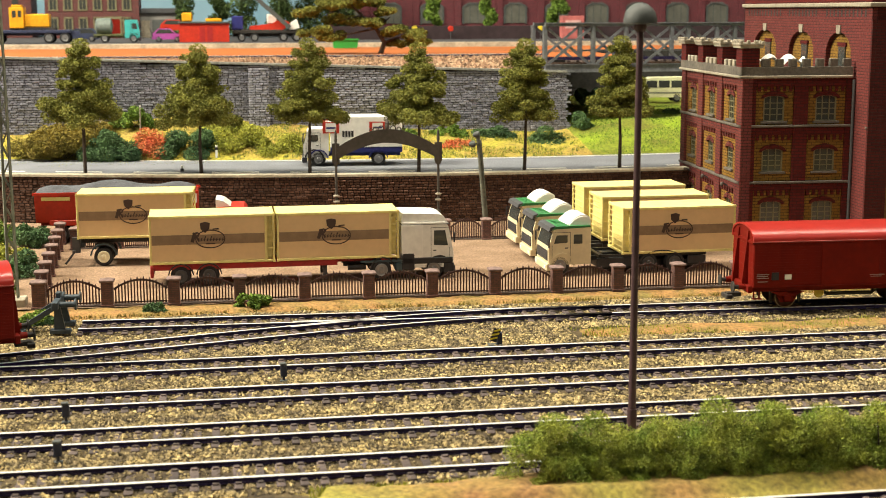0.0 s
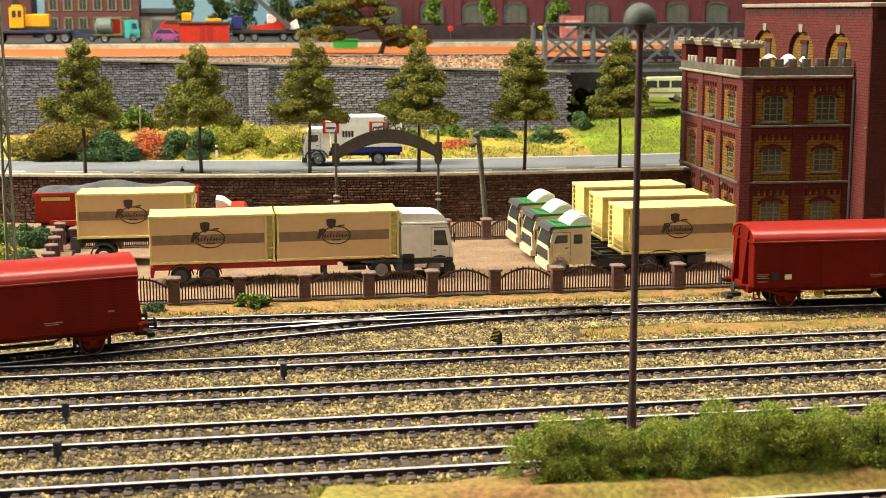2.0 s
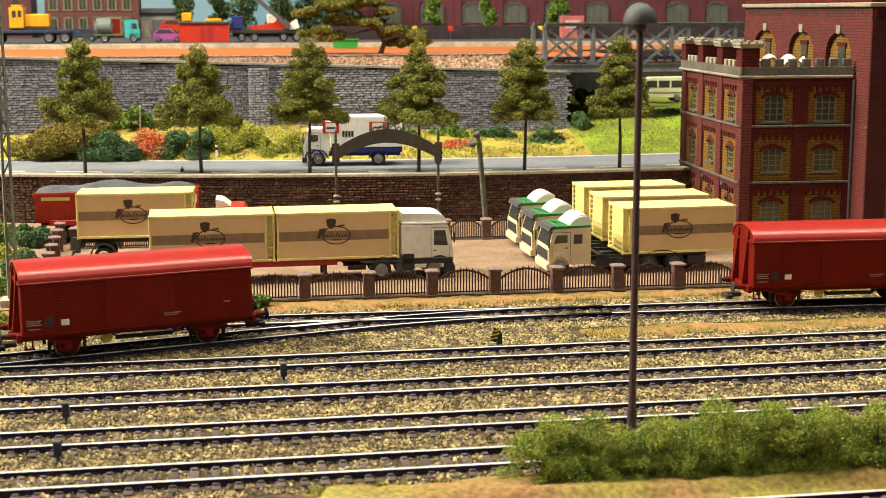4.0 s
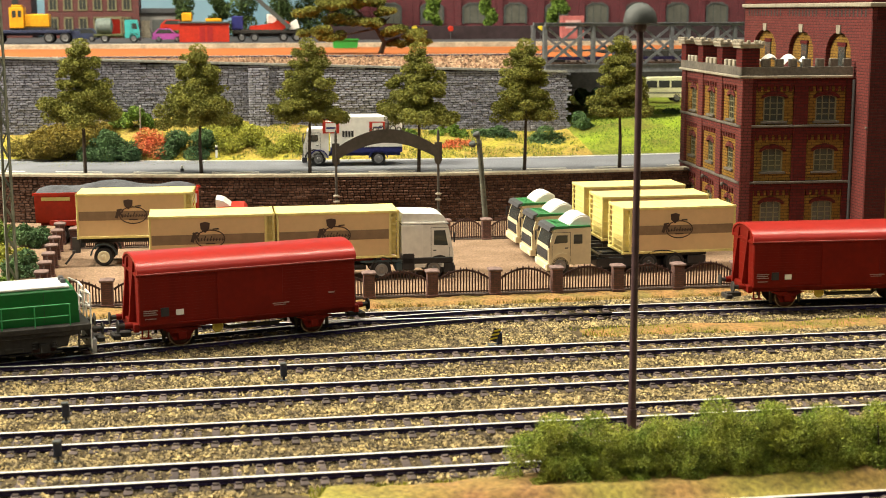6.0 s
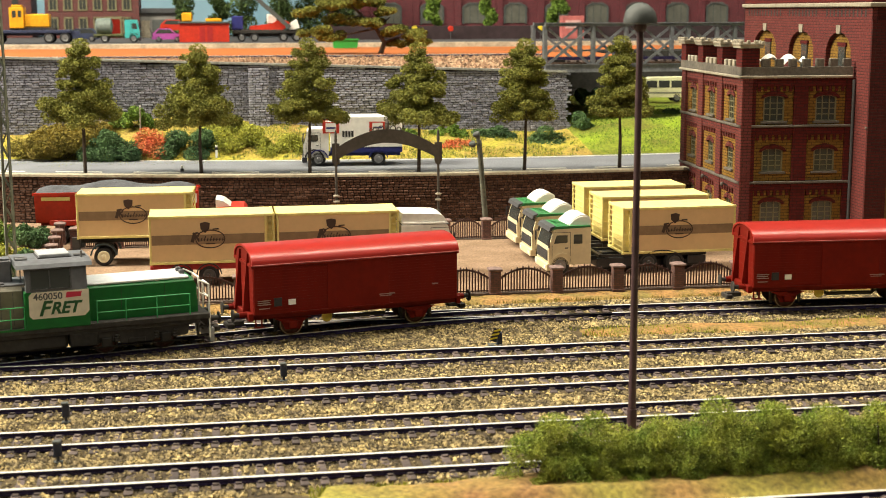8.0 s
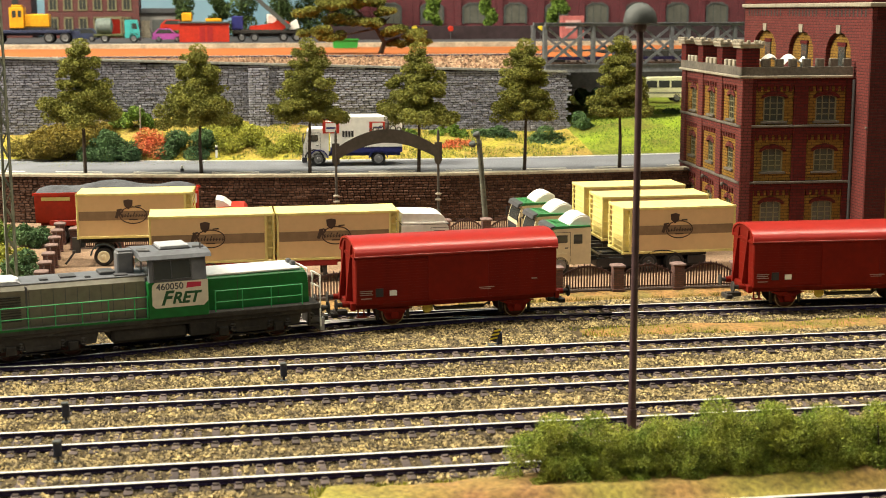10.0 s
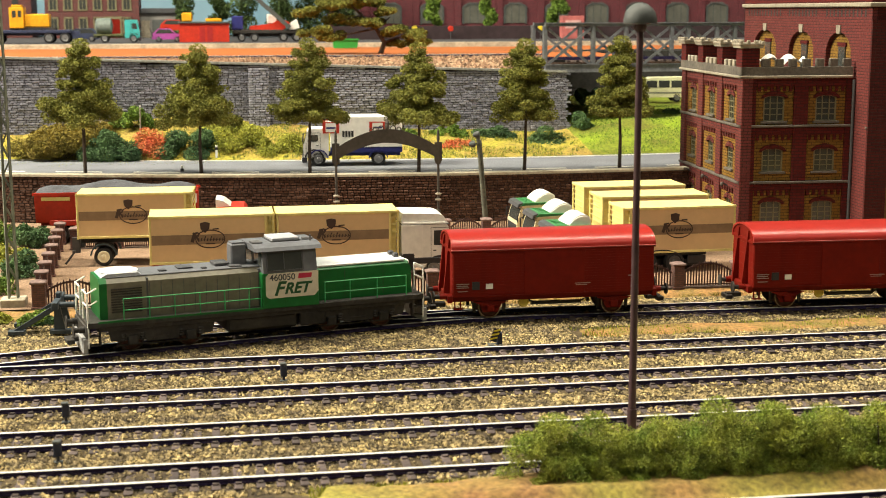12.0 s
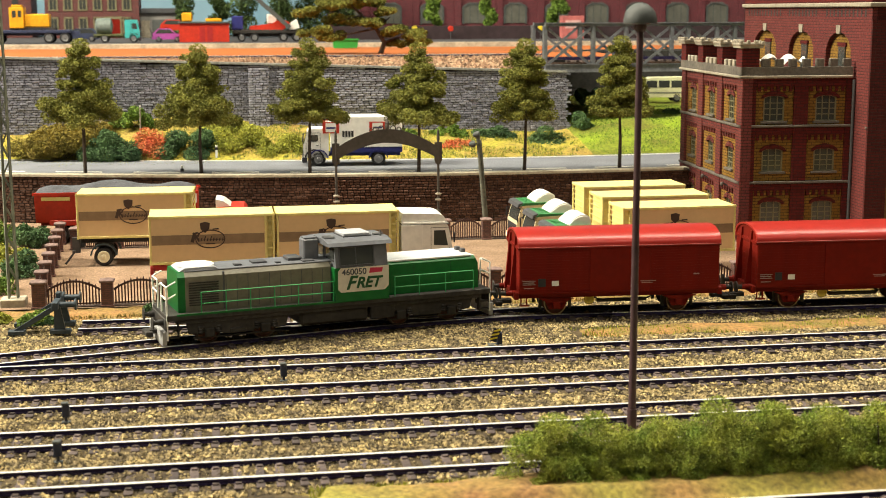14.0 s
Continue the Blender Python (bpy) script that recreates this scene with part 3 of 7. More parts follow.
def wheel(parent, x, y, r, w, side, rim=rim_silver, name="wheel"):
    """side: -1 for the near flank, 1 for the far one; y is the outer face."""
    y1 = y - side * w
    prof = [(r * 0.55, y), (r * 0.9, y), (r, y - side * w * 0.2), (r, y1 + side * w * 0.2), (r * 0.9, y1), (r * 0.55, y1)]
    t = part(name, Shape().lathe([(a, b) for a, b in prof], (x, 0, r), "y", 20), tyre_mat, parent, "black rubber tyre")
    part("rim", Shape().lathe([(r * 0.64, y - side * 0.05), (r * 0.64, y + side * 0.02), (r * 0.56, y + side * 0.035), (r * 0.5, y + side * 0.012), (r * 0.28, y + side * 0.012), (r * 0.22, y + side * 0.05), (r * 0.08, y + side * 0.06)], (x, 0, r), "y", 16), rim, t)
    return t


def emblem(parent, x, y, z, side):
    """A printed oval with a shield above it and plain bars for the script."""
    e = Shape()
    n = 28
    d = side * 0.012
    for k in range(n):
        a, b = 2 * math.pi * k / n, 2 * math.pi * (k + 1) / n
        p = [(x + math.cos(q) * rx, y + d * h, z + math.sin(q) * rz) for h in (1, 0) for q, rx, rz in ((a, 0.72, 0.46), (b, 0.72, 0.46), (b, 0.67, 0.41), (a, 0.67, 0.41))]
        e.add(p, [(0, 1, 2, 3), (4, 7, 6, 5), (0, 4, 5, 1), (2, 6, 7, 3)])
    e.prism([(x - 0.48, z + 0.78), (x - 0.24, z + 0.84), (x, z + 0.78), (x - 0.03, z + 0.5), (x - 0.24, z + 0.3), (x - 0.45, z + 0.5)], y, y + d)
    for k in range(9):
        q, tall = x - 0.62 + k * 0.145, (0.24 if k in (2, 4) else 0.15)
        e.prism([(q, z - 0.1), (q + 0.055, z - 0.1), (q + 0.055 + tall * 0.35, z - 0.1 + tall), (q + tall * 0.35, z - 0.1 + tall)], y, y + d * 1.2)
        e.prism([(q + 0.03, z - 0.1), (q + 0.15, z - 0.03), (q + 0.15, z - 0.0), (q + 0.03, z - 0.065)], y, y + d * 1.1)
    e.prism([(x - 0.85, z + 0.3), (x - 0.6, z + 0.36), (x - 0.48, z + 0.27), (x - 0.55, z + 0.13), (x - 0.72, z + 0.1), (x - 0.72, z + 0.15), (x - 0.58, z + 0.19), (x - 0.56, z + 0.25), (x - 0.64, z + 0.3), (x - 0.84, z + 0.25)], y, y + d * 1.2)
    e.prism([(x - 0.7, z + 0.12), (x - 0.62, z + 0.12), (x - 0.5, z - 0.1), (x - 0.58, z - 0.12)], y, y + d * 1.2)
    e.prism([(x - 0.95, z - 0.12), (x - 0.8, z - 0.16), (x - 0.62, z + 0.3), (x - 0.8, z + 0.34)], y, y + d * 1.3)
    e.prism([(x - 0.22, z - 0.2), (x + 0.22, z - 0.2), (x + 0.22, z - 0.26), (x - 0.22, z - 0.26)], y, y + d)
    e.prism([(x + 0.12, z + 0.5), (x + 0.42, z + 0.52), (x + 0.42, z + 0.47), (x + 0.12, z + 0.45)], y, y + d)
    e.v = [(x - side * (vx - x), vy, vz) for vx, vy, vz in e.v]
    part("emblem", e, print_brown, parent, "dark brown printed emblem")


def container(x, y, z, rz, label, length=6.0, height=2.36, logo_x=-0.1):
    c = thing("container", label, "container", x, y, z, rz, group="beer containers")
    h, l, f = height, length / 2, 0.42
    w = 1.22
    body = Shape().box(-l + 0.08, l - f, -w + 0.05, w - 0.05, 0.1, h - 0.12, 0.02)
    part("body", body, tan, c, "smooth tan side panels")
    fr = Shape()
    for xx in (-l, l - 0.1):
        for yy in (-w, w - 0.1):
            fr.box(xx, xx + 0.1, yy, yy + 0.1, 0, h, 0.015)
    for yy in (-w, w - 0.1):
        fr.box(-l, l, yy, yy + 0.1, 0, 0.12, 0.015)
        fr.box(-l, l, yy, yy + 0.1, h - 0.13, h, 0.015)
        fr.box(l - f - 0.06, l - f + 0.05, yy, yy + 0.1, 0.1, h - 0.1, 0.01)
    for xx in (-l, l - 0.1):
        fr.box(xx, xx + 0.1, -w, w, 0, 0.13, 0.015)
        fr.box(xx, xx + 0.1, -w, w, h - 0.14, h, 0.015)
    part("frame", fr, cream, c, "cream steel frame")
    part("end_panel", Shape().box(l - f, l - 0.12, -w + 0.22, w - 0.22, 0.12, h - 0.12), cream, c, "recessed cream end panel")
    lad = Shape()
    for yy in (-w + 0.03, w - 0.08):
        for k in range(6):
            lad.box(l - f, l - 0.06, yy, yy + 0.05, 0.3 + k * 0.34, 0.34 + k * 0.34)
        lad.bar((l - f + 0.05, yy + 0.02, h - 0.45), (l - 0.08, yy + 0.02, h - 0.12), 0.05)
    for k in range(7):
        lad.box(l - 0.05, l - 0.02, -w + 0.1, w - 0.1, 0.3 + k * 0.28, 0.34 + k * 0.28)
    part("end_ladder", lad, cream, c)
    part("roof", Shape().box(-l + 0.03, l - 0.03, -w + 0.03, w - 0.03, h - 0.1, h + 0.02, 0.03), cream, c, "cream roof sheet")
    door = Shape()
    for k in (-1, 1):
        door.box(l - f - 0.02, l - f + 0.04, min(0.02 * k, 1.1 * k), max(0.02 * k, 1.1 * k), 0.16, h - 0.18, 0.02)
        for q in (0.3, 0.8):
            door.rod((l - f + 0.07, q * k, 0.2), (l - f + 0.07, q * k, h - 0.2), 0.025, 6)
    part("end_door", door, cream, c, "cream end doors with locking bars")
    for s in (-1, 1):
        y0 = s * (w - 0.045)
        st = Shape().box(-l + 0.12, l - f - 0.08, min(y0, y0 + s * 0.01), max(y0, y0 + s * 0.01), 0.95, 1.42)
        part("stripe", st, band, c, "brown painted band")
        emblem(c, logo_x, y0 + s * 0.012, 1.2, s)
    for xx in (-l, l):
        for yy in (-w, w):
            for zz in (0.0, h):
                part("corner_casting", Shape().box(xx - 0.1 if xx > 0 else xx - 0.02, xx + 0.02 if xx > 0 else xx + 0.1, yy - 0.02 if yy < 0 else yy - 0.1, yy + 0.1 if yy < 0 else yy + 0.02, zz - 0.02 if zz == 0 else zz - 0.12, zz + 0.12 if zz == 0 else zz + 0.02, 0.01), cream, c)
    return c


def cab_shape(l, w, h, rake=0.25, z0=0.55):
    """Outline of a forward-control cab; the front is at +x."""
    return [(-l / 2, z0), (l / 2 - 0.02, z0), (l / 2, z0 + 0.75), (l / 2 - 0.02, z0 + 0.85), (l / 2 - rake, h - 0.2), (l / 2 - rake - 0.15, h), (-l / 2 + 0.1, h), (-l / 2, h - 0.1)]


def cab(parent, x, l, w, h, paint, roof=None, fairing="flat", name="cab", sleeper=True):
    z0 = 0.55
    out = [(a + x, b) for a, b in cab_shape(l, w, h)]
    body = Shape().prism(out, -w / 2, w / 2)
    c = part(name, body, paint, parent, "forward-control cab")
    xf = x + l / 2
    g = Shape()
    p0, p1 = Vector((xf - 0.03, 0, z0 + 0.95)), Vector((xf - 0.23, 0, h - 0.28))
    for a, b in ((p0, p1),):
        g.add([(a.x + 0.012, -w / 2 + 0.14, a.z), (a.x + 0.012, w / 2 - 0.14, a.z), (b.x + 0.012, w / 2 - 0.14, b.z), (b.x + 0.012, -w / 2 + 0.14, b.z),
               (a.x - 0.03, -w / 2 + 0.14, a.z), (a.x - 0.03, w / 2 - 0.14, a.z), (b.x - 0.03, w / 2 - 0.14, b.z), (b.x - 0.03, -w / 2 + 0.14, b.z)],
              [(0, 1, 2, 3), (4, 7, 6, 5), (0, 4, 5, 1), (1, 5, 6, 2), (2, 6, 7, 3), (3, 7, 4, 0)])
    part("windscreen", g, glass, c, "dark windscreen")
    for s in (-1, 1):
        y = s * w / 2
        lo, hi = min(y, y + s * 0.012), max(y, y + s * 0.012)
        win = Shape().prism([(xf - 0.28, z0 + 1.08), (xf - 0.98, z0 + 1.12), (xf - 0.98, h - 0.4), (xf - 0.42, h - 0.4)], lo, hi)
        part("side_window", win, glass, c, "dark side window")
        if l > 1.9 and sleeper:
            part("sleeper_window", Shape().prism([(xf - 1.3, z0 + 1.05), (xf - 1.75, z0 + 1.05), (xf - 1.75, h - 0.38), (xf - 1.3, h - 0.38)], lo, hi), glass, c)
        seam = Shape()
        for a, b in (((xf - 1.14, z0 + 0.1), (xf - 1.12, h - 0.26)), ((xf - 0.2, z0 + 0.1), (xf - 0.18, z0 + 1.0))):
            seam.box(a[0], b[0], lo, hi, a[1], b[1])
        seam.box(xf - 1.14, xf - 0.2, lo, hi, h - 0.27, h - 0.25)
        seam.box(xf - 1.02, xf - 0.86, lo, hi, z0 + 0.82, z0 + 0.88)
        part("door_seam", seam, dark_grey, c)
        part("mirror", Shape().box(xf - 0.02, xf + 0.06, y - 0.02 + s * 0.16, y + 0.06 + s * 0.16, h - 1.0, h - 0.5, 0.02).bar((xf - 0.2, y, h - 0.45), (xf + 0.02, y + s * 0.17, h - 0.5), 0.03), black_plastic, c)
        part("arch", Shape().prism([(xf - 0.72 + math.cos(a) * r, 0.5 + math.sin(a) * r) for r, rr in ((0.66, 0), (0.56, 1)) for a in (np.linspace(0, math.pi, 9) if not rr else np.linspace(math.pi, 0, 9))], lo - 0.0, hi + 0.03), paint if roof else black_plastic, c)
    grille = Shape().box(xf - 0.04, xf + 0.03, -w / 2 + 0.18, w / 2 - 0.18, z0 + 0.2, z0 + 0.72, 0.02)
    part("grille", grille, black_plastic, c, "black radiator grille")
    slats = Shape()
    for k in range(4):
        slats.box(xf + 0.03, xf + 0.045, -w / 2 + 0.22, w / 2 - 0.22, z0 + 0.27 + k * 0.11, z0 + 0.3 + k * 0.11)
    part("grille_slats", slats, dark_grey, c)
    bumper = part("bumper", Shape().box(xf - 0.25, xf + 0.1, -w / 2 - 0.01, w / 2 + 0.01, 0.25, 0.62, 0.04), paint if roof else black_plastic, parent, "front bumper")
    for s in (-1, 1):
        part("headlight", Shape().box(xf + 0.1, xf + 0.125, s * 0.9 - 0.16, s * 0.9 + 0.16, 0.36, 0.52, 0.01), white_paint, bumper, "pale headlight")
    if roof:
        part("cab_roof", Shape().prism([(xf - 0.2, h - 0.1), (xf - 0.42, h + 0.05), (x - l / 2 + 0.06, h + 0.07), (x - l / 2 + 0.02, h - 0.02)], -w / 2 - 0.01, w / 2 + 0.01), roof, c, "green cab roof")
        ribs = Shape()
        for k in range(5):
            ribs.box(x - l / 2 + 0.2, xf - 0.55, -w / 2 + 0.25 + k * 0.42, -w / 2 + 0.33 + k * 0.42, h + 0.05, h + 0.085, 0.01)
        part("roof_rib", ribs, roof, c)
        part("sun_visor", Shape().prism([(xf - 0.18, h - 0.16), (xf - 0.02, h - 0.2), (xf - 0.1, h + 0.0), (xf - 0.36, h + 0.08)], -w / 2 + 0.02, w / 2 - 0.02), dark_grey, c, "dark sun visor")
    if fairing == "dome":
        top = [(x + 0.02 - 1.15 * k / 9, h + 0.06 + 0.52 * math.sin(0.12 + 2.2 * k / 9)) for k in range(10)]
        d = Shape().prism(top + [(x - 1.16, h + 0.03), (x + 0.05, h + 0.03)], -0.92, 0.92, "y", True)
        d.prism([(px * 0.9 + 0.1 * (x - 0.56), h + 0.04 + (pz - h - 0.04) * 0.86) for px, pz in top] + [(x - 1.1, h + 0.03), (x, h + 0.03)], -1.0, 1.0, "y", True)
        part("air_deflector", d, white_paint, c, "white rounded roof deflector")
    if fairing == "high":
        part("roof_fairing", Shape().prism([(xf - 0.25, h - 0.05), (xf - 0.5, h + 0.32), (xf - 0.75, h + 0.42), (x - l / 2 + 0.05, h + 0.48), (x - l / 2, h - 0.02)], -w / 2 + 0.08, w / 2 - 0.08), paint, c, "high white roof")
        part("fairing_seam", Shape().box(x - l / 2 - 0.01, xf - 0.2, -w / 2 - 0.01, w / 2 + 0.01, h - 0.1, h - 0.07), dark_grey, c)
    return c


def chassis(parent, x0, x1, z0, z1, paint, cross=5):
    ch = Shape()
    for y in (-0.5, 0.38):
        ch.box(x0, x1, y, y + 0.12, z0, z1, 0.01)
    for k in range(cross):
        x = x0 + (k + 0.5) * (x1 - x0) / cross
        ch.box(x - 0.06, x + 0.06, -0.5, 0.5, z0 + 0.04, z1 - 0.03)
    return part("chassis_frame", ch, paint, parent, "ladder chassis frame")


def axle(parent, x, r, half, rim=rim_silver, w=0.42):
    a = part("axle", Shape().rod((x, -half + 0.2, r), (x, half - 0.2, r), 0.08, 8), dark_grey, parent)
    for s in (-1, 1):
        wheel(parent, x, s * half, r, w, s, rim)
    return a


def semi_trailer(x, y, rz):
    t = thing("semi_trailer", "red skeletal semi-trailer carrying two cream containers", "trailer", x, y, 0, rz)
    ch = chassis(t, -6.0, 5.8, 0.85, 1.08, red_paint, 9)
    for k in range(8):
        xx = -5.6 + k * 1.55
        part("outrigger", Shape().box(xx - 0.08, xx + 0.08, -1.2, 1.2, 0.98, 1.08, 0.01), red_paint, ch)
    part("rear_bumper", Shape().box(-6.05, -5.9, -1.2, 1.2, 0.45, 1.0, 0.02), red_paint, t, "red rear bumper")
    # Dark grey rims paint in the shade under the mudguards.
    for xx in (-4.6, -3.25):
        axle(t, xx, 0.5, 1.14, dark_grey)
        for s in (-1, 1):
            part("mudguard", Shape().prism([(xx + math.cos(a) * r, 0.5 + math.sin(a) * r) for r, q in ((0.62, 0), (0.57, 1)) for a in (np.linspace(0.1, 3.04, 9) if q == 0 else np.linspace(3.04, 0.1, 9))], s * 1.0 - 0.22, s * 1.0 + 0.22), black_plastic, t)
    for y in (-1.12, 1.02):
        part("side_beam", Shape().box(-5.95, 3.0, y, y + 0.1, 0.8, 1.08, 0.02), red_paint, t, "red side beam")
    part("landing_leg", Shape().box(2.3, 2.5, -0.9, -0.7, 0.1, 0.9).box(2.3, 2.5, 0.7, 0.9, 0.1, 0.9), dark_grey, t)
    return t


def tractor(x, y, rz):
    t = thing("tractor_unit", "white tractor unit with black chassis on gravel", "truck", x, y, 0, rz)
    chassis(t, -3.4, 1.9, 0.62, 0.84, black_plastic)
    cab(t, 0.75, 2.6, 2.4, 2.8, white_paint, None, "high", sleeper=False)
    for s in (-1, 1):
        part("side_deflector", Shape().box(-0.56, 0.5, min(s * 1.2, s * 1.23), max(s * 1.2, s * 1.23), 1.2, 2.7, 0.008), white_paint, t, "white side air deflector")
    for xx in (1.06, -1.57):
        axle(t, xx, 0.5, 1.2)
    part("fuel_tank", Shape().box(-0.9, 0.1, -1.2, -0.7, 0.4, 0.85, 0.08), slate, t, "slate-blue fuel tank")
    part("side_skirt", Shape().box(-2.6, -0.2, -1.2, -1.12, 0.86, 0.98, 0.02), slate, t)
    part("mudguard", Shape().prism([(-1.5 + math.cos(a) * r, 0.5 + math.sin(a) * r) for r, q in ((0.64, 0), (0.58, 1)) for a in (np.linspace(0.1, 3.04, 9) if q == 0 else np.linspace(3.04, 0.1, 9))], -1.22, -0.75), black_plastic, t)
    part("fifth_wheel", Shape().lathe([(0.5, 0.84), (0.5, 0.9), (0.3, 0.92)], (-1.5, 0, 0)), black_plastic, t)
    part("air_tanks", Shape().rod((-3.2, -0.75, 0.62), (-2.3, -0.75, 0.62), 0.16, 10), black_plastic, t)
    for s in (-1, 1):
        part("sill_panel", Shape().box(-0.55, 2.02, min(s * 1.0, s * 1.235), max(s * 1.0, s * 1.235), 0.74, 1.06, 0.04).box(1.55, 2.08, min(s * 1.0, s * 1.235), max(s * 1.0, s * 1.235), 0.25, 0.76, 0.04), black_plastic, t, "black lower cab panel and step")
        part("rear_bracket", Shape().box(-0.56, 0.1, min(s * 1.0, s * 1.235), max(s * 1.0, s * 1.235), 0.45, 1.32, 0.05), black_plastic, t, "black bracket behind the cab")
    part("intake", Shape().box(-0.05, 0.1, -1.0, -0.4, 0.9, 1.6, 0.04), black_plastic, t)
    return t


def rigid_truck(x, y, rz, label):
    t = thing("container_truck", label, "truck", x, y, 0, rz, group="row of brewery trucks")
    chassis(t, -6.4, 1.9, 0.62, 0.84, black_plastic, 7)
    cab(t, 0.95, 2.2, 2.4, 2.45, cream_cab, green_roof, "dome")
    axle(t, 1.45, 0.5, 1.2)
    # Rear rims in dark grey: the shade below the container is in their colour.
    for xx in (-3.2, -4.6):
        axle(t, xx, 0.5, 1.16, dark_grey)
    for s in (-1, 1):
        part("side_guard", Shape().box(-2.5, -0.5, min(s * 1.02, s * 1.1), max(s * 1.02, s * 1.1), 0.3, 0.8, 0.03).box(-6.3, -5.3, min(s * 1.02, s * 1.1), max(s * 1.02, s * 1.1), 0.35, 0.8, 0.03), black_plastic, t, "black side guard that also darkens the shaded underside")
        part("battery_box", Shape().box(-1.9, -1.1, s * 0.85 - 0.3, s * 0.85 + 0.3, 0.4, 0.85, 0.04), black_plastic, t)
        part("mudguard", Shape().prism([(-3.9 + math.cos(a) * r * 1.9, 0.5 + math.sin(a) * r) for r, q in ((0.64, 0), (0.59, 1)) for a in (np.linspace(0.1, 3.04, 11) if q == 0 else np.linspace(3.04, 0.1, 11))], s * 1.0 - 0.22, s * 1.0 + 0.22), black_plastic, t)
    # Black blocks stand where the truck's own shadow falls and hide bright gravel.
    part("underbody", Shape().box(-6.2, -5.2, -0.9, 0.9, 0.2, 0.62, 0.05).box(-2.6, -0.7, -0.95, 0.95, 0.2, 0.62, 0.05).box(-5.2, -2.6, -0.6, 0.6, 0.25, 0.62, 0.05), black_plastic, t, "black blocks added for the shadow under the truck")
    part("subframe", Shape().box(-6.3, -0.6, -1.1, -1.0, 0.84, 0.97).box(-6.3, -0.6, 1.0, 1.1, 0.84, 0.97).box(-3.5, -3.3, -1.1, 1.1, 0.84, 0.97).box(-0.8, -0.6, -1.1, 1.1, 0.84, 0.97).box(-6.3, -6.1, -1.1, 1.1, 0.84, 0.97), black_plastic, t)
    return t


def dolly_trailer(x, y, rz):
    t = thing("drawbar_trailer", "dark drawbar trailer with cream wheels under a container", "trailer", x, y, 0, rz)
    chassis(t, -2.9, 3.0, 1.15, 1.45, black_plastic, 5)
    for xx in (-1.7, 1.9):
        axle(t, xx, 0.5, 1.2, rim_cream)
        for s in (-1, 1):
            part("mudguard", Shape().prism([(xx + math.cos(a) * r, 0.5 + math.sin(a) * r) for r, q in ((0.7, 0), (0.64, 1)) for a in (np.linspace(0.1, 3.04, 11) if q == 0 else np.linspace(3.04, 0.1, 11))], s * 1.0 - 0.22, s * 1.0 + 0.22), slate, t, "slate-grey mudguard")
        part("spring", Shape().box(xx - 0.5, xx + 0.5, -0.72, -0.62, 0.95, 1.15).box(xx - 0.5, xx + 0.5, 0.62, 0.72, 0.95, 1.15), dark_grey, t)
    part("tail_frame", Shape().box(-3.3, -2.9, -1.0, -0.8, 0.7, 1.5).box(-3.3, -2.9, 0.8, 1.0, 0.7, 1.5).box(-3.3, -3.15, -1.1, 1.1, 0.7, 0.85).bar((-3.2, -0.9, 0.75), (-3.7, -0.9, 0.1), 0.1), dark_grey, t)
    return t


def tipper(x, y, rz):
    t = thing("tipper_semi_trailer", "red tipper semi-trailer heaped with grey gravel", "trailer", x, y, 0, rz)
    chassis(t, -4.4, 3.8, 0.9, 1.15, bright_red, 6)
    part("tub", Shape().prism([(-1.25, 2.85), (-1.0, 1.15), (1.0, 1.15), (1.25, 2.85)], -4.6, 4.6, "x").box(-4.7, 4.7, -1.32, -1.22, 2.75, 2.9).box(-4.7, 4.7, 1.22, 1.32, 2.75, 2.9), bright_red, t, "red tipping tub")
    part("placard", Shape().box(-4.2, -2.6, -1.27, -1.24, 2.45, 2.65).box(-1.3, -0.2, -1.29, -1.24, 2.35, 2.75), cream, t, "pale placard with unreadable bars")
    part("sign", Shape().box(4.0, 4.6, -1.31, -1.26, 2.2, 2.8), white_paint, t, "white square sign")
    X, Y = np.meshgrid(np.linspace(-4.5, 4.5, 40), np.linspace(-1.2, 1.2, 14))
    Z = 2.88 + 0.55 * (1 - (Y / 1.22) ** 2) * (0.75 + 0.3 * np.cos(X * 1.35 + 0.4)) * np.clip((4.6 - np.abs(X)) / 1.5, 0, 1) ** 0.6 + 0.03 * rng.random(X.shape)
    i = np.arange(560).reshape(14, 40)
    me = quick("gravel", np.stack([X, Y, Z], -1).reshape(-1, 3), np.stack([i[:-1, :-1], i[:-1, 1:], i[1:, 1:], i[1:, :-1]], -1).reshape(-1, 4), gravel_load)
    part("gravel_heap", me, gravel_load, t, "heaped grey gravel")
    for xx in (-3.2, -1.9, -0.6):
        axle(t, xx, 0.5, 1.2)
    part("side_guard", Shape().box(-3.8, 3.2, -1.2, -1.12, 0.98, 1.3, 0.03), bright_red, t, "red side guard")
    part("support_leg", Shape().box(-4.35, -4.25, -1.0, -0.9, 0.0, 1.0).box(3.0, 3.15, -0.9, -0.75, 0.0, 0.95).box(3.0, 3.15, 0.75, 0.9, 0.0, 0.95), dark_grey, t)
    return t


def red_truck(x, y, rz):
    t = thing("red_tractor_unit", "red and white tractor unit beside the wall", "truck", x, y, 0, rz)
    chassis(t, -3.0, 1.6, 0.62, 0.84, black_plastic)
    cab(t, 0.9, 1.9, 2.4, 2.75, bright_red)
    part("deflector", Shape().prism([(-0.05, 2.75), (0.75, 2.78), (0.35, 3.08), (-0.05, 3.17)], -1.0, 1.0), white_paint, t, "white roof deflector")
    for xx in (1.1, -1.6):
        axle(t, xx, 0.5, 1.2)
    return t


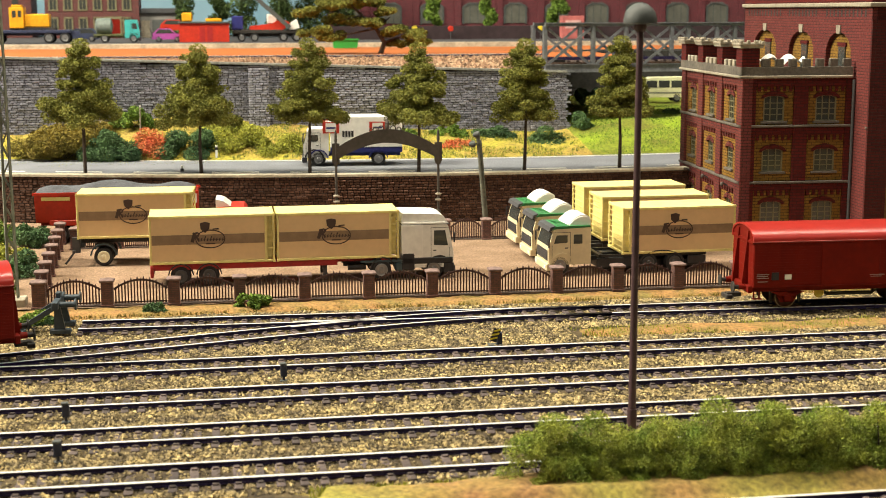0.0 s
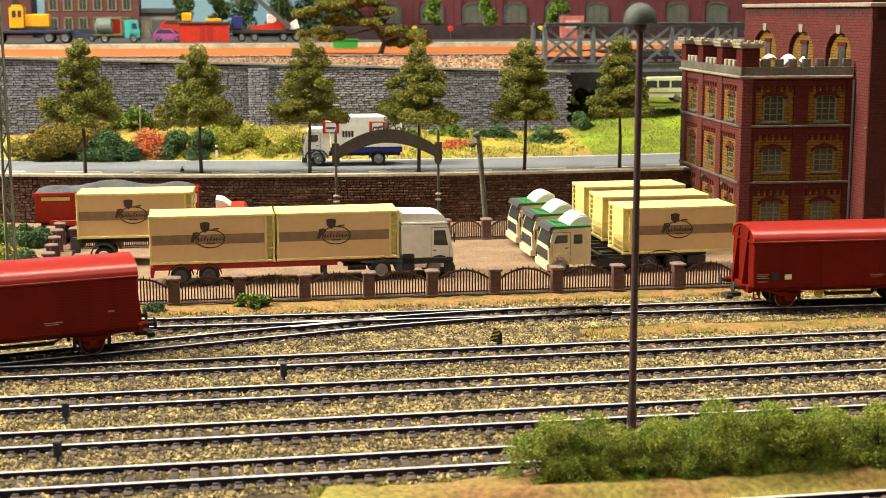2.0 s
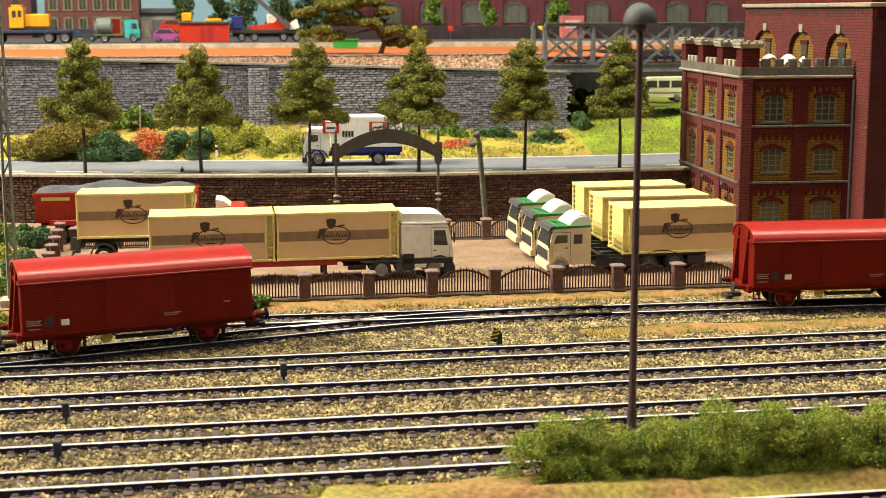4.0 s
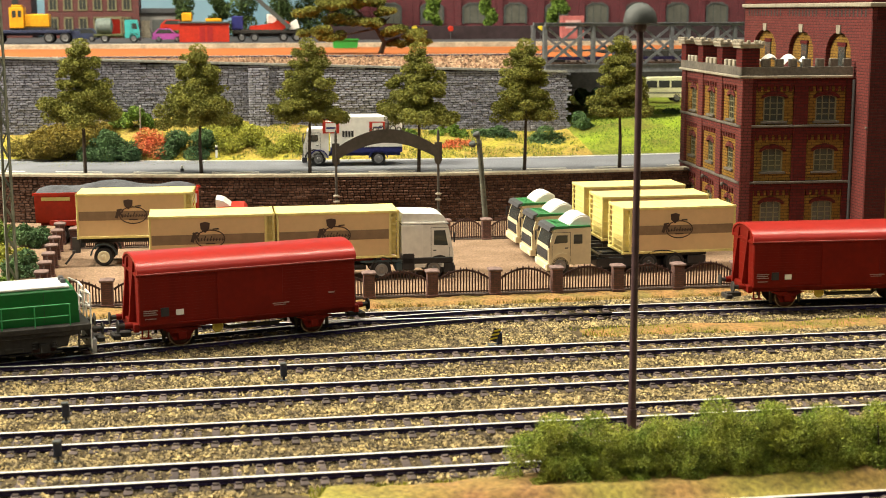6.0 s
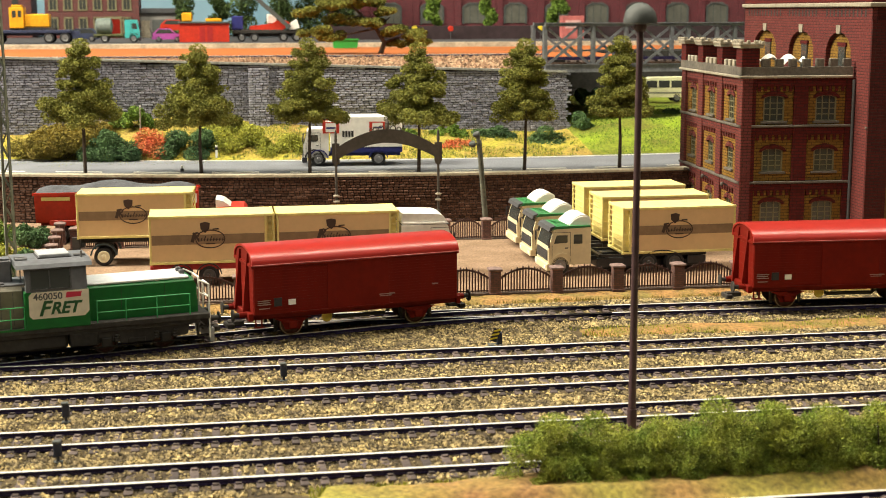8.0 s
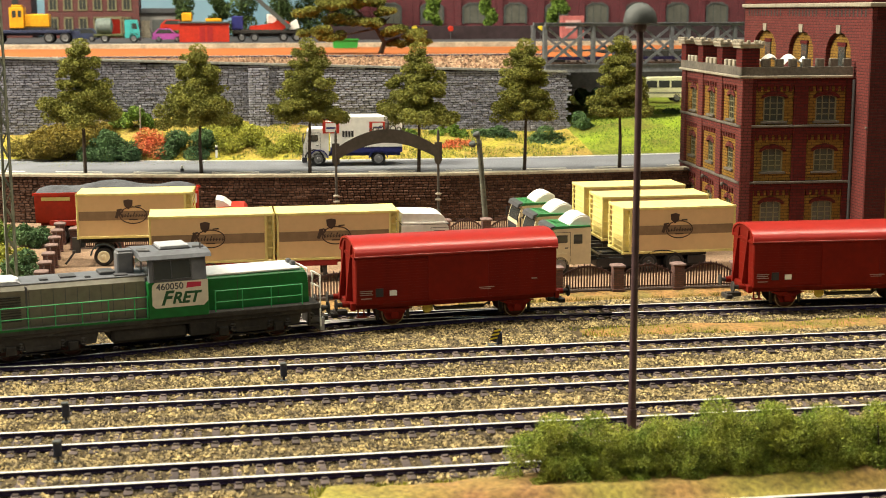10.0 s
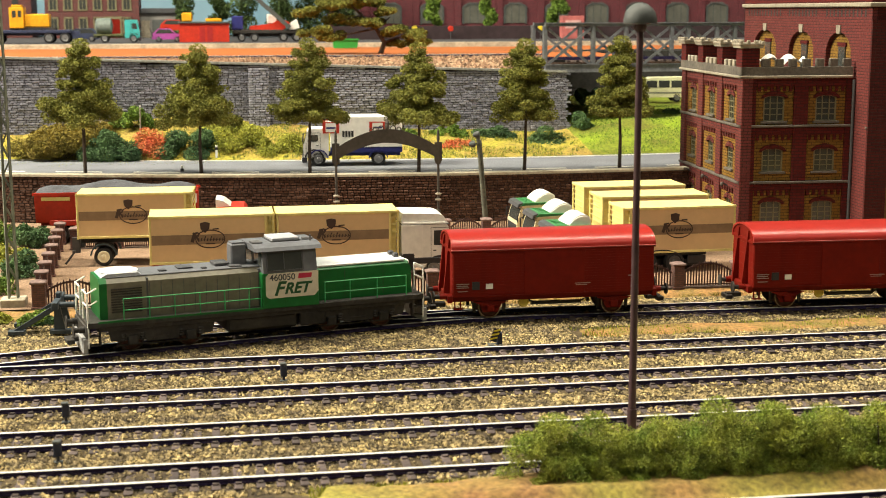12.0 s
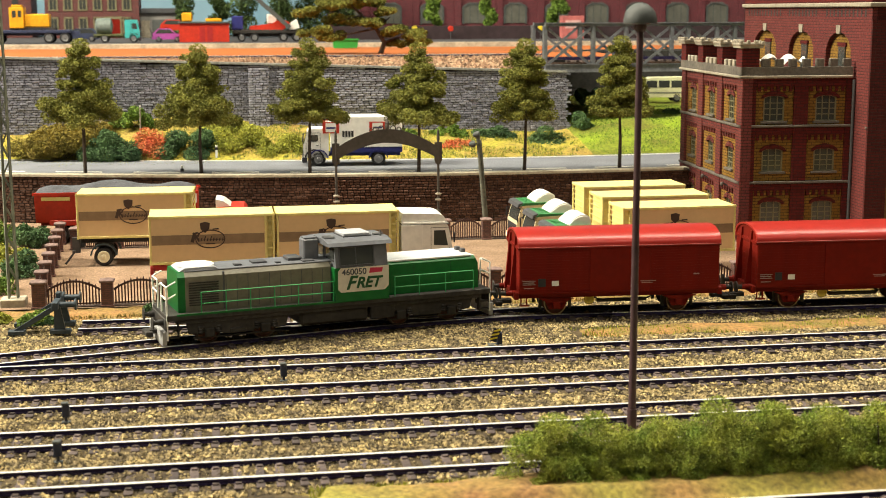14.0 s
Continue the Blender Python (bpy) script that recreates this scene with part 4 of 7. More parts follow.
def yard_vehicles():
    rz = 0.6
    semi_trailer(-6.86, 9.95, rz)
    c, s = math.cos(radians(rz)), math.sin(radians(rz))
    container(-6.86 - 3.05 * c, 9.95 - 3.05 * s, 1.1, rz, "tan beer container with cream frame on the red trailer")
    container(-6.86 + 3.05 * c, 9.95 + 3.05 * s, 1.1, rz, "tan beer container with cream frame behind the cab")
    tractor(-0.12, 10.0, rz)
    dolly_trailer(-13.85, 16.1, -2.0)
    container(-13.85, 16.1, 1.47, -2.0, "tan beer container on a drawbar trailer")
    tipper(-15.4, 24.2, -2.0)
    red_truck(-9.65, 17.6, -2)
    rz = 181.2
    c, s = math.cos(radians(rz)), math.sin(radians(rz))
    for k in range(3):
        x, y = 13.5 + 0.12 * k, 9.65 + 4.3 * k
        container(x, y, 0.97, rz, "tan beer container on a green-roofed truck", logo_x=0.0)
        rigid_truck(x + 4.8 * c, y + 4.8 * s, rz, "beige brewery truck with green roof and white deflector")


yard_vehicles()


# ---- fences ----
iron = mat("fence_brown_iron", (0.075, 0.034, 0.03), 0.55, 0.1, 0.15, 6, 0.1)
pillar_mat = brick_mat("pillar_brick", (0.16, 0.07, 0.055), (0.11, 0.05, 0.045), (0.07, 0.05, 0.045), 0.24, 0.09)
cap_mat = mat("pillar_cap", (0.2, 0.13, 0.115), 0.8, 0, 0.15, 6, 0.2)
plinth_mat = mat("fence_plinth", (0.14, 0.1, 0.085), 0.85, 0, 0.2, 5, 0.3)
picket_meshes = {}


def picket(h):
    k = round(h, 2)
    if k not in picket_meshes:
        picket_meshes[k] = Shape().box(-0.03, 0.03, -0.025, 0.025, 0, k, 0.0).add([(-0.036, -0.03, k), (0.036, -0.03, k), (0.036, 0.03, k), (-0.036, 0.03, k), (0, 0, k + 0.09)], [(0, 1, 4), (1, 2, 4), (2, 3, 4), (3, 0, 4), (3, 2, 1, 0)]).mesh("picket", iron)
    return picket_meshes[k]


pillar_mesh = Shape().box(-0.26, 0.26, -0.26, 0.26, -0.3, 1.08, 0.02).box(-0.3, 0.3, -0.3, 0.3, -0.32, 0.06, 0.02).mesh("pillar", pillar_mat)
cap_mesh = Shape().box(-0.33, 0.33, -0.33, 0.33, 1.08, 1.2, 0.03).add([(-0.3, -0.3, 1.2), (0.3, -0.3, 1.2), (0.3, 0.3, 1.2), (-0.3, 0.3, 1.2), (0, 0, 1.28)], [(0, 1, 4), (1, 2, 4), (2, 3, 4), (3, 0, 4)]).mesh("cap", cap_mat)


def fence(label, x, y, rz, spans, pitch, iron_too=True, z=0.0, first=True):
    f = thing("fence", label, "fence", x, y, z, rz, group="yard fence", kind="structure")
    base = Shape().box(-0.2, spans * pitch + 0.2, -0.24, 0.24, -0.35, -0.1, 0.02).box(-0.2, spans * pitch + 0.2, -0.15, 0.15, -0.11, 0.04, 0.02)
    part("plinth", base, plinth_mat, f, "low stone plinth")
    for k in range(spans + 1):
        p = part("pillar", pillar_mesh, pillar_mat, f, "brown brick pillar", at=at(k * pitch, 0, 0))
        part("cap", cap_mesh, cap_mat, p, "pale stone cap")
    for k in range(spans):
        x0, x1 = k * pitch + 0.3, (k + 1) * pitch - 0.3
        arch = Shape()
        n = 12
        zt = [0.72 + 0.42 * math.sin(math.pi * i / n) ** 0.85 for i in range(n + 1)]
        for i in range(n):
            arch.bar((x0 + (x1 - x0) * i / n, 0, zt[i]), (x0 + (x1 - x0) * (i + 1) / n, 0, zt[i + 1]), 0.07, 0.09)
        arch.bar((x0, 0, 0.12), (x1, 0, 0.12), 0.05, 0.06)
        a = part("panel", arch, iron, f, "arched iron panel")
        m = 17
        for i in range(m):
            t = (i + 0.5) / m
            h = round(0.05 * round((0.72 + 0.42 * math.sin(math.pi * t) ** 0.85 - 0.06 + (0.07 if i % 2 else 0.0)) / 0.05), 2)
            part("picket", picket(h), iron, a, at=at(x0 + (x1 - x0) * t, 0, 0.06))
    return f


fence("brown iron fence with arched panels on a plinth", -14.64 - 2.976, 4.98, -1.0, 11, 2.976)
fence("brown iron fence by the brewery gate", 5.8 - 2.4, 20.3, -1.0, 6, 2.4)
fence("brown iron fence behind the parked trailers", -17.6, 20.8, -1.0, 6, 2.4)
fence("brown iron fence along the yard's west edge", -17.7, 5.0, 93.0, 9, 2.55)


# ---- rolling stock ----
def wheelset(parent, x, r, gauge=0.7675, ring=None):
    ws = part("wheelset", Shape().rod((x, -1.0, r), (x, 1.0, r), 0.07, 8), soot, parent, "steel wheelset")
    for s in (-1, 1):
        o = s * gauge
        part("wheel_disc", Shape().lathe([(r * 0.2, o + s * 0.09), (r * 0.3, o + s * 0.07), (r * 0.8, o + s * 0.05), (r * 0.86, o + s * 0.08), (r, o + s * 0.08), (r, o - s * 0.05), (r * 1.06, o - s * 0.06), (r * 1.06, o - s * 0.09)], (x, 0, r), "y", 24), rim_wheel, ws)
        part("tyre_ring", Shape().lathe([(r * 0.9, o), (r * 0.9, o + s * 0.095), (r * 0.985, o + s * 0.095), (r * 0.985, o)], (x, 0, r), "y", 24), ring or tread, ws, "steel tyre")
    return ws


rim_wheel = mat("wheel_brown", (0.1, 0.035, 0.025), 0.5, 0.3, 0.2, 5, 0.15)
dark_steel = mat("oily_steel", (0.1, 0.09, 0.08), 0.4, 0.7, 0.15, 5, 0.05)
tread = mat("wheel_tread", (0.36, 0.3, 0.22), 0.4, 1.0, 0.1, 5, 0.05)


def buffer(parent, x, y, z, d, paint):
    b = part("buffer", Shape().rod((x, y, z), (x + d * 0.3, y, z), 0.13, 12), paint, parent)
    part("buffer_head", Shape().lathe([(0.1, d * 0.3), (0.1, d * 0.52), (0.25, d * 0.53), (0.25, d * 0.58), (0.1, d * 0.6)], (x, y, z), "x", 16), soot, b, "dark buffer head")


side_board = Shape().box(-4.43, 4.43, -0.009, 0.009, 0, 0.095, 0.004).mesh("board", wagon_red)
end_board = Shape().box(-0.018, 0.018, -1.35, 1.35, 0, 0.235, 0.008).mesh("end_board", wagon_red)


def wagon(label, x, y, rz):
    w = thing("covered_wagon", label, "wagon", x, y, 0, rz, group="red covered wagons")
    L, H = 4.45, 1.38
    body = Shape().box(-L, L, -H, H, 1.05, 3.12, 0.02)
    n = 14
    arc = [(H * math.cos(a) * 1.0, 3.1 + 0.62 * math.sin(a) ** 0.9) for a in np.linspace(0, math.pi, n)]
    body.prism(arc, -L, L, "x")
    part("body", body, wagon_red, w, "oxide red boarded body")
    outer = [(H * 1.045 * math.cos(a), 3.1 + 0.66 * math.sin(a) ** 0.85) for a in np.linspace(0, math.pi, 24)]
    inner = [(H * 1.0 * math.cos(a), 3.08 + 0.6 * math.sin(a) ** 0.9) for a in np.linspace(math.pi, 0, 24)]
    part("roof", Shape().prism(outer + inner, -L - 0.06, L + 0.06, "x", True), wagon_roof_lit, w, "glossy arched roof, its red lightened for overhead light")
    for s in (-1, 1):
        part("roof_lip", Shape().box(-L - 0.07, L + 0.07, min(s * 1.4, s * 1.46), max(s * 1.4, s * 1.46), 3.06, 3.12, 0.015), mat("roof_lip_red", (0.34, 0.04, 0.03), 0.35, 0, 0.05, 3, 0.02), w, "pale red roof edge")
    for s in (-1, 1):
        y0 = s * H
        lo, hi = min(y0, y0 + s * 0.05), max(y0, y0 + s * 0.05)
        part("door", Shape().box(-1.35, 1.35, lo, hi, 1.08, 3.0, 0.015), wagon_red, w, "sliding door")
        d = Shape().box(-2.9, 1.5, min(y0, y0 + s * 0.08), max(y0, y0 + s * 0.08), 3.0, 3.06).box(-2.9, 1.5, min(y0, y0 + s * 0.08), max(y0, y0 + s * 0.08), 1.06, 1.11)
        part("door_rail", d, wagon_red, w)
        for k in range(17):
            part("board", side_board, wagon_red, w, at=at(0, y0, 1.14 + k * 0.115))
        for xx, zz, ww, hh in ((-4.3, 1.62, 0.55, 0.03), (-4.3, 1.54, 0.5, 0.03), (-4.3, 1.46, 0.55, 0.03), (-4.25, 1.3, 0.45, 0.03), (0.9, 1.5, 0.7, 0.035), (0.95, 1.43, 0.5, 0.03), (3.3, 1.75, 0.25, 0.05)):
            part("stencil_bar", Shape().box(xx, xx + ww, min(y0, y0 + s * 0.058), max(y0, y0 + s * 0.058), zz, zz + hh), mat("faded_stencil", (0.4, 0.26, 0.22), 0.7, 0, 0.15, 6, 0), w, "faded stencil bar")
        part("data_panel", Shape().box(-3.62, -3.3, min(y0, y0 + s * 0.06), max(y0, y0 + s * 0.06), 1.38, 1.72), black_plastic, w, "black data panel")
        part("white_label", Shape().box(-3.02, -2.72, min(y0, y0 + s * 0.062), max(y0, y0 + s * 0.062), 1.4, 1.62), white_paint, w, "white label")
        part("solebar", Shape().box(-L - 0.1, L + 0.1, min(s * 1.0, s * 1.15), max(s * 1.0, s * 1.15), 0.82, 1.08, 0.02), wagon_red, w)
        for xx in (-2.75, 2.75):
            part("axle_guard", Shape().prism([(xx - 0.62, 0.85), (xx - 0.3, 0.3), (xx + 0.3, 0.3), (xx + 0.62, 0.85)], min(s * 0.98, s * 1.06), max(s * 0.98, s * 1.06)).box(xx - 0.17, xx + 0.17, min(s * 1.0, s * 1.22), max(s * 1.0, s * 1.22), 0.34, 0.64, 0.03), wagon_red, w, "red axle guard and box")
            sp = Shape()
            for k in range(4):
                sp.box(xx - 0.75 + 0.12 * k, xx + 0.75 - 0.12 * k, min(s * 1.08, s * 1.18), max(s * 1.08, s * 1.18), 0.76 - 0.05 * k, 0.8 - 0.05 * k)
            part("leaf_spring", sp, wagon_red, w)
            part("brake_shoe", Shape().box(xx - 0.72, xx - 0.6, min(s * 0.7, s * 0.84), max(s * 0.7, s * 0.84), 0.25, 0.85).box(xx + 0.6, xx + 0.72, min(s * 0.7, s * 0.84), max(s * 0.7, s * 0.84), 0.25, 0.85), soot, w)
        part("underframe_box", Shape().box(-0.9, 1.3, min(s * 0.75, s * 1.0), max(s * 0.75, s * 1.0), 0.55, 0.66).bar((-1.2, s * 0.95, 0.85), (-0.7, s * 0.95, 0.6), 0.06).bar((1.2, s * 0.95, 0.6), (1.7, s * 0.95, 0.85), 0.06), soot, w)
        part("brake_wheel", Shape().lathe([(0.2, s * 1.1), (0.24, s * 1.12), (0.2, s * 1.15), (0.14, s * 1.12)], (-1.3, 0, 0.72), "y", 16), mat("yellow_handwheel", (0.6, 0.45, 0.05), 0.5, 0, 0.1, 5, 0.05), w, "yellow brake handwheel")
        part("footstep", Shape().box(-4.4, -4.0, min(s * 1.1, s * 1.3), max(s * 1.1, s * 1.3), 0.5, 0.55).box(-4.35, -4.3, min(s * 1.1, s * 1.15), max(s * 1.1, s * 1.15), 0.5, 0.9).box(-4.1, -4.05, min(s * 1.1, s * 1.15), max(s * 1.1, s * 1.15), 0.5, 0.9), wagon_red, w)
    for e in (-1, 1):
        x0 = e * L
        for yy in (-0.62, 0.62):
            part("end_post", Shape().prism([(x0, 1.0), (x0 + e * 0.3, 1.0), (x0 + e * 0.06, 3.5), (x0, 3.5)], yy - 0.09, yy + 0.09), wagon_red, w, "leaning end stanchion")
        for k in range(8):
            part("end_board", end_board, wagon_red, w, at=at(x0, 0, 1.15 + k * 0.25))
        part("end_rail", Shape().box(min(x0, x0 + e * 0.08), max(x0, x0 + e * 0.08), -H, H, 3.0, 3.1), wagon_red, w)
        part("headstock", Shape().box(min(x0, x0 + e * 0.2), max(x0, x0 + e * 0.2), -1.3, 1.3, 0.8, 1.12, 0.02), wagon_red, w)
        for yy in (-0.87, 0.87):
            buffer(w, x0 + e * 0.2, yy, 1.02, e, wagon_red)
        part("coupler", Shape().box(min(x0 + e * 0.1, x0 + e * 0.75), max(x0 + e * 0.1, x0 + e * 0.75), -0.18, 0.18, 0.42, 0.62, 0.03).box(min(x0 + e * 0.55, x0 + e * 0.85), max(x0 + e * 0.55, x0 + e * 0.85), -0.4, 0.4, 0.36, 0.56, 0.03), soot, w, "black model coupler")
    for xx in (-2.75, 2.75):
        wheelset(w, xx, 0.5)
    part("floor_frame", Shape().box(-4.2, 4.2, -0.9, 0.9, 0.85, 1.06), soot, w)
    return w


def handrail(parent, points, r, paint, label="", name="handrail"):
    h = Shape()
    for a, b in zip(points[:-1], points[1:]):
        h.rod(a, b, r, 6)
    return part(name, h, paint, parent, label)


def locomotive():
    l = thing("diesel_locomotive", "green and grey diesel shunting locomotive with white cab panel", "locomotive")
    part("frame", Shape().box(-7.0, 7.0, -1.38, 1.38, 1.12, 1.36, 0.03).box(-6.6, 6.6, -1.3, 1.3, 0.98, 1.12), soot, l, "dark running board")
    part("sill_stripe", Shape().box(-6.6, 0.3, -1.4, -1.37, 1.3, 1.38).box(-6.6, 0.3, 1.37, 1.4, 1.3, 1.38), loco_green, l, "green sill stripe")
    # long hood
    def hood(x0, x1, half, z0, z1, ch=0.18):
        return Shape().prism([(-half, z0), (half, z0), (half, z1 - ch), (half - ch, z1), (-half + ch, z1), (-half, z1 - ch)], x0, x1, "x")
    lh = part("long_hood", hood(-6.2, 0.35, 0.98, 1.36, 2.95), loco_grey, l, "grey-beige panelled long hood")
    seams = Shape()
    for k in range(11):
        xx = -4.5 + k * 0.45
        for s in (-1, 1):
            y0 = s * 0.98
            seams.box(xx, xx + 0.02, min(y0, y0 + s * 0.012), max(y0, y0 + s * 0.012), 1.45, 2.72)
    for xx in (-4.62, -0.1):
        seams.box(xx, xx + 0.07, -1.0, 1.0, 1.4, 2.9)
    part("hood_seams", seams, dark_grey, lh)
    part("hood_roof", Shape().box(-6.1, 0.35, -0.82, 0.82, 2.94, 3.0, 0.02), loco_roof, lh, "light grey hood roof")
    part("hood_front", Shape().prism([(-0.99, 1.36), (0.99, 1.36), (0.99, 2.77), (0.8, 2.97), (-0.8, 2.97), (-0.99, 2.77)], -6.45, -6.15, "x"), loco_green, lh, "green hood end")
    gr = Shape()
    for k in range(10):
        for s in (-1, 1):
            y0 = s * 0.98
            gr.box(-6.0, -4.8, min(y0, y0 + s * 0.03), max(y0, y0 + s * 0.03), 1.6 + k * 0.1, 1.65 + k * 0.1)
    part("radiator_grille", gr, soot, lh, "black radiator louvres")
    part("radiator_dome", Shape().prism([(-6.35, 2.96), (-6.1, 3.1), (-4.9, 3.1), (-4.7, 2.98)], -0.78, 0.78), mat("white_edge", (0.42, 0.43, 0.46), 0.4, 0, 0.05, 4, 0.03), lh, "pale fan housing")
    hat = Shape().box(-4.0, -3.7, -0.5, -0.2, 2.99, 3.06).box(-3.2, -2.6, -0.3, 0.3, 2.99, 3.06).box(-2.3, -2.1, -0.6, -0.4, 2.99, 3.06).box(-1.7, -1.1, -0.3, 0.5, 2.99, 3.14, 0.03).box(-1.2, -0.7, -0.75, -0.35, 2.99, 3.05)
    part("fan_ring", Shape().lathe([(0.02, 3.09), (0.02, 3.105), (0.6, 3.105), (0.64, 3.125), (0.7, 3.13), (0.75, 3.12), (0.76, 3.09)], (-5.5, 0, 0), "z", 24), white_paint, lh, "white fan ring")
    part("roof_hatch", hat, dark_grey, lh, "dark roof hatches")
    part("exhaust_stack", Shape().box(-0.55, 0.1, -0.25, 0.45, 2.95, 3.85, 0.06).box(-0.5, 0.05, -0.2, 0.4, 3.85, 3.9), loco_roof, l, "grey exhaust stack", at=at(-0.45, 0, 0))
    # cab
    cb = part("cab", Shape().box(0.35, 2.75, -1.42, 1.42, 1.3, 2.75, 0.03), loco_green, l, "green lower cab", at=at(-0.42, 0, 0))
    up = Shape()
    up.prism([(-1.42, 2.75), (1.42, 2.75), (1.24, 3.7), (-1.24, 3.7)], 0.42, 2.68, "x")
    part("cab_upper", up, loco_roof, cb, "grey upper cab")
    roof = Shape().prism([(-1.4, 3.64), (1.4, 3.64), (1.3, 3.78), (0.8, 3.88), (-0.8, 3.88), (-1.3, 3.78)], 0.1, 2.9, "x")
    part("cab_roof", roof, loco_roof, cb, "grey overhanging cab roof")
    part("roof_unit", Shape().box(1.05, 2.2, -0.6, 0.6, 3.9, 4.04, 0.03), MATS["white_edge"], cb, "pale roof unit")
    part("roof_grille", Shape().box(1.0, 2.25, -0.65, 0.65, 3.86, 3.92), dark_grey, cb)
    part("horns", Shape().rod((0.15, -0.7, 3.92), (0.6, -0.7, 3.92), 0.06, 8).rod((0.15, -0.45, 3.93), (0.55, -0.45, 3.93), 0.06, 8).rod((2.6, -0.8, 3.86), (2.6, -0.8, 4.12), 0.04, 6).rod((2.35, -0.5, 3.93), (2.8, -0.5, 3.93), 0.06, 8), rim_silver, cb, "horns and aerial")
    for s in (-1, 1):
        def side(z):
            return s * (1.42 - (z - 2.75) * 0.2 / 1.1)
        win = Shape().add([(0.62, side(2.86), 2.86), (2.05, side(2.86), 2.86), (2.05, side(3.55), 3.55), (0.62, side(3.55), 3.55),
                           (0.62, side(2.86) + s * 0.02, 2.86), (2.05, side(2.86) + s * 0.02, 2.86), (2.05, side(3.55) + s * 0.02, 3.55), (0.62, side(3.55) + s * 0.02, 3.55)],
                          [(0, 1, 2, 3), (4, 5, 6, 7), (0, 1, 5, 4), (1, 2, 6, 5), (2, 3, 7, 6), (3, 0, 4, 7)])
        wn = part("cab_window", win, glass, cb, "dark cab window")
        fr = Shape()
        pts = [(0.59, 2.83), (2.08, 2.83), (2.08, 3.58), (0.59, 3.58)]
        for (xa, za), (xb, zb) in zip(pts, pts[1:] + pts[:1]):
            fr.bar((xa, side(za) + s * 0.02, za), (xb, side(zb) + s * 0.02, zb), 0.05)
        fr.bar((1.3, side(2.9) + s * 0.02, 2.9), (1.3, side(3.55) + s * 0.02, 3.55), 0.04)
        part("window_frame", fr, dark_grey, wn)
        y0 = s * 1.42
        panel = [(0.62, 1.72), (2.55, 1.72), (2.72, 1.9), (2.72, 2.74), (0.62, 2.74), (0.5, 2.6), (0.5, 1.85)]
        pn = part("white_panel", Shape().prism(panel, min(y0, y0 + s * 0.012), max(y0, y0 + s * 0.012)), mat("panel_white", (0.66, 0.6, 0.48), 0.5, 0, 0.05, 4, 0.02), cb, "cream-white name panel")
        rot = 0 if s < 0 else 180
        part("red_logo", Shape().prism([(1.85, 2.46), (2.42, 2.48), (2.46, 2.66), (1.9, 2.68)], min(y0 + s * 0.012, y0 + s * 0.02), max(y0 + s * 0.012, y0 + s * 0.02)), mat("logo_red", (0.5, 0.02, 0.06), 0.5, 0, 0.05, 4, 0), pn, "plain red logo shape")
        lettering("F", 0.78, mat("letter_green", (0.005, 0.07, 0.018), 0.5, 0, 0.05, 4, 0), pn, at(1.58 + s * 0.57, y0 + s * 0.02, 1.84, 90, 0, rot), shear=0.35, bold=0.022, label="green slanted initial")
        lettering("RET", 0.62, MATS["letter_green"], pn, at(1.58 - s * 0.22, y0 + s * 0.02, 1.88, 90, 0, rot), shear=0.3, bold=0.022, label="green slanted lettering")
        lettering("460050", 0.36, dark_grey, pn, at(1.2, y0 + s * 0.02, 2.44, 90, 0, rot), bold=0.006, label="grey running number")
    for xx, d in ((0.42, -1), (2.68, 1)):
        part("end_window", Shape().box(min(xx, xx + d * 0.02), max(xx, xx + d * 0.02), -1.15, -0.2, 2.98, 3.55).box(min(xx, xx + d * 0.02), max(xx, xx + d * 0.02), 0.2, 1.15, 2.98, 3.55), glass, cb)
    # short hood
    sh = part("short_hood", hood(2.33, 6.45, 0.98, 1.36, 2.74, 0.1), loco_green, l, "green short hood")
    part("short_hood_roof", Shape().box(2.36, 6.3, -0.92, 0.92, 2.73, 2.83, 0.03), mat("hood_white", (0.66, 0.67, 0.68), 0.35, 0, 0.05, 4, 0.03), sh, "white hood top")
    part("short_hood_nose", Shape().prism([(6.45, 1.36), (6.62, 1.36), (6.58, 2.45), (6.45, 2.7)], -0.95, 0.95), loco_green, sh)
    part("headlamp", Shape().box(6.05, 6.25, -0.4, -0.15, 2.82, 3.0, 0.03).box(6.05, 6.25, 0.15, 0.4, 2.82, 3.0, 0.03), dark_grey, sh)
    for s in (-1, 1):
        y0 = s * 0.98
        ds = Shape()
        for k in range(2):
            ds.box(3.6 + k * 1.7, 3.615 + k * 1.7, min(y0, y0 + s * 0.012), max(y0, y0 + s * 0.012), 1.45, 2.6)
        part("door_seams", ds, soot, sh)
        y1 = s * 1.36
        pale_green = mat("handrail_green", (0.03, 0.34, 0.1), 0.45, 0, 0.08, 4, 0.03)
        for zz in (1.75, 2.2):
            handrail(l, [(-5.6, y1, zz), (-0.1, y1, zz)], 0.024, pale_green, "pale green handrail")
            handrail(l, [(2.6, y1, zz), (6.2, y1, zz)], 0.024, pale_green, "pale green handrail")
        for xx in (-5.6, -4.6, -3.6, -2.6, -1.6, -0.6, -0.1, 2.6, 3.7, 4.9, 6.2):
            part("handrail_post", Shape().rod((xx, y1, 1.36), (xx, y1, 2.2), 0.024, 6), pale_green, l)
